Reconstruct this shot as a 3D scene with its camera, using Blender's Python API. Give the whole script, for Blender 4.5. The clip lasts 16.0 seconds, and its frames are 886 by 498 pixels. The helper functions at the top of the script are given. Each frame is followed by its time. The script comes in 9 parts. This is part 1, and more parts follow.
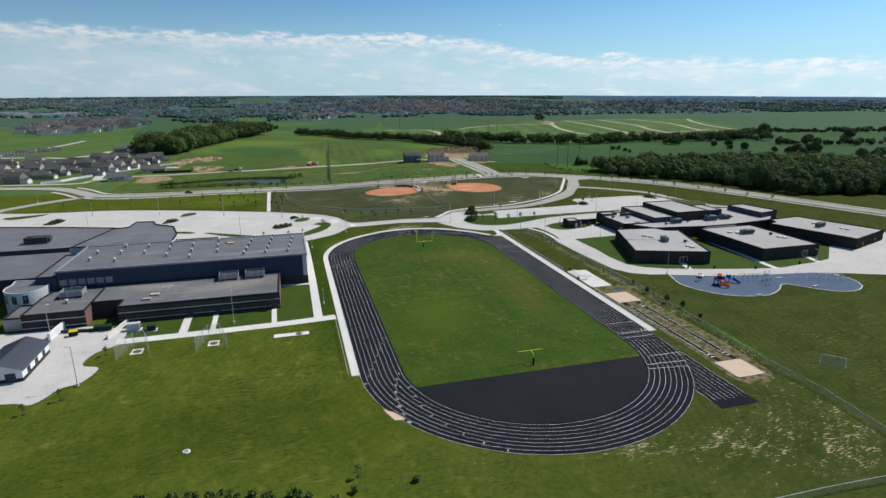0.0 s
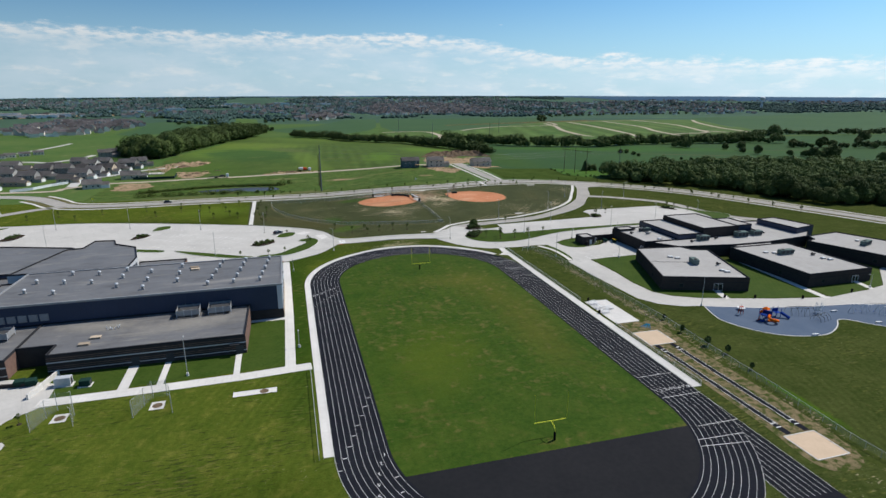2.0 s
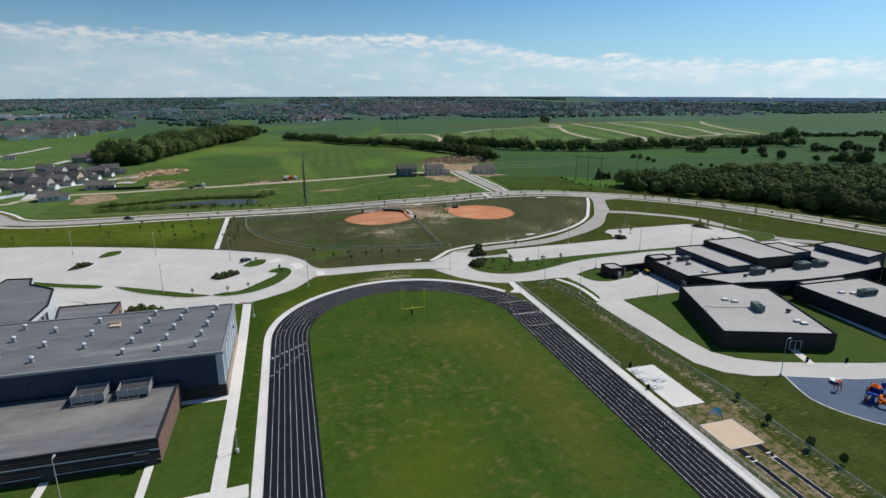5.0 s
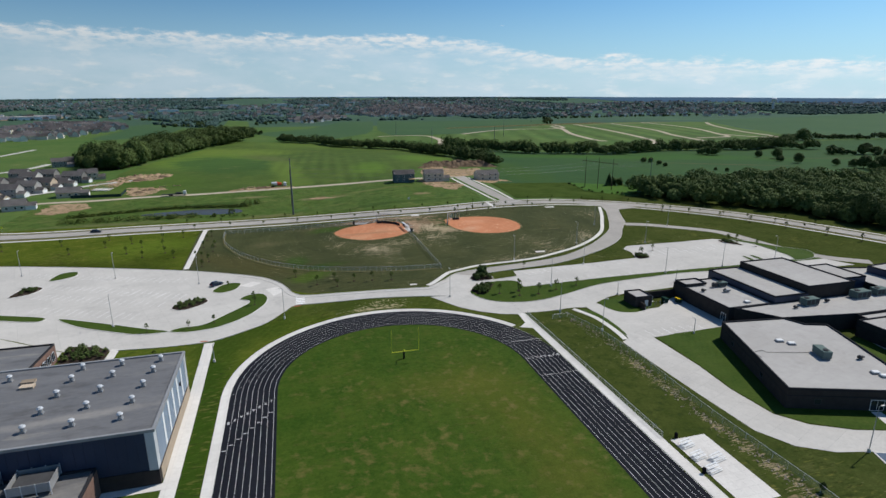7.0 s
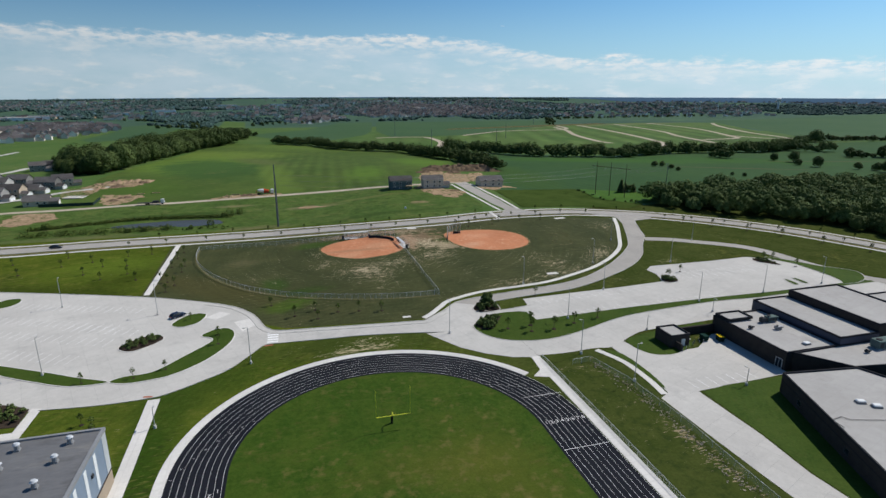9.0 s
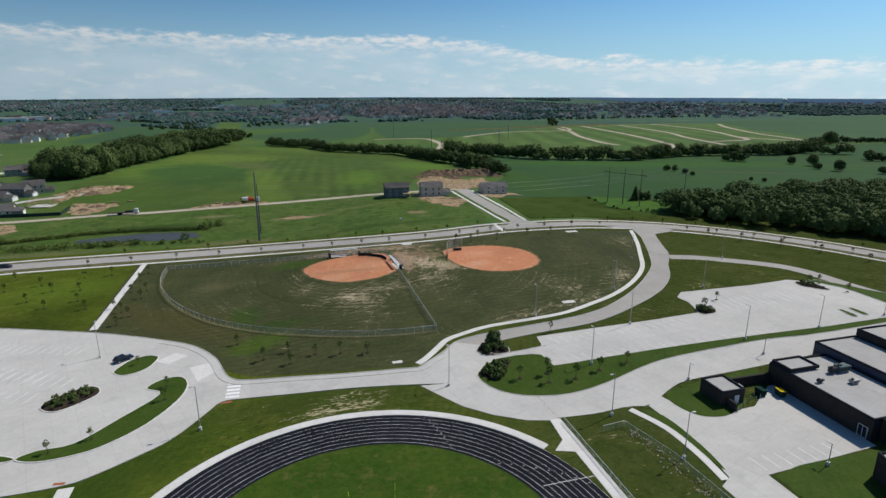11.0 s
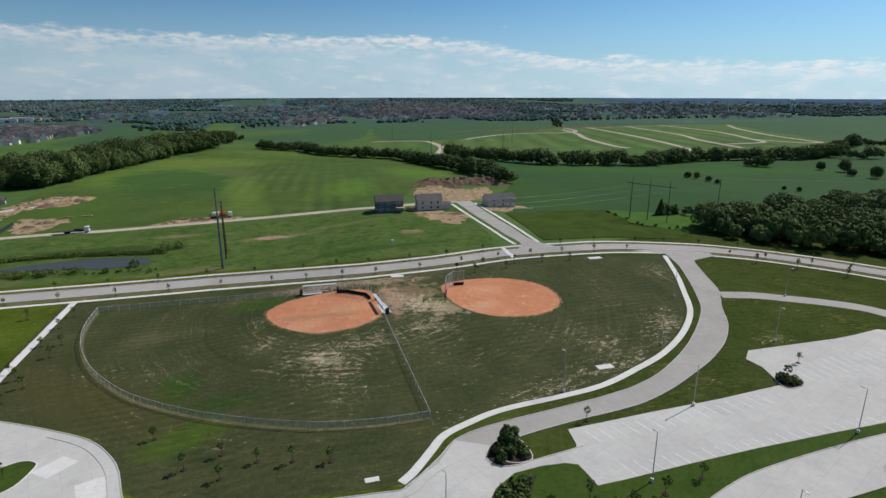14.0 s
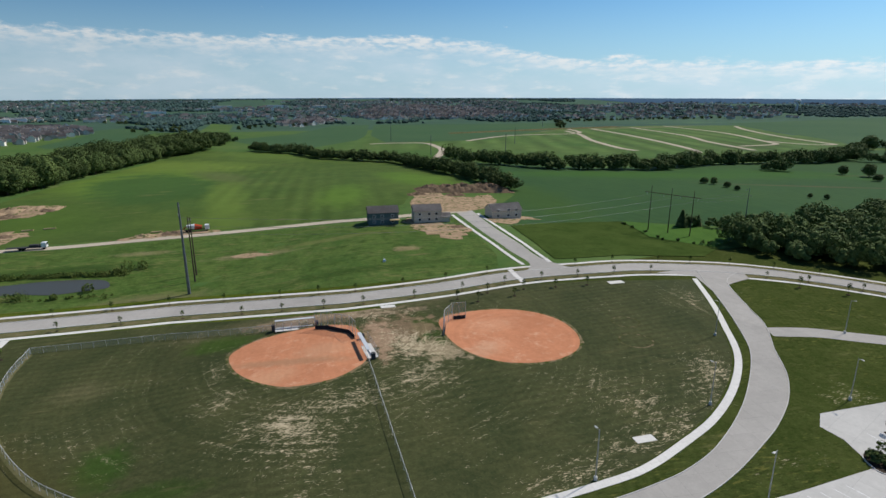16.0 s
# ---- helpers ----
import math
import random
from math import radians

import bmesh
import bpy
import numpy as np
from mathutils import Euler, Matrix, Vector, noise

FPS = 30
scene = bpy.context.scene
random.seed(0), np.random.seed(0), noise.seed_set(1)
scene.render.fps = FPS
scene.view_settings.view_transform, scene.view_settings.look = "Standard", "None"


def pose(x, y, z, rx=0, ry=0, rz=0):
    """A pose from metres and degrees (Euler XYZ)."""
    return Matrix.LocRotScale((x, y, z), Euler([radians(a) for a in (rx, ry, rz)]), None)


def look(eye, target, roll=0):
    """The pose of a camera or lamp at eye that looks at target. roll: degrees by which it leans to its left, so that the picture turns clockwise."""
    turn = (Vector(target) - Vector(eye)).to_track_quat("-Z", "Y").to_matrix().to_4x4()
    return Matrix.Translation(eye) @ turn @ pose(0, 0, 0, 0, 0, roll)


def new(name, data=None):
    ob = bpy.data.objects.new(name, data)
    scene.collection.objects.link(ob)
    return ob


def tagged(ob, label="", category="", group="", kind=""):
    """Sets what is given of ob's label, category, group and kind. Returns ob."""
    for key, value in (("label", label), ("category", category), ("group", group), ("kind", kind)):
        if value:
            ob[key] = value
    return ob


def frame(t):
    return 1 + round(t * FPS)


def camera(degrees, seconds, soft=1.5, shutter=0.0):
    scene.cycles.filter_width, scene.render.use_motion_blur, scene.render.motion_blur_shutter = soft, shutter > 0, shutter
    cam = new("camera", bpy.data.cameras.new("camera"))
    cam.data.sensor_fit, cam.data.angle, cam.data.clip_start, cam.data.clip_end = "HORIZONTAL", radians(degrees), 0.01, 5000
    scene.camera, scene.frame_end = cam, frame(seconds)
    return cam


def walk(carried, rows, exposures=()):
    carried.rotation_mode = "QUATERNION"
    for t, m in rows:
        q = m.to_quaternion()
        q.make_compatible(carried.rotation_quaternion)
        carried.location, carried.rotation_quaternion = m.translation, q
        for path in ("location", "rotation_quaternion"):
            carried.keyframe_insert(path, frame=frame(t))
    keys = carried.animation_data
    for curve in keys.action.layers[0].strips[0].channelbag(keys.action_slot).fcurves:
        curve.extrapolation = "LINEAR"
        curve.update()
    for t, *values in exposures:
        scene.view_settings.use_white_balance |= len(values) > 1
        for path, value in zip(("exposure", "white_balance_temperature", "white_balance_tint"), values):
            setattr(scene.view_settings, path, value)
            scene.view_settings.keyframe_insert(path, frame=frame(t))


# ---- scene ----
cam = camera(77.58, 16.0)
PATH = [
    (0, pose(-54.36, -115.55, 64.98, 74.378, 0, -15.625)),
    (2, pose(-45.73, -86.90, 65.71, 74.412, 0, -15.579)),
    (4, pose(-37.15, -58.33, 66.14, 74.444, 0, -15.526)),
    (6, pose(-28.62, -29.85, 66.33, 74.475, 0, -15.465)),
    (8, pose(-20.13, -1.46, 66.36, 74.503, 0, -15.399)),
    (10, pose(-11.66, 26.85, 66.30, 74.530, 0, -15.325)),
    (12, pose(-3.22, 55.05, 66.23, 74.556, 0, -15.244)),
    (14, pose(5.22, 83.16, 66.22, 74.579, 0, -15.157)),
    (16, pose(13.65, 111.17, 66.35, 74.601, 0, -15.063)),
]
walk(cam, PATH, [(0, 0.13), (2, 0.12), (4, 0.05), (7, 0.0), (8, -0.02), (13, -0.10), (16, 0.0)])
scene.view_settings.exposure = 0.0

# ---- sky and sun ----
SUN_AZ, SUN_EL = radians(71), radians(49)
world = bpy.data.worlds.new("sky")
scene.world = world
world.use_nodes = True
wn, wl = world.node_tree.nodes, world.node_tree.links
wn.clear()


def wnode(kind, **props):
    n = wn.new(kind)
    for k, v in props.items():
        if k == "inputs":
            for key, val in v.items():
                n.inputs[key].default_value = val
        elif k == "operation":
            n.operation = v
        elif k == "blend_type":
            n.blend_type = v
        elif k == "data_type":
            n.data_type = v
    return n


def wmath(op, a, b=None, c=None):
    n = wnode("ShaderNodeMath", operation=op)
    for k, v in enumerate((a, b, c)):
        if v is None:
            continue
        if isinstance(v, (int, float)):
            n.inputs[k].default_value = v
        else:
            wl.new(v, n.inputs[k])
    return n.outputs[0]


def wstep(v, lo, hi):
    n = wnode("ShaderNodeMapRange")
    n.interpolation_type = "SMOOTHSTEP"
    wl.new(v, n.inputs["Value"])
    for k, x in ((1, lo), (2, hi)):
        if isinstance(x, (int, float)):
            n.inputs[k].default_value = x
        else:
            wl.new(x, n.inputs[k])
    return n.outputs[0]


sky = wn.new("ShaderNodeTexSky")
sky.sky_type, sky.sun_disc = "NISHITA", False
sky.sun_elevation, sky.sun_rotation = SUN_EL, SUN_AZ
sky.altitude, sky.air_density, sky.dust_density, sky.ozone_density = 300, 1.0, 0.6, 1.6
coord = wn.new("ShaderNodeTexCoord")
sep = wn.new("ShaderNodeSeparateXYZ")
wl.new(coord.outputs["Generated"], sep.inputs[0])
azimuth = wmath("ARCTAN2", sep.outputs["X"], sep.outputs["Y"])
comb = wn.new("ShaderNodeCombineXYZ")
wl.new(azimuth, comb.inputs[0])
wl.new(wmath("MULTIPLY", sep.outputs["Z"], 3.2), comb.inputs[1])


def wnoise(scale, detail, rough=0.55):
    n = wn.new("ShaderNodeTexNoise")
    n.inputs["Scale"].default_value, n.inputs["Detail"].default_value, n.inputs["Roughness"].default_value = scale, detail, rough
    wl.new(comb.outputs[0], n.inputs["Vector"])
    return n.outputs[0]


def wmix(f, a, b, mode="MIX"):
    n = wnode("ShaderNodeMix", data_type="RGBA", blend_type=mode)
    for sock, v in ((n.inputs["Factor"], f), (n.inputs["A"], a), (n.inputs["B"], b)):
        if isinstance(v, tuple):
            sock.default_value = (*v, 1)
        elif isinstance(v, (int, float)):
            sock.default_value = v
        else:
            wl.new(v, sock)
    return n.outputs["Result"]


elev = sep.outputs["Z"]
big, puffs, wisps, fine_puffs = wnoise(2.2, 3), wnoise(15.0, 8, 0.62), wnoise(5.0, 6, 0.62), wnoise(42.0, 6, 0.6)
# a bank of cloud whose puffy top drops toward the east
lowering = wmath("ADD", wmath("MULTIPLY", wstep(azimuth, 0.26, 0.52), -0.034), wmath("MULTIPLY", wstep(azimuth, 0.45, 1.1), -0.016))
top = wmath("ADD", wmath("ADD", lowering, 0.098), wmath("ADD", wmath("MULTIPLY_ADD", puffs, 0.034, -0.017), wmath("MULTIPLY_ADD", fine_puffs, 0.012, -0.006)))
bank = wmath("SUBTRACT", 1.0, wstep(elev, wmath("SUBTRACT", top, 0.010), wmath("ADD", top, 0.002)))
veil = wmath("MULTIPLY", bank, wmath("MULTIPLY_ADD", wstep(wisps, 0.36, 0.66), 0.46, 0.30))
crest = wmath("MULTIPLY", bank, wmath("MULTIPLY", wstep(elev, wmath("SUBTRACT", top, 0.034), wmath("SUBTRACT", top, 0.004)), wstep(fine_puffs, 0.38, 0.62)))
rolls = wmath("MULTIPLY", bank, wmath("MULTIPLY", wstep(puffs, 0.50, 0.68), 0.5))
lone = wmath("MULTIPLY", wmath("MULTIPLY", wstep(fine_puffs, 0.66, 0.74), wstep(puffs, 0.5, 0.6)), wstep(elev, 0.03, 0.07))
above = wmath("MULTIPLY", wstep(elev, 0.25, 0.5), wmath("MULTIPLY", wstep(big, 0.55, 0.75), wmath("MULTIPLY", wstep(wisps, 0.4, 0.7), 0.6)))
blue = wmix(1.0, sky.outputs[0], (0.54, 0.96, 1.27), "MULTIPLY")
haze = wmath("SUBTRACT", 1.0, wstep(elev, -0.02, 0.20))
sky_col = wmix(wmath("MULTIPLY", haze, 0.72), blue, (6.1, 8.7, 10.5))
sky_col = wmix(veil, sky_col, (7.5, 9.2, 10.5))
sky_col = wmix(wmath("MINIMUM", wmath("ADD", wmath("ADD", wmath("MULTIPLY", crest, 0.9), rolls), wmath("ADD", wmath("MULTIPLY", lone, 0.6), above)), 0.9), sky_col, (10.2, 10.6, 10.8))
glow = wn.new("ShaderNodeMapRange")
wl.new(azimuth, glow.inputs[0])
for k, v in ((1, -0.42), (2, 0.95), (3, 0.88), (4, 1.24)):
    glow.inputs[k].default_value = v
lit = wn.new("ShaderNodeVectorMath")
lit.operation = "SCALE"
wl.new(sky_col, lit.inputs[0])
wl.new(glow.outputs[0], lit.inputs["Scale"])
sky_col = lit.outputs[0]
bg = wn.new("ShaderNodeBackground")
bg.inputs["Strength"].default_value = 0.069
wl.new(sky_col, bg.inputs["Color"])
out = wn.new("ShaderNodeOutputWorld")
wl.new(bg.outputs[0], out.inputs["Surface"])

sun_data = bpy.data.lights.new("sun", "SUN")
sun_data.energy, sun_data.angle, sun_data.color = 4.55, radians(0.55), (1.0, 0.945, 0.865)
sun = new("sun", sun_data)
to_sun = Vector((math.sin(SUN_AZ) * math.cos(SUN_EL), math.cos(SUN_AZ) * math.cos(SUN_EL), math.sin(SUN_EL)))
sun.matrix_world = look(tuple(to_sun * 300), (0, 0, 0))


# ---- materials ----
def material(name, a, b=None, rough=0.8, scale=0.3, fine=4.0, bump=0.0, metal=0.0, c=None, spots=(0.55, 0.7), per_object=0.0, per_island=0.0, spec=0.0, stretch=(1, 1, 1), bump_scale=None, bands=None, east=None, patches=(), flecks=None, wear=(), joints=None, grain=None, rings=None, streaks=None):
    """Two noises at real size between the colours a and b, with stains of colour c."""
    m = bpy.data.materials.new(name)
    m.use_nodes = True
    nt = m.node_tree
    N, L = nt.nodes, nt.links
    p = N["Principled BSDF"]
    p.inputs["Roughness"].default_value, p.inputs["Metallic"].default_value = rough, metal
    p.inputs["Specular IOR Level"].default_value = spec
    geo = N.new("ShaderNodeNewGeometry")
    vec = geo.outputs["Position"]
    if stretch != (1, 1, 1):
        mp = N.new("ShaderNodeMapping")
        mp.inputs["Scale"].default_value = stretch
        L.new(vec, mp.inputs[0])
        vec = mp.outputs[0]

    def nz(s, d=4.0, r=0.6):
        n = N.new("ShaderNodeTexNoise")
        n.inputs["Scale"].default_value, n.inputs["Detail"].default_value, n.inputs["Roughness"].default_value = s, d, r
        L.new(vec, n.inputs["Vector"])
        return n.outputs[0]

    def step(v, lo, hi):
        n = N.new("ShaderNodeMapRange")
        L.new(v, n.inputs[0])
        n.inputs[1].default_value, n.inputs[2].default_value = lo, hi
        return n.outputs[0]

    def mix(f, x, y):
        n = N.new("ShaderNodeMix")
        n.data_type = "RGBA"
        for sock, v in ((n.inputs["Factor"], f), (n.inputs["A"], x), (n.inputs["B"], y)):
            if isinstance(v, tuple):
                sock.default_value = (*v, 1)
            elif isinstance(v, (int, float)):
                sock.default_value = v
            else:
                L.new(v, sock)
        return n.outputs["Result"]

    b = b or tuple(v * 0.8 for v in a)
    n1, n2 = nz(scale), nz(fine)
    both = N.new("ShaderNodeMath")
    both.operation = "MULTIPLY_ADD"
    L.new(n1, both.inputs[0])
    both.inputs[1].default_value = 0.6
    half = N.new("ShaderNodeMath")
    half.operation = "MULTIPLY"
    L.new(n2, half.inputs[0])
    half.inputs[1].default_value = 0.4
    L.new(half.outputs[0], both.inputs[2])
    col = mix(step(both.outputs[0], 0.36, 0.64), a, b)
    if c:
        col = mix(step(nz(scale * 2.3, 6.0, 0.65), *spots), col, c)
    if east:
        # a darker second set of grass colours takes over toward the east
        a2, b2, c2, lo, hi = east
        sepp = N.new("ShaderNodeSeparateXYZ")
        L.new(geo.outputs["Position"], sepp.inputs[0])
        lean = N.new("ShaderNodeMath")
        lean.operation = "MULTIPLY_ADD"
        L.new(sepp.outputs["Y"], lean.inputs[0])
        lean.inputs[1].default_value = -0.15
        L.new(sepp.outputs["X"], lean.inputs[2])
        wob = N.new("ShaderNodeMath")
        wob.operation = "MULTIPLY_ADD"
        L.new(nz(0.03, 5.0), wob.inputs[0])
        wob.inputs[1].default_value = 90.0
        L.new(lean.outputs[0], wob.inputs[2])
        dry = mix(step(both.outputs[0], 0.36, 0.64), a2, b2)
        streak = N.new("ShaderNodeMapping")
        streak.inputs["Rotation"].default_value = (0, 0, 0.35)
        streak.inputs["Scale"].default_value = (0.5, 2.2, 1)
        L.new(geo.outputs["Position"], streak.inputs[0])
        sn = N.new("ShaderNodeTexNoise")
        sn.inputs["Scale"].default_value, sn.inputs["Detail"].default_value, sn.inputs["Roughness"].default_value = 0.16, 9.0, 0.72
        L.new(streak.outputs[0], sn.inputs["Vector"])
        dry = mix(step(sn.outputs[0], 0.58, 0.70), dry, c2)
        col = mix(step(wob.outputs[0], lo + 45, hi + 45), col, dry)
    def calc(op, x, y):
        n = N.new("ShaderNodeMath")
        n.operation = op
        for k, v in enumerate((x, y)):
            if isinstance(v, (int, float)):
                n.inputs[k].default_value = v
            else:
                L.new(v, n.inputs[k])
        return n.outputs[0]

    def spot(x, y, rx, ry, turn=0.0, ragged=0.5, soft=0.25):
        """A ragged-edged oval round (x, y): 1 within, 0 without."""
        mp = N.new("ShaderNodeMapping")
        mp.vector_type = "TEXTURE"
        mp.inputs["Location"].default_value, mp.inputs["Rotation"].default_value, mp.inputs["Scale"].default_value = (x, y, 0), (0, 0, radians(turn)), (rx, ry, 1e5)
        L.new(geo.outputs["Position"], mp.inputs[0])
        ln = N.new("ShaderNodeVectorMath")
        ln.operation = "LENGTH"
        L.new(mp.outputs[0], ln.inputs[0])
        rag = N.new("ShaderNodeTexNoise")
        rag.inputs["Scale"].default_value, rag.inputs["Detail"].default_value, rag.inputs["Roughness"].default_value = 5.0 / (rx + ry), 8.0, 0.68
        L.new(geo.outputs["Position"], rag.inputs["Vector"])
        d = calc("ADD", ln.outputs["Value"], calc("MULTIPLY", calc("SUBTRACT", rag.outputs[0], 0.5), ragged * 2))
        return step(d, 1.0 + soft, 1.0 - soft)

    for x, y, rx, ry, turn, colour, amount, ragged, soft in patches:
        col = mix(calc("MULTIPLY", spot(x, y, rx, ry, turn, ragged, soft), amount), col, colour)
    if bands:
        turn, width, amount = bands[:3]
        mp2 = N.new("ShaderNodeMapping")
        mp2.inputs["Rotation"].default_value = (0, 0, radians(turn))
        L.new(geo.outputs["Position"], mp2.inputs[0])
        wv = N.new("ShaderNodeTexWave")
        wv.inputs["Scale"].default_value = 0.314 / width
        wv.inputs["Distortion"].default_value, wv.inputs["Detail"].default_value, wv.inputs["Detail Scale"].default_value = 0.35, 1.0, 0.1
        L.new(mp2.outputs[0], wv.inputs["Vector"])
        sway = calc("MULTIPLY", calc("SUBTRACT", wv.outputs["Fac"], 0.5), calc("MULTIPLY", step(nz(0.02, 2.0), 0.38, 0.62), amount * 2))
        if len(bands) > 3:
            sway = calc("MULTIPLY", sway, spot(*bands[3]))
        hs = N.new("ShaderNodeHueSaturation")
        L.new(calc("ADD", sway, 1.0), hs.inputs["Value"])
        L.new(col, hs.inputs["Color"])
        col = hs.outputs[0]
    def stretched(turn, sx, sy, size, detail=3.0, r=0.65):
        mpf = N.new("ShaderNodeMapping")
        mpf.inputs["Rotation"].default_value, mpf.inputs["Scale"].default_value = (0, 0, turn), (sx, sy, 1)
        L.new(geo.outputs["Position"], mpf.inputs[0])
        fn = N.new("ShaderNodeTexNoise")
        fn.inputs["Scale"].default_value, fn.inputs["Detail"].default_value, fn.inputs["Roughness"].default_value = size, detail, r
        L.new(mpf.outputs[0], fn.inputs["Vector"])
        return fn.outputs[0]

    def shade(value):
        hs = N.new("ShaderNodeHueSaturation")
        L.new(value, hs.inputs["Value"])
        L.new(col, hs.inputs["Color"])
        return hs.outputs[0]

    arcs = None
    if rings:
        # swaths left by a mower that goes round (x, y)
        rx, ry, width, amount = rings
        off = N.new("ShaderNodeVectorMath")
        off.operation = "SUBTRACT"
        L.new(geo.outputs["Position"], off.inputs[0])
        off.inputs[1].default_value = (rx, ry, 0)
        ln = N.new("ShaderNodeVectorMath")
        ln.operation = "LENGTH"
        L.new(off.outputs[0], ln.inputs[0])
        far = calc("ADD", ln.outputs["Value"], calc("MULTIPLY", nz(0.05, 2.0), 3.0))
        n1d = N.new("ShaderNodeTexNoise")
        n1d.noise_dimensions = "1D"
        n1d.inputs["Scale"].default_value, n1d.inputs["Detail"].default_value = 1.0 / width, 3.0
        L.new(far, n1d.inputs["W"])
        arcs = calc("SUBTRACT", n1d.outputs[0], 0.5)
        col = shade(calc("ADD", calc("MULTIPLY", arcs, amount), 1.0))
    for turn, sx, sy, size, lo, hi, tint, amount in streaks or ():
        # clods and thatch drawn out along the mower's way
        heap = calc("ADD", stretched(turn, sx, sy, size), calc("MULTIPLY", calc("SUBTRACT", nz(0.035, 3.0), 0.5), 0.45))
        col = mix(calc("MULTIPLY", step(heap, lo, hi), amount), col, tint)
    if grain:
        for size, amount in grain:
            col = shade(calc("ADD", calc("MULTIPLY", calc("SUBTRACT", nz(size, 2.0, 0.7), 0.5), 2 * amount), 1.0))
    if flecks:
        # many small bare flecks, thicker where the ground is worn
        tint, size, lo, hi = flecks[:4]
        round_ones = len(flecks) > 4
        dens = calc("ADD", stretched(0.3, 1, 1, size) if round_ones else stretched(0.3, 0.4, 1.7, size), calc("MULTIPLY", calc("SUBTRACT", nz(0.05, 4.0), 0.5), 0.5))
        if not round_ones:
            dens = calc("ADD", dens, calc("MULTIPLY", calc("SUBTRACT", stretched(0.25, 0.55, 1.3, size * 0.2, 4.0), 0.5), 0.55))
        if arcs is not None:
            dens = calc("ADD", dens, calc("MULTIPLY", arcs, 0.22))
        for x, y, rx, ry, turn, amount in wear:
            dens = calc("ADD", dens, calc("MULTIPLY", spot(x, y, rx, ry, turn, 0.9, 0.9), amount * 0.7))
        col = mix(step(dens, lo, hi), col, tint)
    if joints:
        # cast slabs: thin joints and a slight change of tone from slab to slab
        size, turn, tone, line = joints
        mpj = N.new("ShaderNodeMapping")
        mpj.inputs["Rotation"].default_value = (0, 0, radians(turn))
        L.new(geo.outputs["Position"], mpj.inputs[0])
        br = N.new("ShaderNodeTexBrick")
        br.offset = 0.0
        for key, v in (("Scale", 1.0), ("Brick Width", size), ("Row Height", size), ("Mortar Size", 0.035), ("Mortar Smooth", 0.2)):
            br.inputs[key].default_value = v
        br.inputs["Color1"].default_value, br.inputs["Color2"].default_value, br.inputs["Mortar"].default_value = (1, 1, 1, 1), (tone, tone, tone, 1), (line, line, line, 1)
        L.new(mpj.outputs[0], br.inputs["Vector"])
        mj = N.new("ShaderNodeMix")
        mj.data_type, mj.blend_type = "RGBA", "MULTIPLY"
        mj.inputs["Factor"].default_value = 1.0
        L.new(col, mj.inputs["A"])
        L.new(br.outputs["Color"], mj.inputs["B"])
        col = mj.outputs["Result"]
    for amount, source in ((per_object, "obj"), (per_island, "isl")):
        if amount:
            o = N.new("ShaderNodeObjectInfo").outputs["Random"] if source == "obj" else geo.outputs["Random Per Island"]
            hsv = N.new("ShaderNodeHueSaturation")
            mr = N.new("ShaderNodeMapRange")
            L.new(o, mr.inputs[0])
            mr.inputs[3].default_value, mr.inputs[4].default_value = 1 - amount, 1 + amount
            L.new(mr.outputs[0], hsv.inputs["Value"])
            L.new(col, hsv.inputs["Color"])
            col = hsv.outputs[0]
    L.new(col, p.inputs["Base Color"])
    if bump:
        bn = N.new("ShaderNodeBump")
        bn.inputs["Strength"].default_value = bump
        bn.inputs["Distance"].default_value = 0.1
        L.new(nz(bump_scale or fine), bn.inputs["Height"])
        L.new(bn.outputs[0], p.inputs["Normal"])
    return m


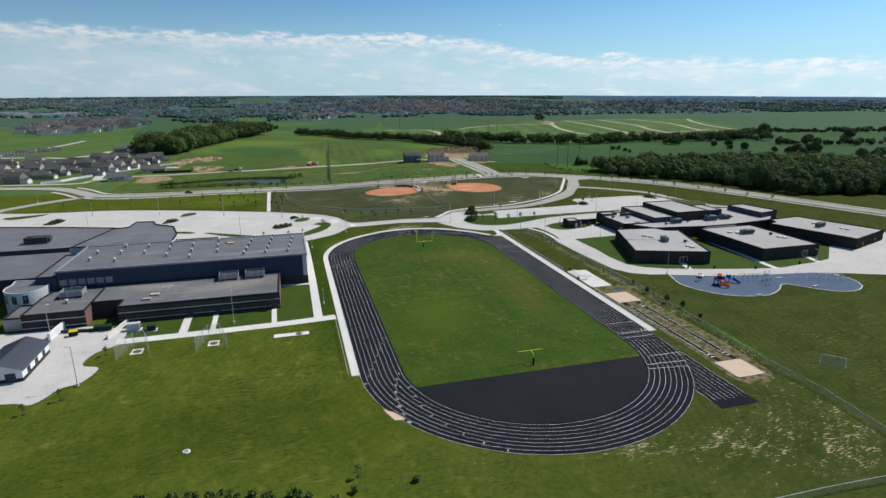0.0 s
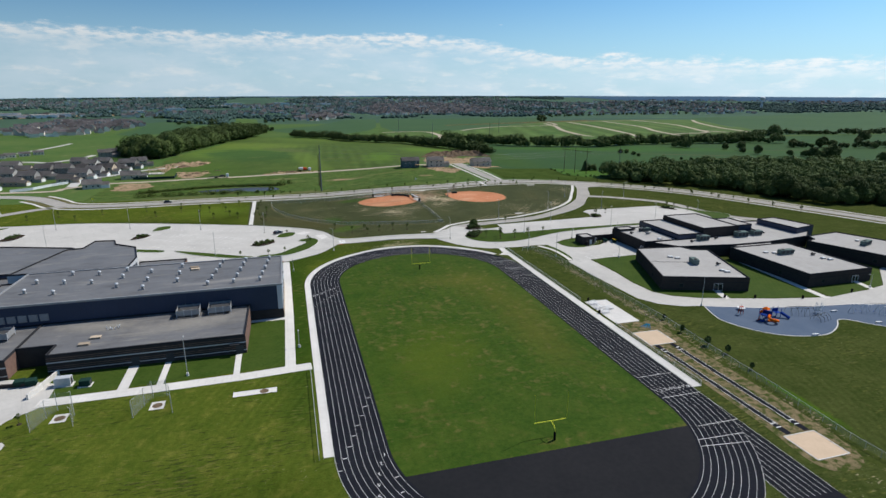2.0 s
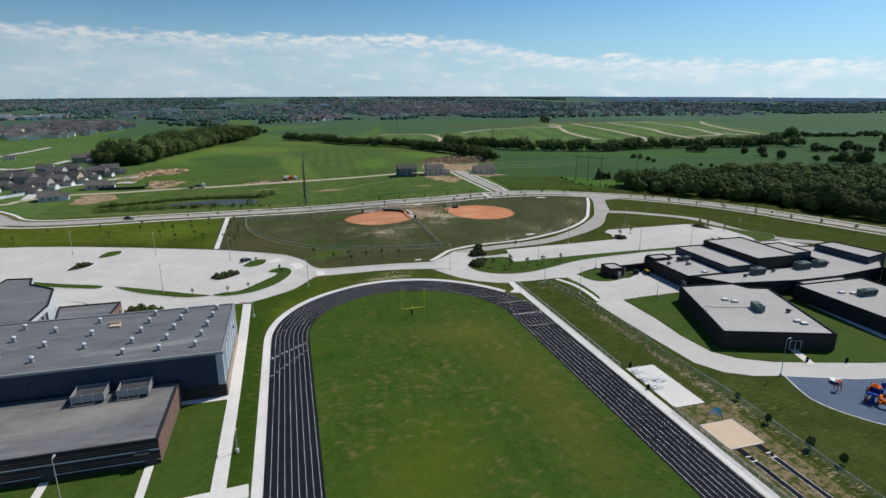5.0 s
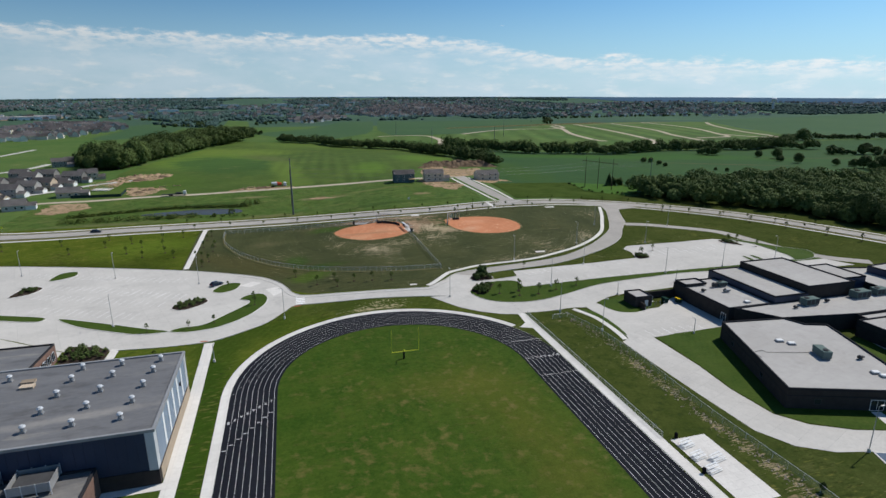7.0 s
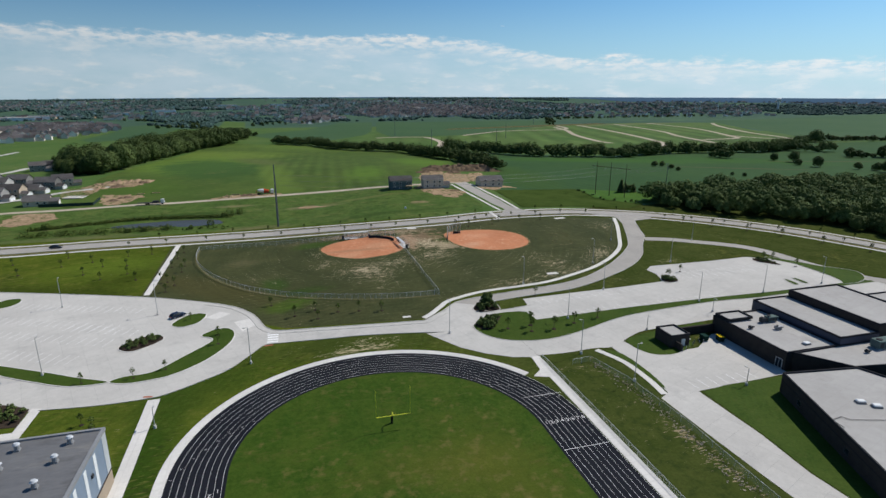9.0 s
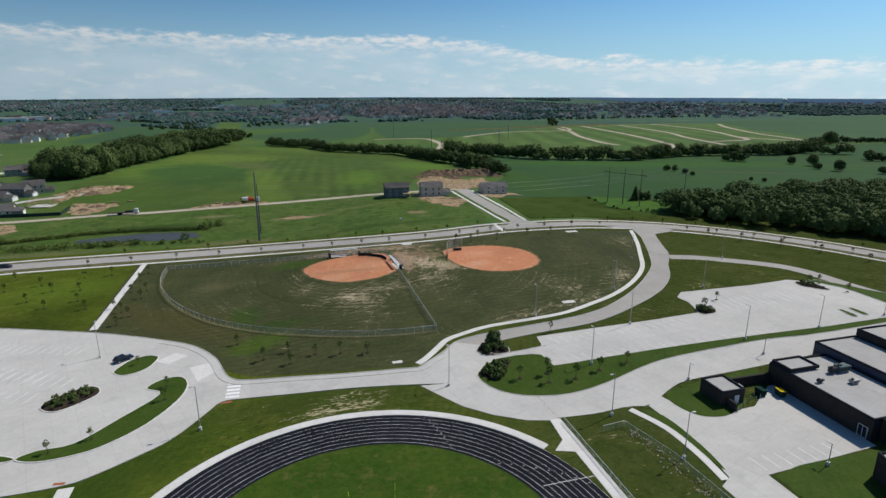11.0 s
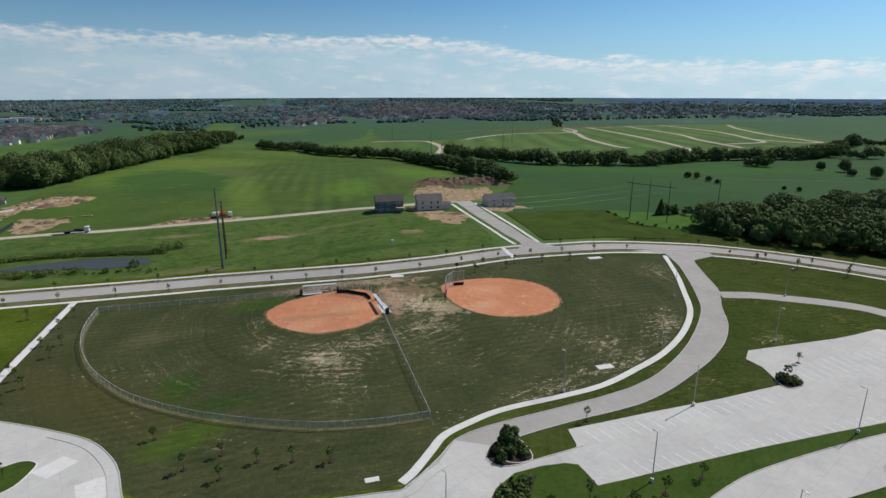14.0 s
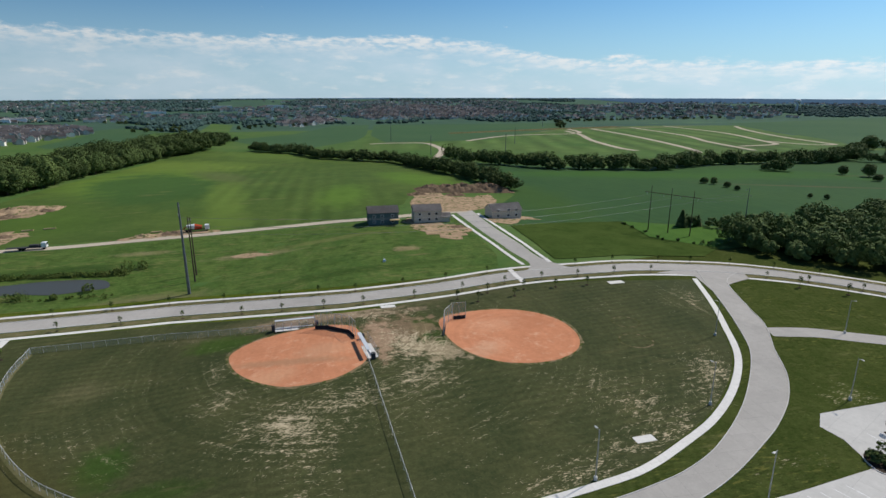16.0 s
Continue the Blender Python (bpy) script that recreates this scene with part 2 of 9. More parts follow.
MAT = {}
for key, args in dict(
    grass=dict(a=(0.0463, 0.0730, 0.0099), b=(0.0849, 0.1049, 0.0154), scale=0.10, fine=0.8, c=(0.1234, 0.1277, 0.0242), spots=(0.54, 0.72), bump=0.6, bump_scale=1.4, bands=(24, 1.8, 0.05), flecks=((0.34, 0.29, 0.18), 1.9, 0.77, 0.86), rings=(0.0, 4.7, 1.6, 0.22), streaks=((0.5, 0.35, 1.6, 1.1, 0.57, 0.68, (0.024, 0.033, 0.010), 0.75), (-0.9, 0.4, 1.5, 0.8, 0.60, 0.72, (0.125, 0.120, 0.032), 0.65)), grain=((3.0, 0.42), (0.6, 0.18)), wear=((49, -34, 13, 8, -20, 0.169), (36, -40, 22, 6, -15, 0.156), (14, -40, 16, 4, -10, 0.20), (42, -50, 22, 6, -8, 0.169), (-12, -37, 20, 3, 0, 0.16), (0.8, 151.9, 9, 2.6, -8, 0.34), (1.8, 148.1, 12, 1.6, -4, 0.32), (-9.0, 147.6, 5, 1.2, 8, 0.30), (-20.0, 156.5, 9, 3, -5, 0.18), (88, 22, 12, 4, -10, 0.16), (52, 128, 8, 4, 0, 0.16), (128.3, 192.3, 8, 5, 0, 0.2), (98.1, 178.6, 16, 4, 10, 0.18)), east=((0.034, 0.049, 0.012), (0.058, 0.070, 0.020), (0.092, 0.094, 0.034), -45, 35), patches=(((-46.5, 84, 5, 60, 0, (0.026, 0.054, 0.008), 0.92, 0.7, 0.5), (-40.0, 142.0, 18, 9, 38, (0.032, 0.056, 0.009), 0.75, 0.8, 0.5), (-4.1, 153.6, 26, 7, -2, (0.038, 0.054, 0.013), 0.7, 0.8, 0.5), (59.5, -2, 2.2, 11, 2, (0.055, 0.120, 0.008), 0.8, 0.7, 0.4)) + ((-78.0, 246.0, 9, 30, -14, (0.034, 0.050, 0.008), 0.8, 0.9, 0.5), (-110.0, 226.0, 40, 8, -18, (0.032, 0.048, 0.008), 0.8, 0.8, 0.5), (-86, 254, 20, 13, 8, (0.085, 0.125, 0.016), 0.75, 1.0, 0.5), (-60, -10, 34, 12, -10, (0.030, 0.048, 0.005), 0.4, 1.4, 0.6), (-100, -20, 40, 10, 20, (0.032, 0.050, 0.005), 0.4, 1.4, 0.6)))),
    turf=dict(a=(0.0246, 0.0572, 0.0067), b=(0.0493, 0.0783, 0.0108), scale=0.09, fine=0.8, c=(0.0865, 0.0779, 0.0215), spots=(0.58, 0.80), bump=0.3, spec=0.03, bands=(0, 4.5, 0.05), flecks=((0.125, 0.108, 0.034), 0.35, 0.60, 0.86, 1), wear=((-14, 66, 12, 16, 0, 0.16), (14, 78, 12, 18, 0, 0.12), (0, 98, 20, 8, 0, 0.10), (10, 30, 16, 20, 0, 0.08)), patches=((18, 88, 8, 20, 10, (0.10, 0.100, 0.016), 0.4, 1.2, 0.7), (-12, 40, 9, 16, -20, (0.085, 0.110, 0.010), 0.4, 1.2, 0.7), (6, 98, 14, 5, 0, (0.10, 0.098, 0.018), 0.35, 1.2, 0.7), (20, 50, 6, 20, 0, (0.12, 0.100, 0.020), 0.3, 1.3, 0.7)), grain=((2.4, 0.30), (0.4, 0.16)), streaks=((1.5, 0.3, 1.4, 0.5, 0.60, 0.74, (0.085, 0.078, 0.020), 0.5),)),
    lawn=dict(a=(0.0316, 0.0602, 0.0093), b=(0.0512, 0.0795, 0.0144), scale=0.15, fine=1.2, c=(0.0683, 0.0819, 0.0206), spots=(0.58, 0.76), bump=0.4, spec=0.03, bands=(35, 1.6, 0.04), grain=((2.6, 0.30), (0.5, 0.15))),
    ballgrass=dict(a=(0.03532, 0.04428, 0.01728), b=(0.06357, 0.06696, 0.027), scale=0.07, fine=1.0, bump=0.4, spec=0.03, bands=(86, 2.6, 0.10), patches=(((-19.9, 190.0, 8, 5, 20, (0.050, 0.095, 0.010), 0.85, 0.8, 0.4), (-25.0, 211.8, 5, 7, 0, (0.030, 0.065, 0.010), 0.7, 0.9, 0.4), (-15.9, 200.9, 10, 3, 0, (0.030, 0.062, 0.010), 0.6, 0.9, 0.4), (-46.0, 214.0, 30, 9, -42, (0.060, 0.056, 0.020), 0.75, 0.8, 0.5), (-9.1, 260.2, 8, 5, 0, (0.036, 0.072, 0.010), 0.7, 0.9, 0.4), (46.4, 248.4, 4, 10, 0, (0.036, 0.072, 0.010), 0.6, 0.9, 0.4)) + ((-38.0, 244.0, 5, 4, 0, (0.15, 0.13, 0.065), 0.35, 1.6, 0.7), (27.3, 270.9, 40, 5, 4, (0.13, 0.11, 0.06), 0.5, 0.9, 0.5), (41, 252, 9, 7, 0, (0.26, 0.17, 0.11), 0.55, 2.8, 0.3), (44.6, 238, 8, 4, -30, (0.32, 0.25, 0.16), 0.7, 2.8, 0.3), (32.6, 248.4, 3.5, 11, 0, (0.30, 0.20, 0.13), 0.8, 2.2, 0.35), (20, 266.5, 20, 3.4, -3, (0.25, 0.18, 0.12), 0.75, 2.2, 0.35))), flecks=((0.43, 0.355, 0.235), 3.2, 0.735, 0.81), rings=(25.0, 252.0, 1.5, 0.30), streaks=((0.28, 0.3, 1.5, 0.8, 0.60, 0.74, (0.022, 0.032, 0.010), 0.5), (0.28, 0.3, 1.5, 0.35, 0.60, 0.74, (0.085, 0.080, 0.034), 0.6)), grain=((2.8, 0.40), (0.5, 0.18)), wear=(((10.9, 213.9, 15, 10, 0, 0.13), (14.9, 197.7, 7, 14, 0, 0.07), (37.3, 229.0, 11, 26, 0, 0.10), (40.8, 244.9, 10, 14, 0, 0.10), (62.3, 216.6, 16, 9, 0, 0.07), (70.6, 193.2, 30, 12, 20, 0.05), (9.0, 226.5, 26, 12, 0, 0.06), (27.4, 262.3, 30, 6, 0, 0.08)) + ((-33.0, 220.0, 12, 8, -30, 0.14), (-8.1, 242.6, 5, 12, 0, 0.16), (8.1, 210.7, 8, 7, 0, 0.16), (13.0, 196.8, 4, 10, 0, 0.14), (83.8, 200.4, 12, 10, 20, 0.14), (61.2, 185.9, 20, 4, 15, 0.18), (106.4, 209.4, 6, 10, -30, 0.16), (135.6, 253.0, 3, 10, -28, 0.18), (37.6, 213.0, 8, 16, 0, 0.10)) + ((17, 217, 12, 5, -12, 0.07), (22, 221, 8, 3.5, -10, 0.12), (37, 250, 9, 9, 0, 0.08), (46, 240, 9, 6, -20, 0.10), (18, 266, 22, 3.5, -4, 0.16), (-6, 228, 9, 4, 30, 0.14), (103, 206, 14, 4, 42, 0.10)))),
    worn=dict(a=(0.032, 0.044, 0.014), b=(0.066, 0.068, 0.026), scale=0.3, fine=1.4, c=(0.17, 0.13, 0.08), spots=(0.46, 0.60), bump=0.4),
    rough_grass=dict(spec=0.025, a=(0.0463, 0.08968, 0.01888), b=(0.08489, 0.1227, 0.0295), scale=0.08, fine=0.7, c=(0.03859, 0.06844, 0.01416), spots=(0.50, 0.66), bump=0.6, patches=(((-5.0, 346.0, 16, 3, 4, (0.20, 0.17, 0.09), 0.7, 1.0, 0.4), (56.4, 328.9, 5, 3, 0, (0.26, 0.19, 0.11), 0.7, 1.0, 0.4), (-36.0, 306.0, 16, 5, 0, (0.15, 0.13, 0.065), 0.7, 0.9, 0.5), (-50.0, 360.0, 10, 2.5, 0, (0.20, 0.17, 0.09), 0.7, 1.0, 0.4)) + ((-118.0, 308.0, 26, 4, 0, (0.13, 0.12, 0.06), 0.5, 1.0, 0.5), (-75.0, 343.0, 34, 5, -2, (0.028, 0.055, 0.012), 0.8, 0.8, 0.4), (34.8, 306.0, 34, 3, 6, (0.032, 0.060, 0.012), 0.8, 0.9, 0.4), (28.7, 355.4, 26, 3, 8, (0.14, 0.14, 0.05), 0.5, 1.0, 0.5))), flecks=((0.13, 0.135, 0.045), 0.55, 0.56, 0.80), grain=((1.4, 0.3), (0.3, 0.2)), streaks=((0.1, 0.25, 1.6, 0.5, 0.57, 0.70, (0.030, 0.055, 0.012), 0.7), (-0.05, 0.2, 1.6, 0.3, 0.62, 0.74, (0.16, 0.14, 0.06), 0.6))),
    ditch=dict(a=(0.034, 0.050, 0.011), b=(0.058, 0.070, 0.018), scale=0.2, fine=1.3, c=(0.030, 0.044, 0.012), spots=(0.5, 0.66), bump=0.6, flecks=((0.27, 0.215, 0.135), 1.5, 0.72, 0.80), wear=((58.6, 52, 2.4, 24, 3, 0.20), (57.6, 92, 1.8, 30, 1, 0.20), (54, 30, 4, 30, 0, 0.10), (52, 110, 6, 20, 0, 0.08), (58, 10, 2.4, 30, -3, 0.18)), grain=((1.8, 0.25),)),
    bare=dict(a=(0.23, 0.17, 0.105), b=(0.12, 0.105, 0.052), scale=0.25, fine=1.6, c=(0.046, 0.062, 0.016), spots=(0.45, 0.58), bump=0.5),
    # Field greens from here to the meadow carry extra blue for aerial haze.
    crop_hill=dict(spec=0.025, a=(0.05064, 0.08659, 0.02006), b=(0.07366, 0.1077, 0.02534), scale=0.03, fine=0.3, bump=0.2, bands=(4, 11, 0.16, (14.0, 500.0, 52, 190, 8, 0.4, 0.5)), patches=(((-88.0, 700.0, 70, 46, -32, (0.1107, 0.16, 0.0297), 0.8625, 0.75, 0.4), (-105.0, 585.0, 52, 86, 14, (0.0972, 0.1562, 0.027), 0.92, 0.75, 0.3), (-84.0, 545.0, 40, 96, 20, (0.04185, 0.085, 0.0216), 0.8625, 0.75, 0.2), (-28.0, 470.0, 12, 90, 4, (0.1013, 0.15, 0.0297), 0.805, 0.75, 0.4)) + ((-45.0, 600.0, 14, 50, 24, (0.0945, 0.1125, 0.0405), 0.69, 0.75, 0.5), (42.0, 462.0, 14, 38, -12, (0.0891, 0.1562, 0.0243), 0.69, 0.75, 0.4), (104.0, 530.0, 22, 55, 10, (0.0891, 0.1562, 0.0243), 0.805, 0.75, 0.4), (-120.0, 440.0, 28, 40, 30, (0.06075, 0.1063, 0.0189), 0.69, 0.75, 0.5), (-8.0, 800.0, 80, 50, -40, (0.0945, 0.1438, 0.0297), 0.69, 0.75, 0.5))), flecks=((0.115, 0.125, 0.045), 0.10, 0.66, 0.80), grain=((0.5, 0.14), (0.06, 0.14))),
    crop=dict(spec=0.025, a=(0.0298, 0.0688, 0.0240), b=(0.0412, 0.0828, 0.0280), scale=0.010, fine=0.15, bump=0.2, bands=(-18, 8.0, 0.05), patches=((300, 520, 120, 22, -14, (0.045, 0.105, 0.018), 0.7, 0.7, 0.5), (440, 500, 90, 26, -30, (0.040, 0.098, 0.018), 0.6, 0.7, 0.5), (160, 425, 18, 60, 0, (0.045, 0.085, 0.018), 0.6, 0.8, 0.5), (390, 440, 60, 3, -22, (0.09, 0.08, 0.04), 0.7, 0.9, 0.5), (520, 470, 60, 2.5, -15, (0.09, 0.08, 0.04), 0.7, 0.9, 0.5)), c=(0.0421, 0.0843, 0.0256), spots=(0.50, 0.75), grain=((0.35, 0.10), (0.05, 0.10))),
    crop_hazed=dict(spec=0.025, a=(0.04186, 0.0864, 0.0384), b=(0.05755, 0.102, 0.0432), scale=0.004, fine=0.06),
    meadow=dict(spec=0.025, a=(0.0520, 0.1050, 0.0260), b=(0.0900, 0.1320, 0.0370), scale=0.010, fine=0.10, c=(0.1929, 0.177, 0.0826), spots=(0.62, 0.8), bands=(15, 42, 0.28, (540, 960, 380, 330, 0, 0.3, 0.3)), patches=((430, 1120, 110, 14, 22, (0.20, 0.16, 0.09), 0.6, 1.0, 0.4), (800, 1230, 160, 16, 10, (0.19, 0.155, 0.09), 0.6, 1.0, 0.4), (300, 840, 70, 60, 0, (0.085, 0.125, 0.035), 0.6, 0.9, 0.5), (640, 760, 80, 40, 30, (0.050, 0.082, 0.026), 0.6, 0.9, 0.5)), grain=((0.25, 0.14),)),
    dirt=dict(a=(0.37, 0.265, 0.17), b=(0.25, 0.175, 0.11), scale=0.16, fine=1.0, c=(0.06, 0.085, 0.024), spots=(0.52, 0.62), bump=0.8, grain=((0.7, 0.2),)),
    infield=dict(a=(0.4982, 0.2173, 0.1166), b=(0.4134, 0.1749, 0.0933), scale=0.16, fine=1.1, c=(0.5300, 0.2862, 0.1749), spots=(0.54, 0.70), bump=0.3, patches=((9.0, 241.5, 14, 1.6, -14, (0.30, 0.18, 0.105), 0.6, 0.9, 0.5), (3.4, 234.6, 7, 4, 20, (0.52, 0.29, 0.17), 0.55, 1.2, 0.5), (18.2, 244.9, 6, 4, 0, (0.48, 0.27, 0.16), 0.5, 1.2, 0.5), (58.1, 234.3, 6, 3, 30, (0.50, 0.30, 0.19), 0.5, 1.2, 0.5), (76.6, 248.4, 6, 8, 0, (0.36, 0.15, 0.08), 0.5, 1.2, 0.5), (65.3, 248.4, 7, 4, 10, (0.52, 0.27, 0.16), 0.5, 1.2, 0.5)), grain=((1.2, 0.10), (0.2, 0.08)), rings=(70.0, 240.0, 1.2, 0.16)),
    mound=dict(a=(0.19, 0.135, 0.09), b=(0.10, 0.072, 0.048), scale=0.3, fine=1.2, bump=1.0),
    concrete=dict(a=(0.5022, 0.4860, 0.4536), b=(0.4374, 0.4212, 0.3942), scale=0.05, fine=0.8, c=(0.3672, 0.3542, 0.3348), spots=(0.56, 0.80), bump=0.08, joints=(4.6, -22, 0.955, 0.80), grain=((2.2, 0.09), (0.14, 0.06))),
    concrete_new=dict(a=(0.6360, 0.6148, 0.5777), b=(0.5512, 0.5300, 0.4982), scale=0.1, fine=1.2, bump=0.08, joints=(1.9, 0, 0.96, 0.82), grain=((2.2, 0.09), (0.14, 0.06))),
    road=dict(a=(0.3657, 0.3445, 0.3159), b=(0.3127, 0.2968, 0.2714), scale=0.05, fine=0.6, c=(0.2756, 0.2650, 0.2438), spots=(0.6, 0.85), bump=0.08, joints=(4.4, 4, 0.95, 0.80), grain=((2.2, 0.09), (0.14, 0.06))),
    gravel_road=dict(a=(0.44, 0.38, 0.30), b=(0.36, 0.31, 0.24), scale=0.08, fine=0.9, bump=0.3),
    asphalt=dict(spec=0.01, a=(0.011, 0.012, 0.016), b=(0.017, 0.018, 0.023), scale=0.06, fine=1.5, rough=0.75, bump=0.1),
    asphalt_d=dict(spec=0.01, a=(0.015, 0.016, 0.018), b=(0.022, 0.022, 0.024), scale=0.05, fine=1.0, rough=0.7, bump=0.1),
    white_paint=dict(a=(0.80, 0.80, 0.79), b=(0.62, 0.62, 0.61), scale=0.5, fine=4.0),
    yellow_paint=dict(a=(0.72, 0.72, 0.08), b=(0.66, 0.66, 0.07), rough=0.4),
    black_pad=dict(a=(0.012, 0.012, 0.013), rough=0.6),
    sand=dict(a=(0.56, 0.43, 0.31), b=(0.50, 0.385, 0.275), scale=0.4, fine=2.0, bump=0.3),
    rubber_blue=dict(a=(0.105, 0.135, 0.185), b=(0.085, 0.115, 0.165), scale=0.15, fine=1.5, rough=0.85),
    roof_grey=dict(spec=0.45, a=(0.1156, 0.1156, 0.1186), b=(0.1490, 0.1478, 0.1472), scale=0.10, fine=0.5, c=(0.0822, 0.0791, 0.0761), spots=(0.54, 0.72), rough=0.55, bump=0.08, stretch=(0.5, 1.4, 1), patches=((-75, 68, 12, 4, 8, (0.30, 0.275, 0.23), 0.5, 1.2, 0.6), (-98, 72, 10, 3, -10, (0.29, 0.27, 0.23), 0.5, 1.2, 0.6), (-66, 86, 14, 1.2, 5, (0.30, 0.28, 0.25), 0.5, 1.0, 0.5), (-90, 98, 22, 1.5, -4, (0.13, 0.128, 0.126), 0.5, 1.2, 0.5)), grain=((1.6, 0.22), (0.2, 0.12)), streaks=((0.1, 0.3, 1.4, 0.35, 0.58, 0.72, (0.25, 0.235, 0.205), 0.55),)),
    roof_light=dict(a=(0.40, 0.388, 0.37), b=(0.345, 0.333, 0.316), scale=0.06, fine=0.5, c=(0.29, 0.28, 0.265), spots=(0.60, 0.78), rough=0.85, joints=(3.0, -19, 0.965, 0.88), grain=((0.8, 0.06), (0.15, 0.05))),
    brick_dark=dict(a=(0.0546, 0.0484, 0.0452), b=(0.0390, 0.0343, 0.0328), scale=0.6, fine=6.0, bump=0.3),
    brick_red=dict(a=(0.20, 0.13, 0.105), b=(0.14, 0.09, 0.075), scale=0.6, fine=6.0, bump=0.3),
    trim_dark=dict(a=(0.035, 0.036, 0.040), rough=0.5),
    metal_blue=dict(a=(0.0317, 0.0440, 0.0810), b=(0.0264, 0.0378, 0.0704), rough=0.5, scale=0.1, fine=2.0, spec=0.3),
    metal_light=dict(a=(0.50, 0.52, 0.54), b=(0.44, 0.46, 0.48), rough=0.4, scale=0.2, fine=2.0, spec=0.5),
    metal_white=dict(a=(0.72, 0.73, 0.73), b=(0.62, 0.63, 0.63), rough=0.45, scale=0.4, fine=3.0),
    metal_grey=dict(a=(0.33, 0.335, 0.34), b=(0.26, 0.265, 0.27), rough=0.5, metal=0.3, scale=0.4, fine=3.0),
    unit_green=dict(a=(0.14, 0.18, 0.17), b=(0.10, 0.14, 0.13), rough=0.5, scale=0.4, fine=3.0),
    unit_dark=dict(a=(0.07, 0.072, 0.075), b=(0.05, 0.05, 0.052), rough=0.6, scale=0.4, fine=3.0),
    steel_pole=dict(a=(0.16, 0.17, 0.175), b=(0.12, 0.13, 0.135), rough=0.5, metal=0.4, scale=0.5, fine=4.0),
    lamp_grey=dict(a=(0.46, 0.46, 0.45), b=(0.38, 0.38, 0.37), rough=0.45, metal=0.3),
    mesh_fence=dict(a=(0.50, 0.51, 0.51), b=(0.42, 0.43, 0.43), rough=0.5, metal=0.2),
    mulch=dict(a=(0.055, 0.042, 0.032), b=(0.035, 0.028, 0.022), scale=0.6, fine=4.0, bump=0.5),
    rock=dict(a=(0.36, 0.31, 0.24), b=(0.20, 0.18, 0.14), scale=0.4, fine=2.0, per_island=0.35),
    leaf=dict(a=(0.0428, 0.0701, 0.0203), b=(0.1008, 0.1326, 0.0405), scale=0.10, fine=0.5, per_island=0.16, per_object=0.28, rough=0.7, spec=0.05),
    leaf_young=dict(a=(0.055, 0.085, 0.022), b=(0.085, 0.115, 0.032), scale=0.5, fine=2.0, per_island=0.3, per_object=0.25, rough=0.75),
    # Far crowns: aerial haze is put into the bluish leaf colour.
    leaf_hazed=dict(spec=0.025, a=(0.0358, 0.0667, 0.0616), b=(0.0578, 0.0927, 0.0784), scale=0.006, fine=0.05, per_island=0.30),
    reed=dict(a=(0.075, 0.115, 0.025), b=(0.11, 0.13, 0.04), scale=0.2, fine=1.0, per_island=0.3),
    bark=dict(a=(0.10, 0.075, 0.055), b=(0.06, 0.045, 0.035), scale=1.0, fine=6.0, bump=0.5),
    shingle=dict(a=(0.2112, 0.1984, 0.1920), b=(0.1600, 0.1488, 0.1440), scale=0.3, fine=2.0, rough=0.9, per_object=0.35, bump=0.3),
    siding_tan=dict(a=(0.4205, 0.3430, 0.2574), b=(0.3625, 0.2940, 0.2244), scale=0.3, fine=3.0, per_object=0.45),
    siding_teal=dict(a=(0.10, 0.135, 0.14), b=(0.085, 0.115, 0.12), scale=0.3, fine=3.0),
    siding_grey=dict(a=(0.3450, 0.3337, 0.3136), b=(0.3000, 0.2911, 0.2752), scale=0.3, fine=3.0, per_object=0.5),
    metal_roof=dict(a=(0.2040, 0.2188, 0.2565), b=(0.1700, 0.1837, 0.2185), rough=0.4, scale=0.3, fine=2.0, metal=0.3),
    orange=dict(a=(0.75, 0.16, 0.02), b=(0.65, 0.13, 0.02), rough=0.4),
    blue=dict(a=(0.02, 0.06, 0.30), b=(0.02, 0.05, 0.24), rough=0.4),
    red=dict(a=(0.42, 0.07, 0.03), b=(0.36, 0.06, 0.03), rough=0.4),
    yellow=dict(a=(0.62, 0.42, 0.02), b=(0.55, 0.37, 0.02), rough=0.5),
    dumpster_green=dict(a=(0.02, 0.05, 0.04), b=(0.015, 0.035, 0.03), rough=0.5),
    car_blue=dict(a=(0.010, 0.016, 0.045), rough=0.2, spec=0.6),
    car_white=dict(a=(0.75, 0.75, 0.74), rough=0.3, spec=0.6),
    tyre=dict(a=(0.015, 0.015, 0.015), rough=0.8),
    brick_paver=dict(a=(0.36, 0.13, 0.08), b=(0.30, 0.10, 0.06), scale=1.0, fine=6.0),
    town_wall=dict(a=(0.7128, 0.6615, 0.5800), b=(0.4968, 0.4620, 0.4100), scale=0.01, fine=0.05, per_island=0.5),
    town_roof=dict(a=(0.1102, 0.1016, 0.1004), b=(0.0716, 0.0667, 0.0683), scale=0.01, fine=0.05, per_island=0.45),
    # Far ground with the haze tint mixed into its base colour.
    land_hazed=dict(spec=0.025, a=(0.0390, 0.0750, 0.0540), b=(0.0630, 0.1110, 0.0630), scale=0.003, fine=0.02, c=(0.0900, 0.1575, 0.0630), spots=(0.60, 0.72)),
    glade=dict(spec=0.025, a=(0.044, 0.100, 0.016), b=(0.062, 0.125, 0.022), scale=0.08, fine=0.7, bump=0.4, grain=((1.0, 0.2), (0.15, 0.15))),
    fence_white=dict(a=(0.72, 0.74, 0.74), b=(0.66, 0.68, 0.68), rough=0.6, scale=0.5, fine=3.0),
    fence_green=dict(a=(0.035, 0.055, 0.048), b=(0.028, 0.045, 0.040), rough=0.7, scale=0.5, fine=3.0),
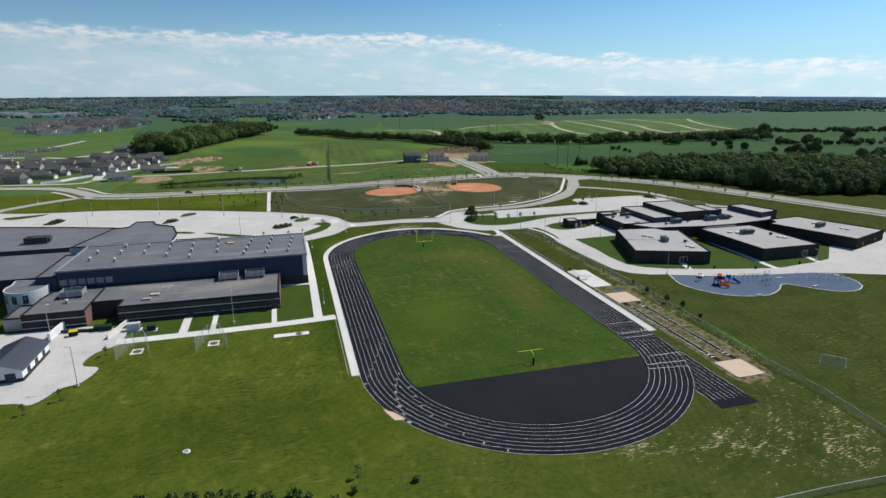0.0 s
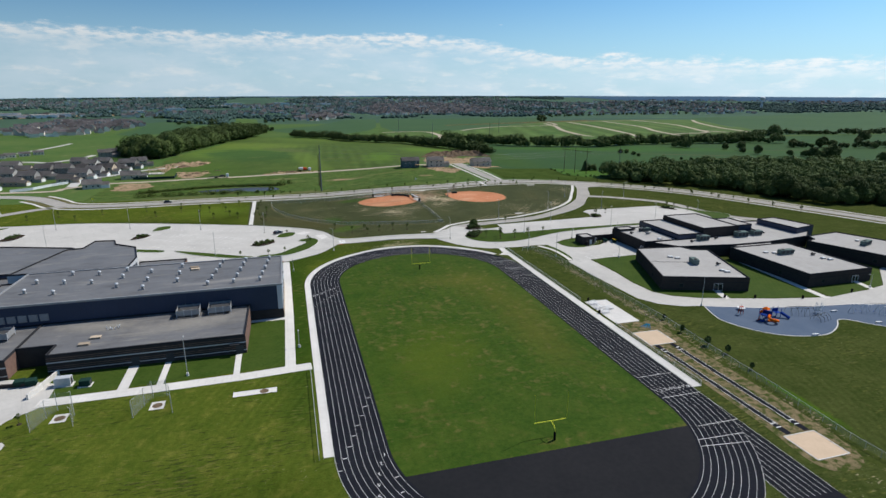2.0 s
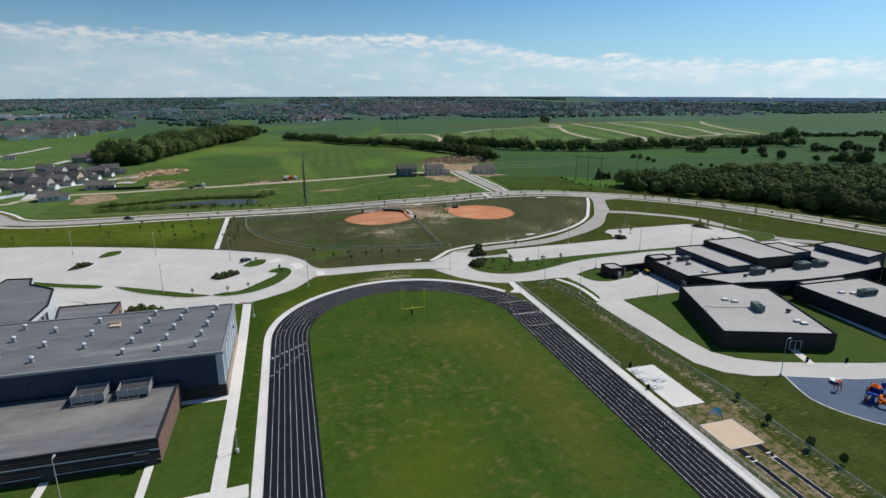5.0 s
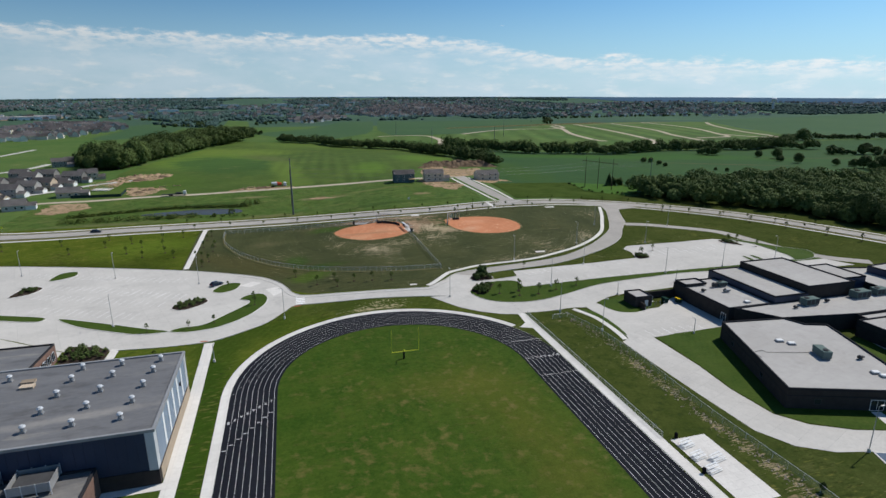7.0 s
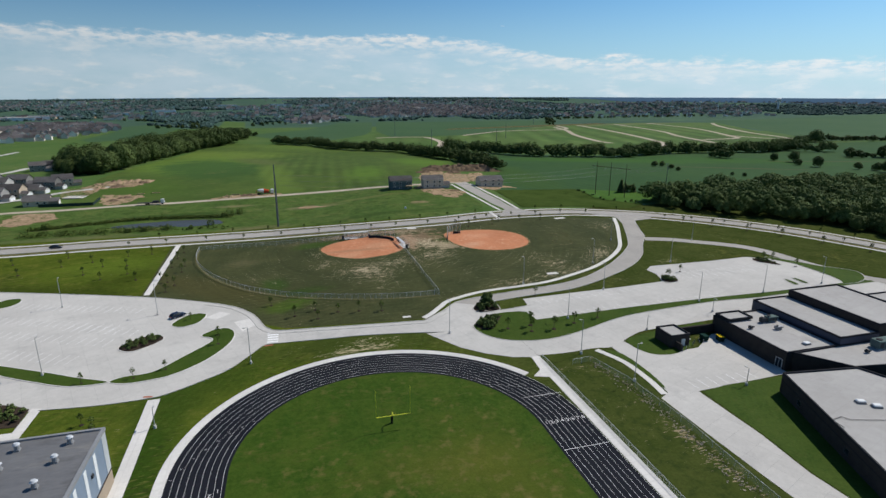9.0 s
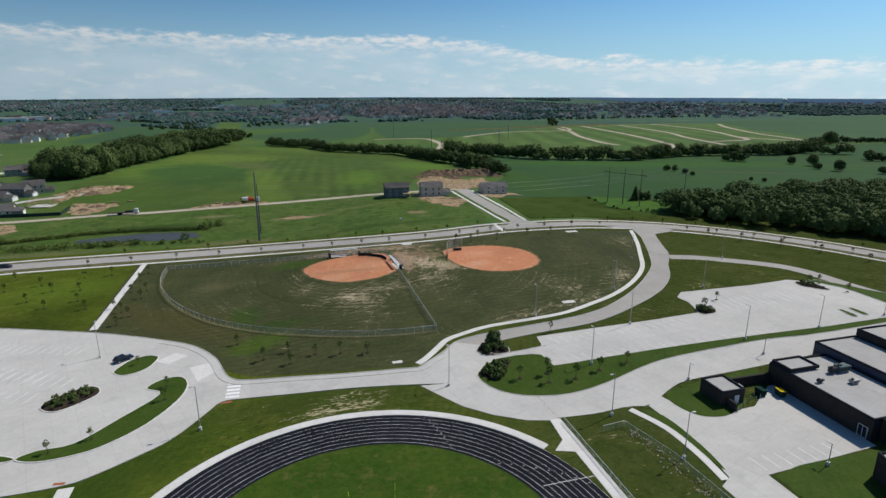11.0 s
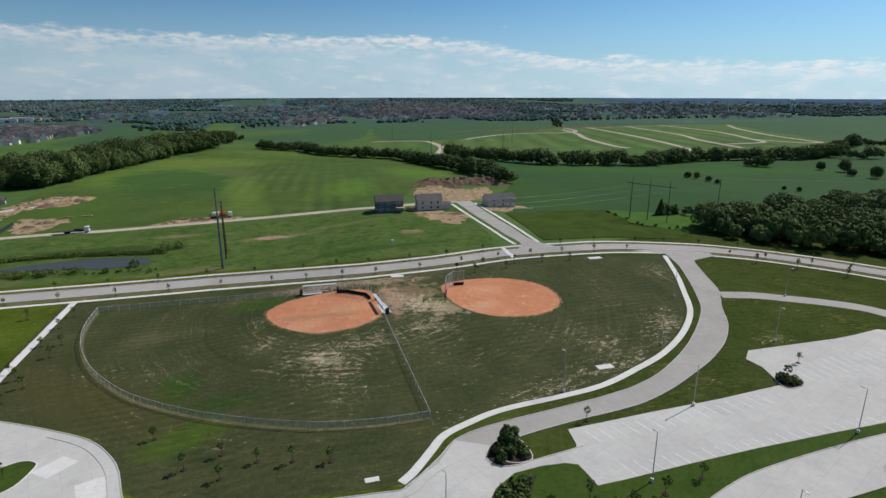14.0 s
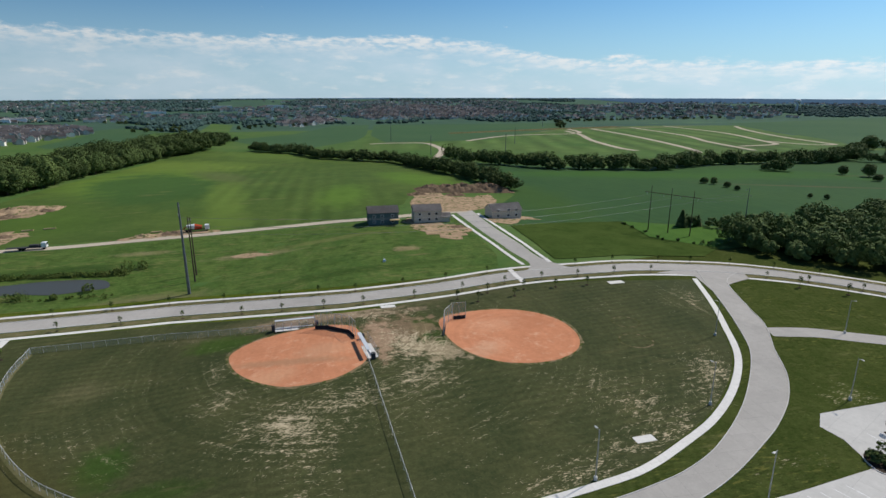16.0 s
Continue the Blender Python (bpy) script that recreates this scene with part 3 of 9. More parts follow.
    siding_white=dict(a=(0.66, 0.65, 0.62), b=(0.58, 0.57, 0.55), scale=0.3, fine=3.0, per_object=0.15),
    metal_sky=dict(a=(0.20, 0.255, 0.33), b=(0.18, 0.23, 0.30), rough=0.45, scale=0.1, fine=2.0, spec=0.4),
    siding_new=dict(a=(0.54, 0.47, 0.38), b=(0.48, 0.42, 0.34), scale=0.3, fine=3.0),
    verge=dict(a=(0.1437, 0.1242, 0.0644), b=(0.0713, 0.0805, 0.0299), scale=0.25, fine=1.4, c=(0.1725, 0.1437, 0.0862), spots=(0.52, 0.68), bump=0.4),
    corner_grass=dict(a=(0.036, 0.060, 0.014), b=(0.054, 0.078, 0.020), scale=0.06, fine=0.6, c=(0.030, 0.050, 0.012), spots=(0.55, 0.72), bump=0.4, grain=((1.0, 0.18), (0.12, 0.14))),
    tarp=dict(a=(0.02, 0.16, 0.30), rough=0.5),
    timber=dict(a=(0.50, 0.37, 0.21), b=(0.42, 0.30, 0.17), scale=0.5, fine=3.0),
).items():
    MAT[key] = material(key, **args)


def plain(name, colour, rough, metal=0.0, alpha=None):
    m = bpy.data.materials.new(name)
    m.use_nodes = True
    p = m.node_tree.nodes["Principled BSDF"]
    p.inputs["Base Color"].default_value = (*colour, 1)
    p.inputs["Roughness"].default_value, p.inputs["Metallic"].default_value = rough, metal
    return m


MAT["glass"] = plain("glass", (0.02, 0.025, 0.03), 0.06)
MAT["water"] = plain("water", (0.060, 0.062, 0.052), 0.22)
MAT["water"].node_tree.nodes["Principled BSDF"].inputs["Specular IOR Level"].default_value = 0.16
# Horizon haze done as a flat blue colour with a faint glow.
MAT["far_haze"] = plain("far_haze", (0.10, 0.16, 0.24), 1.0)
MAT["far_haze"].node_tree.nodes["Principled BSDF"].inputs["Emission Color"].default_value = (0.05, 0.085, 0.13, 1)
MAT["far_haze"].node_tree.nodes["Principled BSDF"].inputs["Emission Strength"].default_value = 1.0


# ---- building helpers ----
def smooth(a, b, v):
    v = min(1.0, max(0.0, (v - a) / (b - a)))
    return v * v * (3 - 2 * v)


def height(x, y):
    """The lie of the land: level school grounds, a low farm hill behind the houses, and high ground far off."""
    z = 7 * math.exp(-(((x - 40) / 260) ** 2) - ((y - 480) / 130) ** 2) * smooth(302, 345, y)
    r = min(4800.0, math.hypot(x + 30, y))
    if r > 1500:
        u = (math.degrees(math.atan2(x + 30, y)) - 15.5) / 38.8
        z += 52 * (1 - (0.30 if u < 0 else 0.18) * min(1.3, abs(u)) ** 2) * ((r - 1500) / 3300) ** 1.5
    return z


def thing(name, label, category, at=(0, 0, 0), turn=0.0, group="", kind=""):
    ob = new(name)
    ob.matrix_basis = pose(*at, 0, 0, turn)
    return tagged(ob, label, category, group, kind)


def mesh_of(name, bm, mat):
    me = bpy.data.meshes.new(name)
    bm.to_mesh(me)
    bm.free()
    me.materials.append(MAT[mat])
    return me


def part(name, bm, mat, parent=None, label="", at=None):
    """One mesh object under a thing or a part; bm may be a bmesh or a mesh."""
    me = mesh_of(name, bm, mat) if isinstance(bm, bmesh.types.BMesh) else bm
    ob = new(name, me)
    if parent:
        ob.parent = parent
    if at:
        ob.matrix_basis = at
    return tagged(ob, label)


def box(x0, y0, z0, x1, y1, z1, bm=None, bevel=0.0):
    own = bmesh.new()
    bmesh.ops.create_cube(own, size=1, matrix=Matrix.LocRotScale(((x0 + x1) / 2, (y0 + y1) / 2, (z0 + z1) / 2), None, (x1 - x0, y1 - y0, z1 - z0)))
    if bevel:
        bmesh.ops.bevel(own, geom=own.edges[:], offset=bevel, segments=1, affect="EDGES")
    if bm is None:
        return own
    return join(bm, own)


def join(bm, own):
    me = bpy.data.meshes.new("tmp")
    own.to_mesh(me)
    own.free()
    bm.from_mesh(me)
    bpy.data.meshes.remove(me)
    return bm


def prism(poly, z0, z1, bm=None):
    bm = bm or bmesh.new()
    if sum(a[0] * b[1] - b[0] * a[1] for a, b in zip(poly, poly[1:] + poly[:1])) < 0:
        poly = poly[::-1]
    low = [bm.verts.new((x, y, z0)) for x, y in poly]
    high = [bm.verts.new((x, y, z1)) for x, y in poly]
    bm.faces.new(high)
    bm.faces.new(low[::-1])
    n = len(poly)
    for k in range(n):
        bm.faces.new((low[k], low[(k + 1) % n], high[(k + 1) % n], high[k]))
    return bm


def rod(a, b, r0, r1=None, sides=8, bm=None):
    own = bmesh.new()
    a, b = Vector(a), Vector(b)
    r1 = r0 if r1 is None else r1
    q = (b - a).to_track_quat("Z", "Y").to_matrix().to_4x4()
    bmesh.ops.create_cone(own, cap_ends=True, segments=sides, radius1=r0, radius2=r1, depth=(b - a).length, matrix=Matrix.Translation((a + b) / 2) @ q)
    return own if bm is None else join(bm, own)


def curve(points, steps=6, closed=False):
    """A smooth line through the points (Catmull-Rom)."""
    pts = [Vector(p) for p in points]
    n, out = len(pts), []
    for k in range(n if closed else n - 1):
        p0 = pts[(k - 1) % n] if closed or k else pts[0]
        p1, p2 = pts[k], pts[(k + 1) % n]
        p3 = pts[(k + 2) % n] if closed or k + 2 < n else pts[-1]
        for s in range(steps):
            t = s / steps
            out.append(0.5 * (2 * p1 + (p2 - p0) * t + (2 * p0 - 5 * p1 + 4 * p2 - p3) * t * t + (3 * p1 - p0 - 3 * p2 + p3) * t ** 3))
    if not closed:
        out.append(pts[-1])
    return [tuple(p) for p in out]


def offset(line, d):
    """The line moved d metres to its left."""
    out, n = [], len(line)
    for k in range(n):
        a, b = Vector(line[max(k - 1, 0)][:2]), Vector(line[min(k + 1, n - 1)][:2])
        t = (b - a).normalized()
        out.append((line[k][0] - t.y * d, line[k][1] + t.x * d))
    return out


def strip(left, right, dz, thick=0.0):
    """A band between two lines with as many points, laid on the land; with thickness it has sides."""
    bm = bmesh.new()
    rows = []
    for p, q in zip(left, right):
        up = [bm.verts.new((x, y, height(x, y) + dz)) for x, y in (p[:2], q[:2])]
        if thick:
            up += [bm.verts.new((x, y, height(x, y) + dz - thick)) for x, y in (q[:2], p[:2])]
        rows.append(up)
    for a, b in zip(rows, rows[1:]):
        bm.faces.new((a[1], b[1], b[0], a[0]))
        if thick:
            bm.faces.new((a[2], b[2], b[1], a[1]))
            bm.faces.new((a[0], b[0], b[3], a[3]))
    if thick:
        bm.faces.new(rows[0])
        bm.faces.new(rows[-1][::-1])
    bmesh.ops.recalc_face_normals(bm, faces=bm.faces[:])
    if sum(f.normal.z for f in bm.faces) < 0:
        bmesh.ops.reverse_faces(bm, faces=bm.faces[:])
    return bm


def band(line, width, dz, thick=0.0):
    return strip(offset(line, width / 2), offset(line, -width / 2), dz, thick)


def sheet(poly, dz, longest=None):
    """A flat area laid on the land."""
    bm = bmesh.new()
    if sum(a[0] * b[1] - b[0] * a[1] for a, b in zip(poly, poly[1:] + poly[:1])) < 0:
        poly = poly[::-1]
    bm.faces.new([bm.verts.new((x, y, 0)) for x, y in poly]).normal_update()
    bmesh.ops.triangulate(bm, faces=bm.faces[:])
    while longest:
        far = [e for e in bm.edges if e.calc_length() > longest]
        if not far or len(bm.faces) > 12000:
            break
        bmesh.ops.subdivide_edges(bm, edges=far, cuts=1)
        bmesh.ops.triangulate(bm, faces=[f for f in bm.faces if len(f.verts) > 3])
    for v in bm.verts:
        v.co.z = height(v.co.x, v.co.y) + dz
    return bm


def area(name, poly, dz, mat, label, category, longest=None):
    return tagged(part(name, sheet(poly, dz, longest), mat), label, category, kind="structure")


def inside(x, y, poly):
    hit, n = False, len(poly)
    for k in range(n):
        (ax, ay), (bx, by) = poly[k][:2], poly[k - 1][:2]
        if (ay > y) != (by > y) and x < (bx - ax) * (y - ay) / (by - ay) + ax:
            hit = not hit
    return hit


def kerb(name_parent, line, width=0.18, tall=0.15, dz=0.0):
    return part("kerb", band(line, width, dz + tall, tall), "concrete", name_parent)


# ---- the land ----
def axis(lo, hi, near_lo, near_hi, fine, grow):
    out, v, s = [], near_lo, fine
    while v < near_hi:
        out.append(v)
        v += fine
    out.append(near_hi)
    v, s = near_hi, fine
    while v < hi:
        s *= grow
        v = min(v + s, hi)
        out.append(v)
    v, s = near_lo, fine
    while v > lo:
        s *= grow
        v = max(v - s, lo)
        out.insert(0, v)
    return out


gx, gy = axis(-4900, 4900, -320, 420, 7, 1.12), axis(-1500, 4900, 290, 900, 7, 1.1)
verts = [(x, y, height(x, y)) for y in gy for x in gx]
w = len(gx)
faces = [(r * w + c, r * w + c + 1, r * w + w + c + 1, r * w + w + c) for r in range(len(gy) - 1) for c in range(w - 1)]
me = bpy.data.meshes.new("ground")
me.from_pydata(verts, [], faces)
me.materials.append(MAT["grass"])
me.materials.append(MAT["land_hazed"])
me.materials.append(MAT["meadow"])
# Beyond 1300 m the ground takes the colour that has haze in it.
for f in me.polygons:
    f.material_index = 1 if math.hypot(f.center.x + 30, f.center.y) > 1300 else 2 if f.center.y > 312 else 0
ground = tagged(new("ground", me), "mown green grass ground with worn pale patches", "ground", kind="structure")
# ---- running track and field ----
R_IN, HALF, MID = 31.5, 50.2, 54.9
LANE = 1.22


def oval(r, n=48, lo=None):
    """The track's line at radius r: two straights and two half circles, anticlockwise from the lower right."""
    out = [(r, MID - HALF + 2 * HALF * k / 24) for k in range(24)]
    out += [(r * math.cos(math.pi * k / n), MID + HALF + r * math.sin(math.pi * k / n)) for k in range(n)]
    out += [(-r, MID + HALF - 2 * HALF * k / 24) for k in range(24)]
    out += [(-r * math.cos(math.pi * k / n), MID - HALF - r * math.sin(math.pi * k / n)) for k in range(n)]
    return out + out[:1]


track = thing("running_track", "black eight-lane running track with white lane lines", "running track", kind="structure")
R_OUT = R_IN + 8 * LANE + 0.15
part("track_surface", strip(oval(R_OUT), oval(R_IN - 0.55), 0.04), "asphalt", track)
for k in range(9):
    part("lane_line", strip(oval(R_IN + 0.12 + LANE * k + 0.025), oval(R_IN + 0.12 + LANE * k - 0.025), 0.046), "white_paint", track)
y_end, y_d = -30.8, -4.3
part("sprint_chute", strip([(R_OUT, 5), (R_OUT, y_end)], [(R_IN, 5), (R_IN + 0.1, y_end)], 0.042), "asphalt", track)
for k in range(9):
    x = R_IN + 0.12 + LANE * k
    y_top = MID - HALF - math.sqrt(max(0.0, R_OUT ** 2 - x ** 2)) + 0.3
    if y_top > y_end + 4:
        part("lane_line", strip([(x + 0.025, y_top), (x + 0.025, y_end + 3)], [(x - 0.025, y_top), (x - 0.025, y_end + 3)], 0.048), "white_paint", track)
R_G = R_IN - 0.55
a_d = math.asin((MID - HALF - y_d) / R_G)
d_arc = [(-R_G * math.cos(a), MID - HALF - R_G * math.sin(a)) for a in [a_d + (math.pi - 2 * a_d) * k / 40 for k in range(41)]]
part("end_zone_asphalt", sheet(d_arc, 0.038), "asphalt_d", track, "smooth dark asphalt half circle at the track's end")
green = oval(R_G)[:-1]
left_low = [p for p in green if y_d < p[1] < MID - HALF and p[0] < 0]
right_low = [p for p in green if y_d < p[1] < MID - HALF and p[0] > 0]
upper = [p for p in green if p[1] >= MID - HALF]
area("football_field", d_arc[-1:] + right_low + upper + left_low + d_arc[:1], 0.03, "turf", "mown grass football field with yellowish worn patches", "sports field")


def cross_line(y, x0, x1, wide=0.09, parent=track, dz=0.052):
    part("marking", strip([(x0, y + wide), (x1, y + wide)], [(x0, y - wide), (x1, y - wide)], dz), "white_paint", parent)


for y in (16.0, 6.3, -5.1, 96.0, 116.0):
    cross_line(y, R_IN, R_OUT, 0.06)
for a in (0.35, 0.42):
    p, q = (R_IN * math.cos(-a - 0.1), R_IN * math.sin(-a - 0.1)), (R_OUT * math.cos(-a), R_OUT * math.sin(-a))
    part("marking", band([(p[0], p[1] + MID - HALF), (q[0], q[1] + MID - HALF)], 0.12, 0.052), "white_paint", track)


def tick(x, y, turn, dz=0.052, L=0.8, W=0.16):
    c, s = math.cos(turn), math.sin(turn)
    pts = [(x + u * c - v * s, y + u * s + v * c) for u, v in ((-L / 2, -W / 2), (L / 2, -W / 2), (L / 2, W / 2), (-L / 2, W / 2))]
    part("marking", sheet(pts, dz), "white_paint", track)


for k in range(8):
    r = R_IN + 0.12 + LANE * (k + 0.5)
    tick(-r, 24.2 - 3.4 * k, 0)
    tick(-r, 96.6 - 1.7 * k, 0)
    a = 0.27 + 0.12 * k
    tick(-r * math.cos(a), MID - HALF - r * math.sin(a), a)
    for b, g in ((2.58, 0.075), (0.62, -0.055), (0.95, 0.03)):
        a = b + g * k if b > 2 else b + g * k
        tick(r * math.cos(a), MID + HALF + r * math.sin(a), a, L=0.5, W=0.1)


def lettering(text, size, at, turn, parent, mat="white_paint", name="numeral"):
    """Painted characters lying flat on the ground."""
    cu = bpy.data.curves.new(name, "FONT")
    cu.body, cu.size, cu.align_x, cu.align_y, cu.resolution_u = text, size, "CENTER", "CENTER", 2
    tmp = bpy.data.objects.new("tmp", cu)
    scene.collection.objects.link(tmp)
    me = bpy.data.meshes.new_from_object(tmp.evaluated_get(bpy.context.evaluated_depsgraph_get()))
    bpy.data.objects.remove(tmp)
    me.materials.clear()
    me.materials.append(MAT[mat])
    return part(name, me, mat, parent, at=pose(*at, 0, 0, turn))


for k in range(8):
    r = R_IN + 0.12 + LANE * (k + 0.5)
    lettering(str(k + 1), 1.5, (r, 9.3, 0.055), 0, track)
    lettering(str(k + 1), 1.5, (r, 105.4, 0.055), 0, track)
    lettering(str(k + 1), 1.3, (-r, 101.5 - 1.0 * k, 0.055), 180, track)
    a = 0.05 + 0.075 * k
    lettering(str(k + 1), 1.3, (-r * math.cos(a), MID - HALF - r * math.sin(a), 0.055), math.degrees(a) + 180, track)

# concrete walk round the track
walk_in = [p for p in oval(R_OUT + 0.05) if p[1] > MID + HALF or p[0] < 0]
arc = [(math.cos(a), math.sin(a)) for a in [0.52 + (math.pi - 0.52) * k / 48 for k in range(49)]]
ring = [((R_OUT + 1.0) * c, MID + HALF + (R_OUT + 1.0) * s) for c, s in arc] + [(-(R_OUT + 1.0), y) for y in (95, 75, 55, 40, 20, 5)]
tagged(part("pavement_track_walk", band(ring, 1.9, 0.06, 0.06), "concrete_new"), "pale concrete walk along the running track", "pavement", kind="structure")
apron_line = [(42.85, 134.5), (42.85, 100), (42.8, 60), (42.8, 8.6)]
tagged(part("pavement_track_apron", band(apron_line, 2.4, 0.06, 0.06), "concrete_new"), "pale concrete apron beside the track straight", "pavement", kind="structure")
area("pavement_gate", [(38.0, 124.6), (41.7, 123.2), (41.7, 134.6), (41.0, 127.4)], 0.07, "concrete_new", "concrete gate landing by the track", "pavement")
area("pavement_steeple", [(-38.6, -11.5), (-36.4, -13.2), (-34.6, -16.4), (-36.9, -16.2)], 0.05, "sand", "small pale concrete slab at the track's edge", "pavement")

# ---- jumping pits, throwing circles ----
area("pavement_bleachers", [(45.1, 64.8), (53.0, 64.8), (53.0, 46.0), (45.1, 46.0)], 0.07, "concrete_new", "concrete pad for the small bleachers", "pavement")


def sand_pit(x0, y0, x1, y1):
    pit = thing("sand_pit", "long jump pit of pale sand with a concrete rim", "sand pit", group="long jump pits", kind="structure")
    part("sand", sheet([(x0, y0), (x1, y0), (x1, y1), (x0, y1)], 0.05), "sand", pit)
    rim = [(x0, y0), (x1, y0), (x1, y1), (x0, y1), (x0, y0)]
    for a, b in zip(rim, rim[1:]):
        part("rim", band([a, b], 0.2, 0.1, 0.1), "concrete_new", pit)


sand_pit(45.8, 30.4, 53.8, 38.8)
sand_pit(45.6, -20.4, 53.2, -12.7)
area("bare_strip", curve([(44.9, 30), (45.2, 10), (45.0, -8), (44.0, -20), (47, -24), (54.5, -22), (56.5, -6), (56.5, 10), (56.5, 28), (57.0, 44), (53, 45.5), (45.2, 45.5)], 4, True), 0.02, "bare", "bare dry soil with sparse grass", "soil")
for x in (47.4, 52.0):
    rw = thing("jump_runway", "narrow black asphalt long jump runway", "runway", group="jump runways", kind="structure")
    part("runway_surface", band([(x, 30.2), (x, -12.3)], 1.5, 0.045), "asphalt", rw)
    for s in (-0.62, 0.62):
        part("runway_line", band([(x + s, 27), (x + s, -9)], 0.09, 0.052), "white_paint", rw)
    for y in (27.6, 26.2, -9.8, -8.4):
        part("take_off_board", band([(x - 0.6, y), (x + 0.6, y)], 0.24, 0.056), "white_paint", rw)


def circle(x, y, r, n=24):
    return [(x + r * math.cos(2 * math.pi * k / n), y + r * math.sin(2 * math.pi * k / n)) for k in range(n)]


for x, y in ((-96.1, 33.4), (-77.3, 33.4)):
    area("pavement_discus", [(x - 1.5, y - 1.7), (x + 1.5, y - 1.7), (x + 1.4, y + 1.7), (x - 1.4, y + 1.7)], 0.06, "concrete_new", "square concrete pad of a discus circle", "pavement")
    area("discus_circle", circle(x, y, 1.05), 0.068, "mound", "reddish worn discus throwing circle", "throwing circle")
area("pavement_shot", [(-61.7, 32.5), (-52.1, 32.5), (-52.1, 34.7), (-61.7, 34.7)], 0.06, "concrete_new", "long concrete slab of the shot put circle", "pavement")
area("shot_circle", circle(-54.9, 33.6, 1.0), 0.068, "mound", "reddish worn shot put circle", "throwing circle")

# ---- walks and yards by the large school ----
tagged(part("pavement_school_walk", band([(-43.8, 43.2), (-60, 42.0), (-80, 41.4), (-103, 41.2)], 3.6, 0.075, 0.07), "concrete_new"), "broad concrete walk beside the throwing circles", "pavement", kind="structure")
for x, w in ((-86.6, 2.3), (-78.7, 1.5), (-61.7, 1.5)):
    tagged(part("pavement_spur", band([(x, 43.2), (x - 0.2, 55)], w, 0.055, 0.05), "concrete_new"), "narrow concrete path to a school door", "pavement", kind="structure")
tagged(part("pavement_gym_walk", band([(-48.9, 43.5), (-48.9, 80), (-49.2, 112), (-49.6, 137.5)], 2.6, 0.055, 0.05), "concrete_new"), "straight concrete path beside the gym", "pavement", kind="structure")
area("pavement_gym_door", [(-60, 76), (-50.2, 76), (-50.2, 78), (-60, 78)], 0.055, "concrete_new", "concrete strip at the gym wall", "pavement")
area("lawn_school", [(-104, 43.3), (-50.2, 44.8), (-50.2, 76), (-60, 76), (-60, 55.2), (-104, 55.2)], 0.02, "lawn", "even green lawn beside the school", "lawn")
yard_poly = curve([(-150, 14), (-119, 13), (-112, 11), (-108.5, 17), (-104.8, 19), (-103, 25.8), (-107.4, 28.6), (-106.5, 35), (-102, 39.4), (-101.5, 43.2)], 4) + [(-102, 50), (-113.4, 55.2), (-150, 55.2)]
area("pavement_service_yard", yard_poly, 0.05, "concrete", "pale concrete service yard behind the school", "pavement")

# ---- big car park and drive by the large school ----
lot = thing("pavement_car_park", "wide pale concrete car park with planted islands", "car park", kind="structure")
lot_n = [(-260, 262), (-200, 243), (-160, 240), (-140, 236.2), (-117.5, 229.5), (-95.5, 221.8), (-69, 211.6), (-57, 206), (-45.5, 199.5), (-37, 193.5), (-30.5, 184.5), (-27.2, 175.1), (-25.3, 171.6), (-21.9, 169.6), (-11.3, 168.5), (3.4, 166.8), (16.0, 165.8), (20.6, 165.6), (24.0, 168.5), (28.5, 171.5)]
lot_s = [(24, 155.6), (12, 158), (0, 159.6), (-10.5, 160.1), (-20, 160.7), (-26.3, 160.6), (-29.4, 156.2), (-34.7, 148.2), (-41, 143.3), (-47, 139.5), (-51, 138.3), (-61, 138.0), (-73, 139.2), (-85, 141), (-110, 158), (-160, 185), (-220, 205), (-280, 225)]
lot_poly = curve(lot_n, 4) + curve(lot_s, 4)
part("concrete_surface", sheet(lot_poly, 0.04), "concrete", lot)
kerb(lot, curve(lot_n, 4))
kerb(lot, curve(lot_s[:13], 4))
tagged(part("pavement_car_park_walk", band(offset(curve(lot_n[8:], 5), -1.2), 1.8, 0.12, 0.07), "concrete"), "concrete footpath along the drive", "pavement", kind="structure")

ISLANDS = ([[(-53.6, 181.6), (-53.8, 183.4), (-51.4, 188.4), (-48.0, 190.2), (-45.4, 189.2), (-44.8, 187.4), (-46.2, 182.4), (-49.4, 180.0), (-51.8, 180.0)], [(-64.9, 168.9), (-62.9, 172.8), (-57.9, 176.0), (-54.9, 174.6), (-54.4, 171.1), (-58.8, 166.6), (-62.2, 165.9)], [(-61.9, 148.9), (-58.8, 151.0), (-52.9, 151.8), (-47.0, 158.8), (-40.6, 167.8), (-44.1, 171.4), (-41.4, 175.1), (-37.2, 175.4), (-35.0, 170.7), (-36.1, 163.5), (-40.9, 154.9), (-47.2, 149.2), (-52.0, 147.4), (-57.7, 147.0)], [(-96.5, 168.2), (-79.6, 159.2), (-70.2, 153.6), (-61.9, 149.0), (-70, 148.9), (-78.0, 152.9), (-89, 159.8)]] + [[(-135, 185), (-115.4, 176.4), (-103.3, 171.5), (-100.4, 169.1), (-102.8, 167.3), (-113.2, 171.1), (-134, 180)], [(-114.2, 211.8), (-112.4, 219.5), (-107.3, 220.0), (-106.6, 214.1), (-112.0, 209.9)], [(-120.3, 194.3), (-118.6, 203.8), (-112.9, 202.4), (-113.9, 196.6), (-118.1, 193.7)], [(-179.5, 208), (-176, 219.8), (-171, 217), (-173, 207)], [(-206, 232), (-196, 236), (-186, 238), (-190, 231), (-200, 226)]])
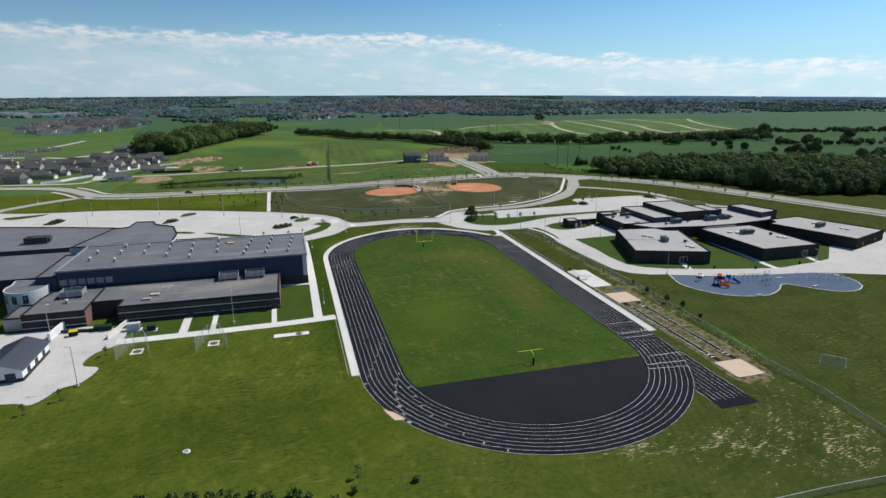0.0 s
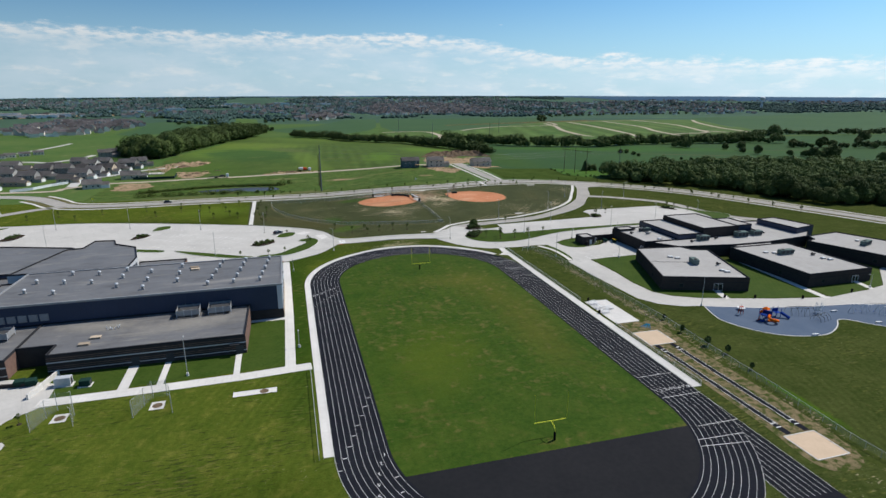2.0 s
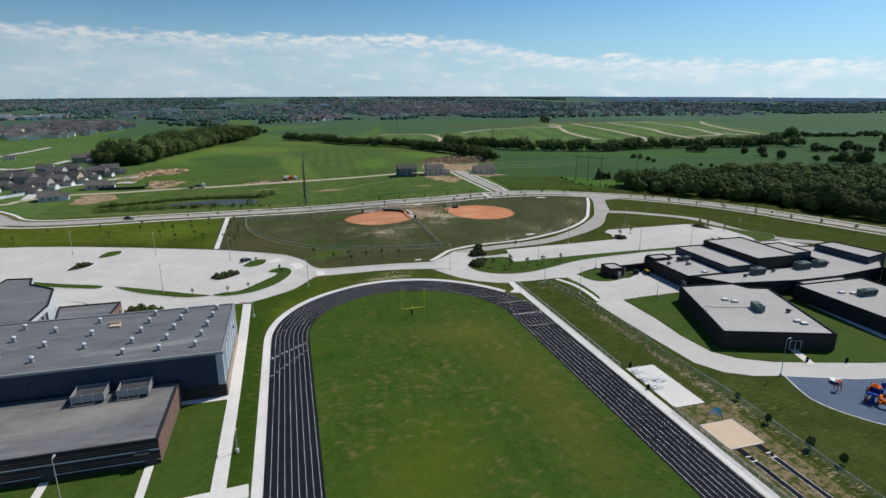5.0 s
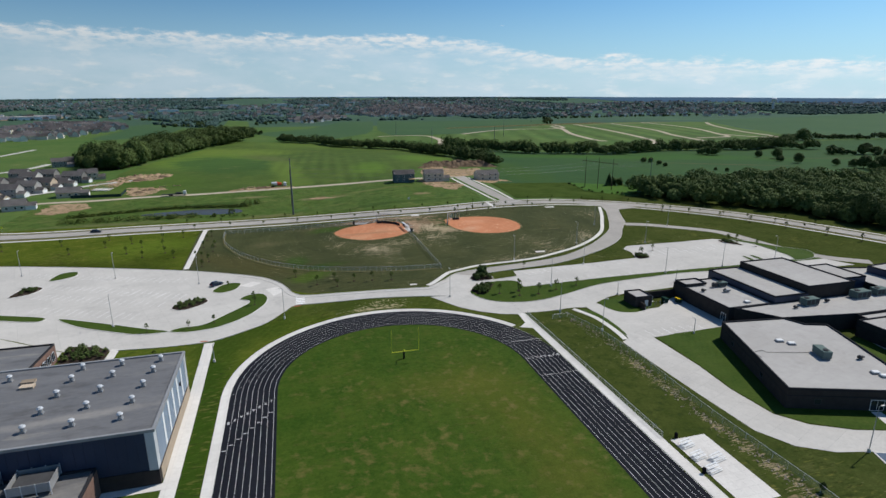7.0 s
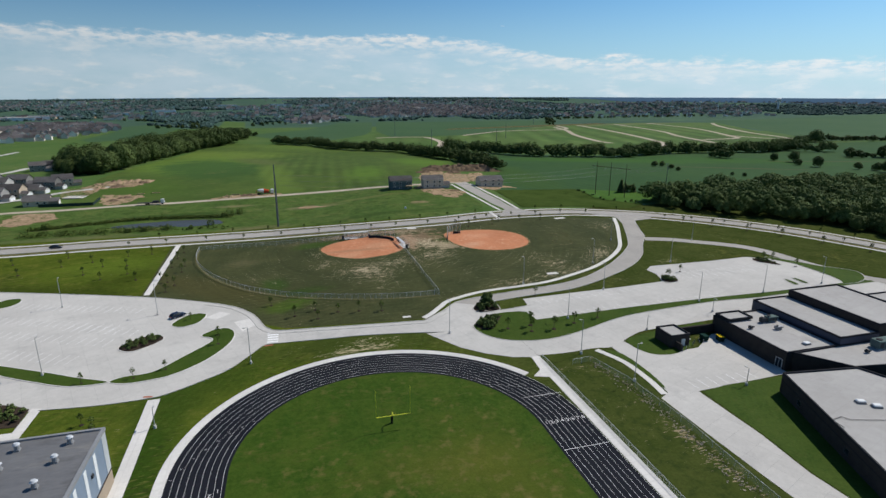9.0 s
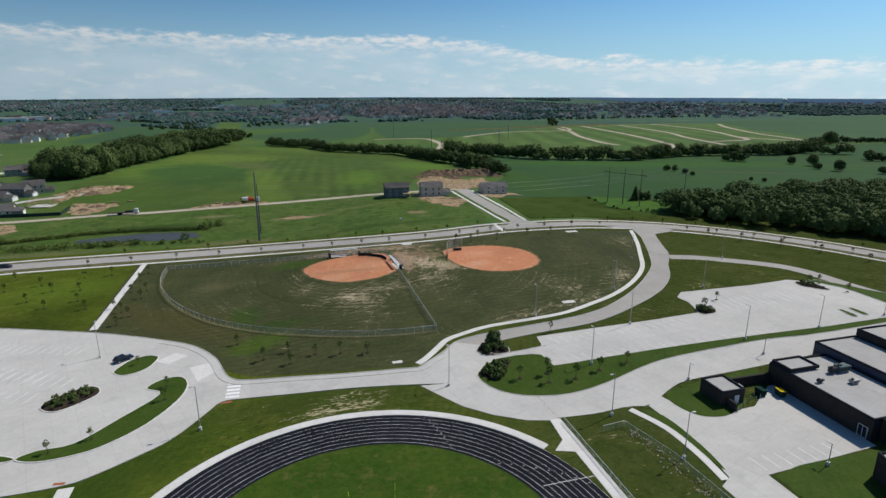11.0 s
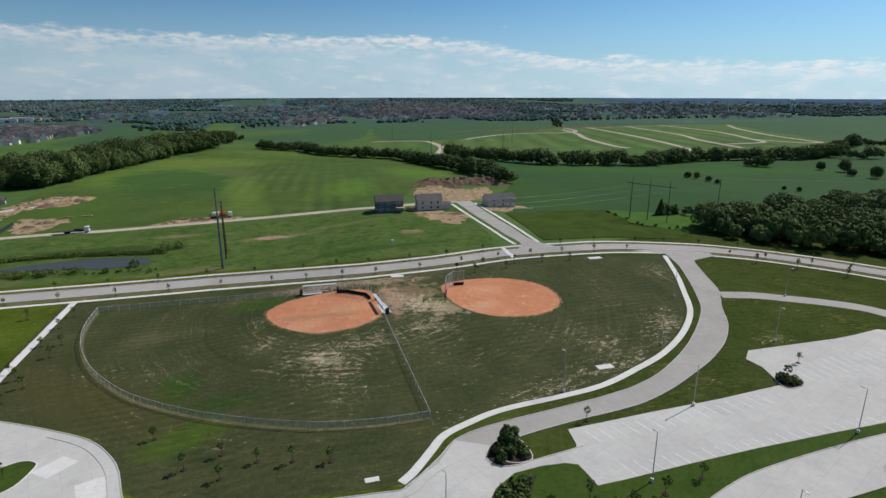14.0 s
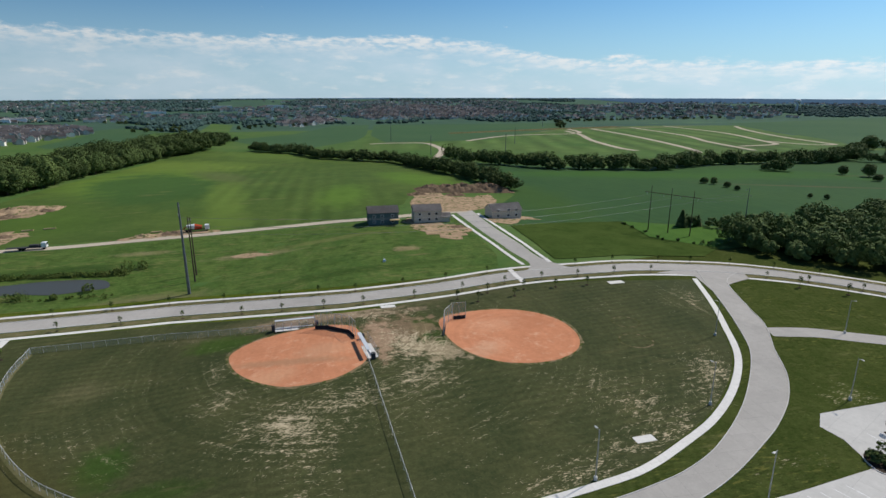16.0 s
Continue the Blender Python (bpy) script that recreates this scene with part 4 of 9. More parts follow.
for k, isl in enumerate(ISLANDS):
    ln = curve(isl, 4, True)
    ob = thing("planted_island", "kerbed island with %s in the car park" % ("dark mulch and low shrubs" if k in (1, 6, 7) else "green grass"), "traffic island", group="car park islands", kind="structure")
    part("bed", sheet(ln, 0.12), "mulch" if k in (1, 6, 7) else "lawn", ob)
    part("kerb", band(ln + ln[:1], 0.25, 0.16, 0.16), "concrete_new", ob)
# parking stripes
stripe = thing("parking_stripes", "white painted parking stripes on concrete", "road marking", kind="structure")
for row, (x0, y0, dx, dy, n, lx, ly) in enumerate([(-108, 176, 2.5, -1.1, 14, 2.0, 5.0), (-118, 203, 2.5, -1.1, 20, 1.9, 4.6), (-112, 190, 2.5, -1.1, 18, 1.9, 4.6), (-122, 216, 2.4, -0.9, 24, 1.9, 4.6), (-84, 186, 2.5, -1.1, 9, 1.9, 4.6)]):
    for k in range(n):
        x, y = x0 + dx * k, y0 + dy * k
        part("stripe", band([(x, y), (x + lx, y + ly)], 0.12, 0.046), "white_paint", stripe)
for k in range(5):
    part("crossing_bar", band([(-25.8 + 0.55 * 0, 162.4 + 1.6 * k), (-22.8, 162.2 + 1.6 * k)], 0.9, 0.047), "white_paint", stripe)
part("tactile_paver", sheet([(-26.0, 169.9), (-23.2, 169.4), (-23.2, 170.0), (-25.8, 170.6)], 0.055), "brick_paver", stripe, "rust red tactile paver")
part("tactile_paver", sheet([(-26.4, 159.6), (-24.2, 159.8), (-24.2, 160.5), (-26.4, 160.3)], 0.055), "brick_paver", stripe, "rust red tactile paver")
part("tactile_paver", sheet([(-52.2, 138.9), (-50.2, 138.6), (-50.2, 139.3), (-52.2, 139.6)], 0.055), "brick_paver", stripe, "rust red tactile paver")
for p in ([(-45, 186), (-41, 190), (-37.5, 187.5), (-41.5, 183.5)], [(-36, 180), (-30, 182), (-28.5, 177), (-33, 172)]):
    part("new_patch", sheet(p, 0.048), "concrete_new", stripe, "newer paler concrete slab")
area("garden_bed", [(-85.6, 134), (-86.6, 145), (-79.7, 143.2), (-75.1, 140.2), (-74.7, 133)], 0.1, "mulch", "dark mulch bed with green shrubs", "flower bed")
area("pavement_entry_walk", [(-74.7, 140.5), (-72.6, 139.8), (-72.4, 112), (-76.0, 112), (-76.4, 126), (-87, 126), (-87, 131), (-74.7, 131)], 0.06, "concrete_new", "concrete walk to the school entrance", "pavement")
area("pavement_front", [(-87, 141.8), (-86.6, 126), (-110, 126), (-150, 150), (-190, 175), (-190, 190), (-160, 185), (-110, 158)], 0.045, "concrete", "concrete forecourt of the school", "pavement")

# ---- drive, turning loop and car park by the small school ----
drive = thing("road_school_drive", "pale concrete school drive curving between lawns", "road", kind="structure")
loop_w = curve([(20.6, 165.8), (24.4, 168.8), (28.6, 172.5), (33.2, 177.2), (38.1, 179.3), (44.9, 180.8), (60.2, 182.9), (71.4, 184.6), (81.8, 187.2), (93.4, 192.8), (110.2, 205.0), (128.6, 223.0), (138.4, 237.5), (152.6, 263.2), (166, 290)], 5)
loop_e = curve([(178, 281), (167, 274), (155.3, 252.0), (149.8, 240.5), (142.5, 230.5), (137.8, 224.5), (129.7, 212.6), (120.1, 202.6), (109.4, 194.7), (100.5, 189.6), (89.2, 183.8), (78.8, 179.8), (70.6, 178.3), (60.4, 177.2), (50.3, 175.7), (44.5, 174.3), (40.6, 171.5), (40.3, 168.6), (44.0, 167.0), (57, 168.6)], 5)
def resample(line, n):
    d = [0.0]
    for a, b in zip(line, line[1:]):
        d.append(d[-1] + math.dist(a, b))
    return [(float(np.interp(d[-1] * k / (n - 1), d, [p[0] for p in line])), float(np.interp(d[-1] * k / (n - 1), d, [p[1] for p in line]))) for k in range(n)]


island_low = [(33.2, 157.4), (33.2, 154.6), (34.4, 150.9), (36.7, 147.8), (40.3, 145.3), (45.4, 143.7), (51.0, 143.2), (57.8, 144.3), (66.0, 146.9), (75.4, 150.4), (84.4, 152.7), (101.3, 154.5), (119.0, 155.5), (139.3, 154.8), (190, 157)]
island_top = [(190, 159), (143.8, 158.3), (122.6, 158.7), (105.4, 158.7), (89.0, 158.5), (73.5, 157.9), (58.8, 157.1), (53.6, 157.0), (53.5, 160.2), (53.2, 163.5), (51.0, 164.6), (46.4, 165.0), (40.8, 164.4), (36.0, 161.2)]
drive_s = island_low
upper_edge = curve([(43.1, 146.7), (52.0, 144.6), (62.0, 146.6), (75.4, 151.4), (84.4, 153.7), (101.3, 155.5), (119.0, 156.5), (139.3, 155.8), (190, 158)], 4)
lower_edge = curve([(43.7, 134.8), (52.5, 134.2), (60.5, 134.8), (65.4, 134.0), (70.5, 136.6), (76, 139.6), (82.1, 141.4), (101.6, 142.6), (125.3, 144.6), (154.6, 146.8), (195, 147)], 4)
part("road_surface", strip(resample(loop_w[6:], 90), resample(loop_e[::-1][20:], 90), 0.05), "road", drive)
part("road_surface", sheet([(24, 155.6), (28.5, 171.5), (33.2, 177.2), (40.6, 173.0), (40.3, 168.6), (44.0, 167.0), (57, 168.8), (57, 160.5), (52.4, 162.6), (45, 161.8), (42.1, 158.1), (35.6, 152.7), (38.6, 148.6), (43.1, 145.7), (43.7, 133.8), (37.1, 135.6), (30.7, 139.6), (25.5, 144.6), (22.4, 149.5), (18.5, 156.0)], 0.055), "concrete", drive)
part("road_surface", strip(resample(upper_edge, 60), resample(lower_edge, 60), 0.05), "concrete", drive)
part("yard_surface", sheet([(70.5, 136.7), (71.6, 133.2), (74.0, 129.5), (79, 127.0), (88, 127.5), (98, 134), (99.7, 134), (99.7, 109.3), (72.1, 107.9), (61.8, 107.6), (64.8, 109.2), (66.3, 118), (65.6, 130.5), (65.4, 134.0)], 0.052), "concrete", drive)
part("walk_surface", sheet([(61.8, 107.6), (72.1, 107.9), (72.5, 90), (71.6, 78), (72.6, 67), (76.6, 61.8), (84, 57.6), (93.6, 54.6), (108, 50.4), (124.3, 47.0), (146.6, 48.6), (157, 51), (175, 66), (225, 80), (225, 30), (170, 24), (140.0, 36.9), (129.2, 39.6), (114.1, 41.6), (96.0, 45.3), (80.4, 51.2), (73.5, 52.9), (67.5, 56.6), (63.9, 63.0), (62.8, 79.5), (62.2, 93.2)], 0.05), "concrete", drive)
kerb(drive, loop_w)
kerb(drive, loop_e)
kerb(drive, curve(drive_s, 4))
tagged(part("pavement_loop_walk", band(curve([(20.4, 167.4), (22.6, 169.2), (25.0, 171.8), (28.2, 175.6), (31.6, 179.4), (37.2, 182.2), (46.5, 185.4), (61.9, 187.2), (73.4, 189.2), (85.7, 194.2), (98.6, 200.6), (112.9, 211.2), (126.1, 225.0), (137.3, 243.0), (147.6, 260.6), (158.4, 281.5)], 5), 1.8, 0.06, 0.06), "concrete_new"), "curving concrete footpath round the ball fields", "pavement", kind="structure")
branch = curve([(146, 235), (157, 230.5), (165, 224.5), (174, 217.5), (181.5, 209.3), (184.6, 199), (186, 180), (192, 160), (205, 148)], 5)
tagged(part("road_branch", band(branch, 6.4, 0.055), "road"), "pale concrete side road", "road", kind="structure")
area("lawn_island_inner", curve(island_low, 3) + island_top, 0.1, "lawn", "green grass strip between drive and car park", "lawn")
lot_r = [(56.8, 174.6), (77.6, 175.8), (95.0, 176.4), (114.6, 178.0), (117.4, 186.6), (116.9, 191.6), (121.4, 195.6), (151.5, 195.4), (168.8, 196.6), (178.5, 190.5), (181.2, 180.8), (180.5, 159.2), (153.8, 158.6), (127.3, 157.6), (95.5, 157.4), (71.9, 156.6), (53.1, 155.6), (53.0, 160.4), (51.7, 162.4), (43.9, 161.6), (40.8, 165.0), (55.3, 168.2), (56.0, 169.6)]
lot2 = thing("pavement_small_car_park", "pale concrete car park with painted bays", "car park", kind="structure")
part("concrete_surface", sheet(lot_r, 0.06), "concrete", lot2)
for k in range(7):
    part("stripe", band([(72.6 + 2.9 * k, 112.9), (73.0 + 2.9 * k, 108.9)], 0.14, 0.072), "white_paint", lot2)
for k in range(16):
    x = 60 + 3.0 * k
    part("stripe", band([(x, 173.0 + 0.06 * (x - 60)), (x + 1.2, 168.6 + 0.06 * (x - 60))], 0.12, 0.068), "white_paint", lot2)
for k in range(22):
    x = 62 + 3.0 * k
    part("stripe", band([(x, 157.2), (x - 1.2, 161.6)], 0.12, 0.068), "white_paint", lot2)
for k in range(14):
    x = 124 + 3.0 * k
    part("stripe", band([(x, 178.0), (x, 187.0)], 0.12, 0.068), "white_paint", lot2)
for isl, m in (([(114.5, 176.2), (119.5, 176.4), (121, 179.5), (119, 182.5), (115.5, 181.0)], "mulch"), ([(168, 190), (172, 184), (174.5, 184), (173, 191), (170, 194)], "mulch"), ([(180.5, 176), (180, 166), (178.5, 161), (177, 158.2), (183, 158), (190, 161), (195, 167), (194, 172), (188, 178), (184, 186), (178, 194), (176, 192), (180, 184)], "lawn"), ([(158.4, 162.4), (159.4, 167.6), (160.6, 167.6), (160.4, 162.4)], "lawn"), ([(163, 162.6), (163.6, 167.8), (165, 167.8), (165, 162.6)], "lawn"), ([(37.4, 170), (40, 174), (44, 175.4), (46, 173), (45.6, 167.4), (39.4, 166.8)], "mulch")):
    ln = curve(isl, 4, True)
    ob = thing("planted_island", "kerbed planted island beside the car park", "traffic island", group="car park islands", kind="structure")
    part("bed", sheet(ln, 0.13), m, ob)
    part("kerb", band(ln + ln[:1], 0.2, 0.17, 0.17), "concrete", ob)
area("lawn_enclosure", curve([(71.2, 134.5), (71.6, 131.0), (73.5, 127.6), (76.5, 126.2), (80.4, 126.2), (88, 129.5), (90, 136.4), (99.6, 136.4), (101, 142.2), (94.6, 141.3), (86.8, 140.4), (79, 139.4), (73.6, 138.0), (71.8, 136.6)], 3, True), 0.08, "lawn", "small green lawn by the bin enclosure", "lawn")
area("lawn_small_school", [(72.9, 107.4), (80, 108.6), (95, 108.6), (106, 108), (120, 92), (129, 92), (128.5, 88), (124.2, 47.6), (108, 50.8), (93.6, 55.0), (84, 58.0), (77.0, 62.2), (73.0, 67.2), (72.0, 78), (72.9, 90)], 0.06, "lawn", "even green lawn round the school wing", "lawn")
area("lawn_small_school_east", [(127.6, 46.5), (146.6, 48.9), (157, 51.3), (175, 66.5), (172, 92), (157, 92), (157, 56), (128.6, 56)], 0.06, "lawn", "even green lawn between the school wings", "lawn")
tagged(part("pavement_wing_walk", band([(130.6, 93), (129.4, 86), (125.4, 46)], 2.4, 0.08, 0.05), "concrete_new"), "concrete path between two school wings", "pavement", kind="structure")
tagged(part("pavement_wing_door", band([(94.8, 61.6), (92.3, 54.2)], 2.2, 0.08, 0.05), "concrete_new"), "short concrete path to a school door", "pavement", kind="structure")
tagged(part("pavement_wing_door_far", band([(151, 56.6), (149, 48.6)], 2.2, 0.08, 0.05), "concrete_new"), "short concrete path to a school door", "pavement", kind="structure")
tagged(part("pavement_yard_walk", band(curve([(60.5, 133.6), (63.7, 125.4), (64.2, 116), (63.6, 108.8)], 4), 1.6, 0.09, 0.05), "concrete_new"), "narrow concrete footpath by the service yard", "pavement", kind="structure")
area("lawn_yard_strip", curve([(62.6, 132.6), (66.0, 129.5), (66.6, 119), (65.6, 111), (64.8, 116), (64.4, 125)], 3, True), 0.08, "lawn", "thin grass strip by the footpath", "lawn")
area("ditch", curve([(46.0, 132.5), (55.7, 131.5), (61, 122), (60.6, 103), (60.2, 88), (60.0, 74), (60, 58), (60.5, 40), (61.0, 20), (60, 0), (60, -20), (66, -40), (60, -46), (54.5, -28), (57, -4), (56, 20), (54.5, 44), (53.6, 64), (46.5, 66), (45.4, 100)], 4, True), 0.012, "ditch", "rough grass ditch with scattered pale stones", "grass")

play = thing("playground_surface", "blue grey rubber playground surface with pale edging", "playground", kind="structure")
play_line = curve([(80.4, 51.0), (78.0, 44), (77.4, 39.5), (79.4, 33.8), (83.7, 28.0), (90, 24.4), (98, 23.2), (104, 25.2), (108.6, 28.2), (111.2, 30.4), (114.5, 30.0), (118, 25.5), (124, 20.0), (131, 18.6), (138, 22.0), (141.5, 29), (139.5, 36.4)], 4) + [(129.2, 39.4), (114.1, 41.4), (96.0, 45.1)]
part("rubber", sheet(play_line, 0.06), "rubber_blue", play)
part("edging", band(play_line + play_line[:1], 0.3, 0.09, 0.09), "concrete_new", play)

# ---- ball fields ----
ball_poly = curve([(-27.0, 175.6), (-30.4, 183.3), (-36.7, 194.0), (-45.2, 200.0), (-56.8, 206.5), (-68.9, 212.1)], 4) + [(-71, 281), (-30, 281.3), (32, 284), (62, 289), (92, 294.5), (125, 291.5), (150, 283.6)] + curve([(157.0, 281), (146.6, 261.4), (136.2, 243.8), (125, 226), (112, 212.4), (97.8, 201.8), (85.2, 195.4), (73.2, 190.4), (61.6, 188.4), (46, 186.6), (36.6, 183.4), (30.4, 180), (27.6, 175)], 4) + [(24.5, 170.4), (20.6, 167.0), (16, 167.0), (3.4, 168.2), (-11.3, 169.8), (-21, 171.2), (-23.6, 173.2)]
area("ball_field_grass", ball_poly, 0.015, "ballgrass", "dark mown ball field grass with bare patches", "sports field")
for outline in ([(-6.7, 255.3), (-3.8, 246.7), (2.3, 240.2), (9.3, 237.1), (17.4, 238.3), (23.6, 240.7), (31.2, 248.7), (31.2, 260.0), (30.8, 270.3), (26.4, 274.7), (19.2, 274.7), (8.5, 270.9), (0.5, 266.4), (-4.8, 260.8)], [(55.2, 270.4), (53.5, 259), (55.5, 247.2), (61.6, 238.4), (70, 234.4), (79.2, 234.4), (87.6, 239.6), (92.0, 249), (91.6, 260.2), (86, 269.1), (76.1, 274.2), (63.8, 274.4)]):
    ln = curve(outline, 5, True)
    area("infield_rim", [(x + 0.7 * noise.noise((x * 0.5, y * 0.5, 1)), y + 0.7 * noise.noise((x * 0.5, y * 0.5, 5))) for x, y in ln], 0.028, "bare", "dry tan rim round the infield", "soil")
d1 = thing("infield_dirt", "orange red clay infield of the smaller ball field", "infield", kind="structure")
part("clay", sheet(curve([(-5.8, 255.3), (-3.1, 247.1), (2.8, 240.9), (9.5, 237.9), (17.2, 239.1), (23.2, 241.4), (30.4, 249.0), (30.4, 259.8), (30.0, 269.7), (25.8, 273.9), (18.9, 273.9), (8.7, 270.3), (1.0, 266.0), (-4.0, 260.6)], 3, True), 0.04), "infield", d1)
d2 = thing("infield_dirt", "orange red clay infield of the larger ball field", "infield", kind="structure")
part("clay", sheet(curve([(55.5, 270), (54.2, 259), (56.2, 247.5), (62.0, 239.0), (70, 235.2), (79, 235.2), (87, 240.0), (91.2, 249), (90.8, 260), (85.5, 268.5), (76, 273.5), (64, 273.8)], 4, True), 0.04), "infield", d2)
for x, y, r in ((105, 240, 4.4), (110, 253, 3.8)):
    ln = circle(x, y, r, 40)
    area("worn_ring", [p for p in ln], 0.02, "ballgrass", "faint circular worn marks in the grass", "grass")
    tagged(part("worn_track", strip([(x + (r + 0.5) * math.cos(k / 6.2832), y + (r + 0.5) * math.sin(k / 6.2832)) for k in range(40)], [(x + r * math.cos(k / 6.2832), y + r * math.sin(k / 6.2832)) for k in range(40)], 0.03), "worn"), "pale circular wheel mark worn in the grass", "grass", kind="structure")
tagged(part("pavement_path", band([(-67.2, 212.8), (-68.5, 281.5)], 2.1, 0.06, 0.05), "concrete_new"), "straight concrete path to the boulevard", "pavement", kind="structure")
for x, y, s in ((79, 197.5, 2.2), (15.5, 169.6, 1.3), (42, 285.5, 2.4), (128, 288, 3)):
    area("utility_slab", [(x - s, y - s / 2), (x + s, y - s / 2), (x + s, y + s / 2), (x - s, y + s / 2)], 0.08, "concrete_new", "small concrete utility slab in the grass", "slab")

# ---- boulevard ----
boul = thing("road_boulevard", "pale concrete boulevard sweeping past the schools", "road", kind="structure")
boul_line = curve([(-330, 366), (-254, 344), (-216, 333), (-196, 317), (-182, 299.5), (-165, 291.5), (-137, 289.8), (-108, 291.6), (-85, 292.0), (-57, 292.2), (-29, 293.0), (1, 294.8), (34, 297.0), (63, 299.8), (92, 305.0), (118, 305.2), (144, 302), (172, 289.6), (189, 277.6), (202.4, 265), (216.4, 248), (228, 229.8), (236, 212), (248, 180), (262, 140), (280, 90), (300, 20)], 5)
part("road_surface", band(boul_line, 8.6, 0.05), "road", boul)
for d in (6.2, -6.5):
    tagged(part("verge", band(offset(boul_line, d)[12:], 3.4, 0.055), "verge"), "dry patchy grass verge of the boulevard", "verge", kind="structure")
part("kerb", band(offset(boul_line, 4.3), 0.2, 0.16, 0.16), "concrete_new", boul)
part("kerb", band(offset(boul_line, -4.3), 0.2, 0.16, 0.16), "concrete_new", boul)
n_walk = offset(boul_line, 8.6)
s_walk = offset(boul_line, -9.6)
tagged(part("pavement_boulevard_north", band(n_walk[12:], 1.6, 0.07, 0.06), "concrete_new"), "concrete footpath along the boulevard", "pavement", kind="structure")
tagged(part("pavement_boulevard_south", band(s_walk[12:], 1.7, 0.07, 0.06), "concrete_new"), "concrete footpath along the boulevard", "pavement", kind="structure")
area("pavement_junction", [(149, 292.5), (162, 292), (182, 283.5), (178, 274), (167.5, 272), (155, 268), (160.5, 284)], 0.075, "road", "pale concrete road junction", "road")
street = thing("road_side_street", "new pale concrete side street to building plots", "road", kind="structure")
part("road_surface", strip(resample(curve([(94.0, 304.0), (106.0, 316.1), (103.6, 335.3), (101.6, 362.9), (99.4, 402.0), (98.9, 410.0)], 8), 50), resample(curve([(124.0, 304.0), (113.8, 321.8), (111.8, 340.9), (109.8, 368.1), (109.3, 399.7), (109.8, 407.7)], 8), 50), 0.09), "road", street)
part("sidewalk", band(curve([(103.2, 316.7), (100.6, 335.0), (98.3, 362.4), (95.9, 397.2)], 10), 1.6, 0.13, 0.06), "concrete_new", street)
part("sidewalk", band(curve([(115.4, 317.4), (113.9, 338.7), (112.4, 366.2), (110.3, 396.6)], 10), 1.6, 0.13, 0.06), "concrete_new", street)
tagged(part("pavement_crossing", band([(95.0, 297.4), (95.2, 305.0), (95.6, 312.6)], 2.0, 0.10, 0.05), "concrete_new"), "pale concrete crossing strip over the boulevard", "pavement", kind="structure")
road_w = curve([(-330, 372), (-216, 352), (-200, 362), (-178, 375), (-147, 375.5), (-110, 379), (-86, 378.6), (-57, 381.5), (-25, 384.6), (12, 390), (36, 395), (58, 398), (80, 401), (106, 403.5)], 6)
tagged(part("road_gravel", band(road_w, 5.0, 0.12), "gravel_road"), "pale dusty gravel road past building plots", "road", kind="structure")
tagged(part("road_west_drive", band(curve([(-285, 215), (-225, 236), (-217.2, 255.7), (-208, 270), (-192.2, 287.3), (-176, 296)], 6), 7.0, 0.07), "road"), "pale concrete access road to the car park", "road", kind="structure")
# ---- buildings ----
def storey(parent, poly, z0, z1, wall, roof, trim="trim_dark", parapet=0.45, roof_name="roof"):
    """A block: a wall of its own, a sunken flat roof and a parapet coping."""
    part("wall", prism(poly, z0, z1 - parapet), wall, parent)
    n = len(poly)
    if sum(a[0] * b[1] - b[0] * a[1] for a, b in zip(poly, poly[1:] + poly[:1])) < 0:
        poly = poly[::-1]
    inner = []
    for k in range(n):
        p, a, b = Vector(poly[k]), Vector(poly[k - 1]), Vector(poly[(k + 1) % n])
        e1, e2 = (p - a).normalized(), (b - p).normalized()
        n1, n2 = Vector((-e1.y, e1.x)), Vector((-e2.y, e2.x))
        inner.append(tuple(p + (n1 + n2) * 0.35 / max(0.4, 1 + n1.dot(n2))))
    bm = bmesh.new()
    vs = [[bm.verts.new((x, y, z)) for x, y in ring] for ring, z in ((poly, z1 - parapet), (poly, z1), (inner, z1), (inner, z1 - parapet + 0.06))]
    for lo, hi in zip(vs, vs[1:]):
        for k in range(n):
            bm.faces.new((lo[k], lo[(k + 1) % n], hi[(k + 1) % n], hi[k]))
    part("parapet", bm, trim, parent)
    part(roof_name, prism(inner, z1 - parapet - 0.1, z1 - parapet + 0.08), roof, parent)


def rect(x0, y0, x1, y1):
    return [(x0, y0), (x1, y0), (x1, y1), (x0, y1)]


def wall_window(parent, a, b, z0, z1, out=0.06, frame_mat="metal_light", bars=1):
    """A framed window set on a wall between the plan points a and b (seen from outside, left to right)."""
    a, b = Vector((*a, 0)), Vector((*b, 0))
    t = (b - a).normalized()
    nrm = Vector((t.y, -t.x, 0))
    L = (b - a).length
    m = Matrix((( t.x, nrm.x, 0, a.x), (t.y, nrm.y, 0, a.y), (0, 0, 1, z0), (0, 0, 0, 1)))
    h = z1 - z0
    fr = bmesh.new()
    for q in ((0, 0, L, 0.1), (0, h - 0.1, L, h), (0, 0, 0.1, h), (L - 0.1, 0, L, h)):
        box(q[0], -0.05, q[1], q[2], out, q[3], fr)
    for k in range(1, bars + 1):
        x = L * k / (bars + 1)
        box(x - 0.04, -0.05, 0, x + 0.04, out, h, fr)
    fr.transform(m)
    w = part("window", fr, frame_mat, parent)
    g = box(0.08, -0.05, 0.08, L - 0.08, out - 0.035, h - 0.08)
    g.transform(m)
    part("pane", g, "glass", w)
    return w


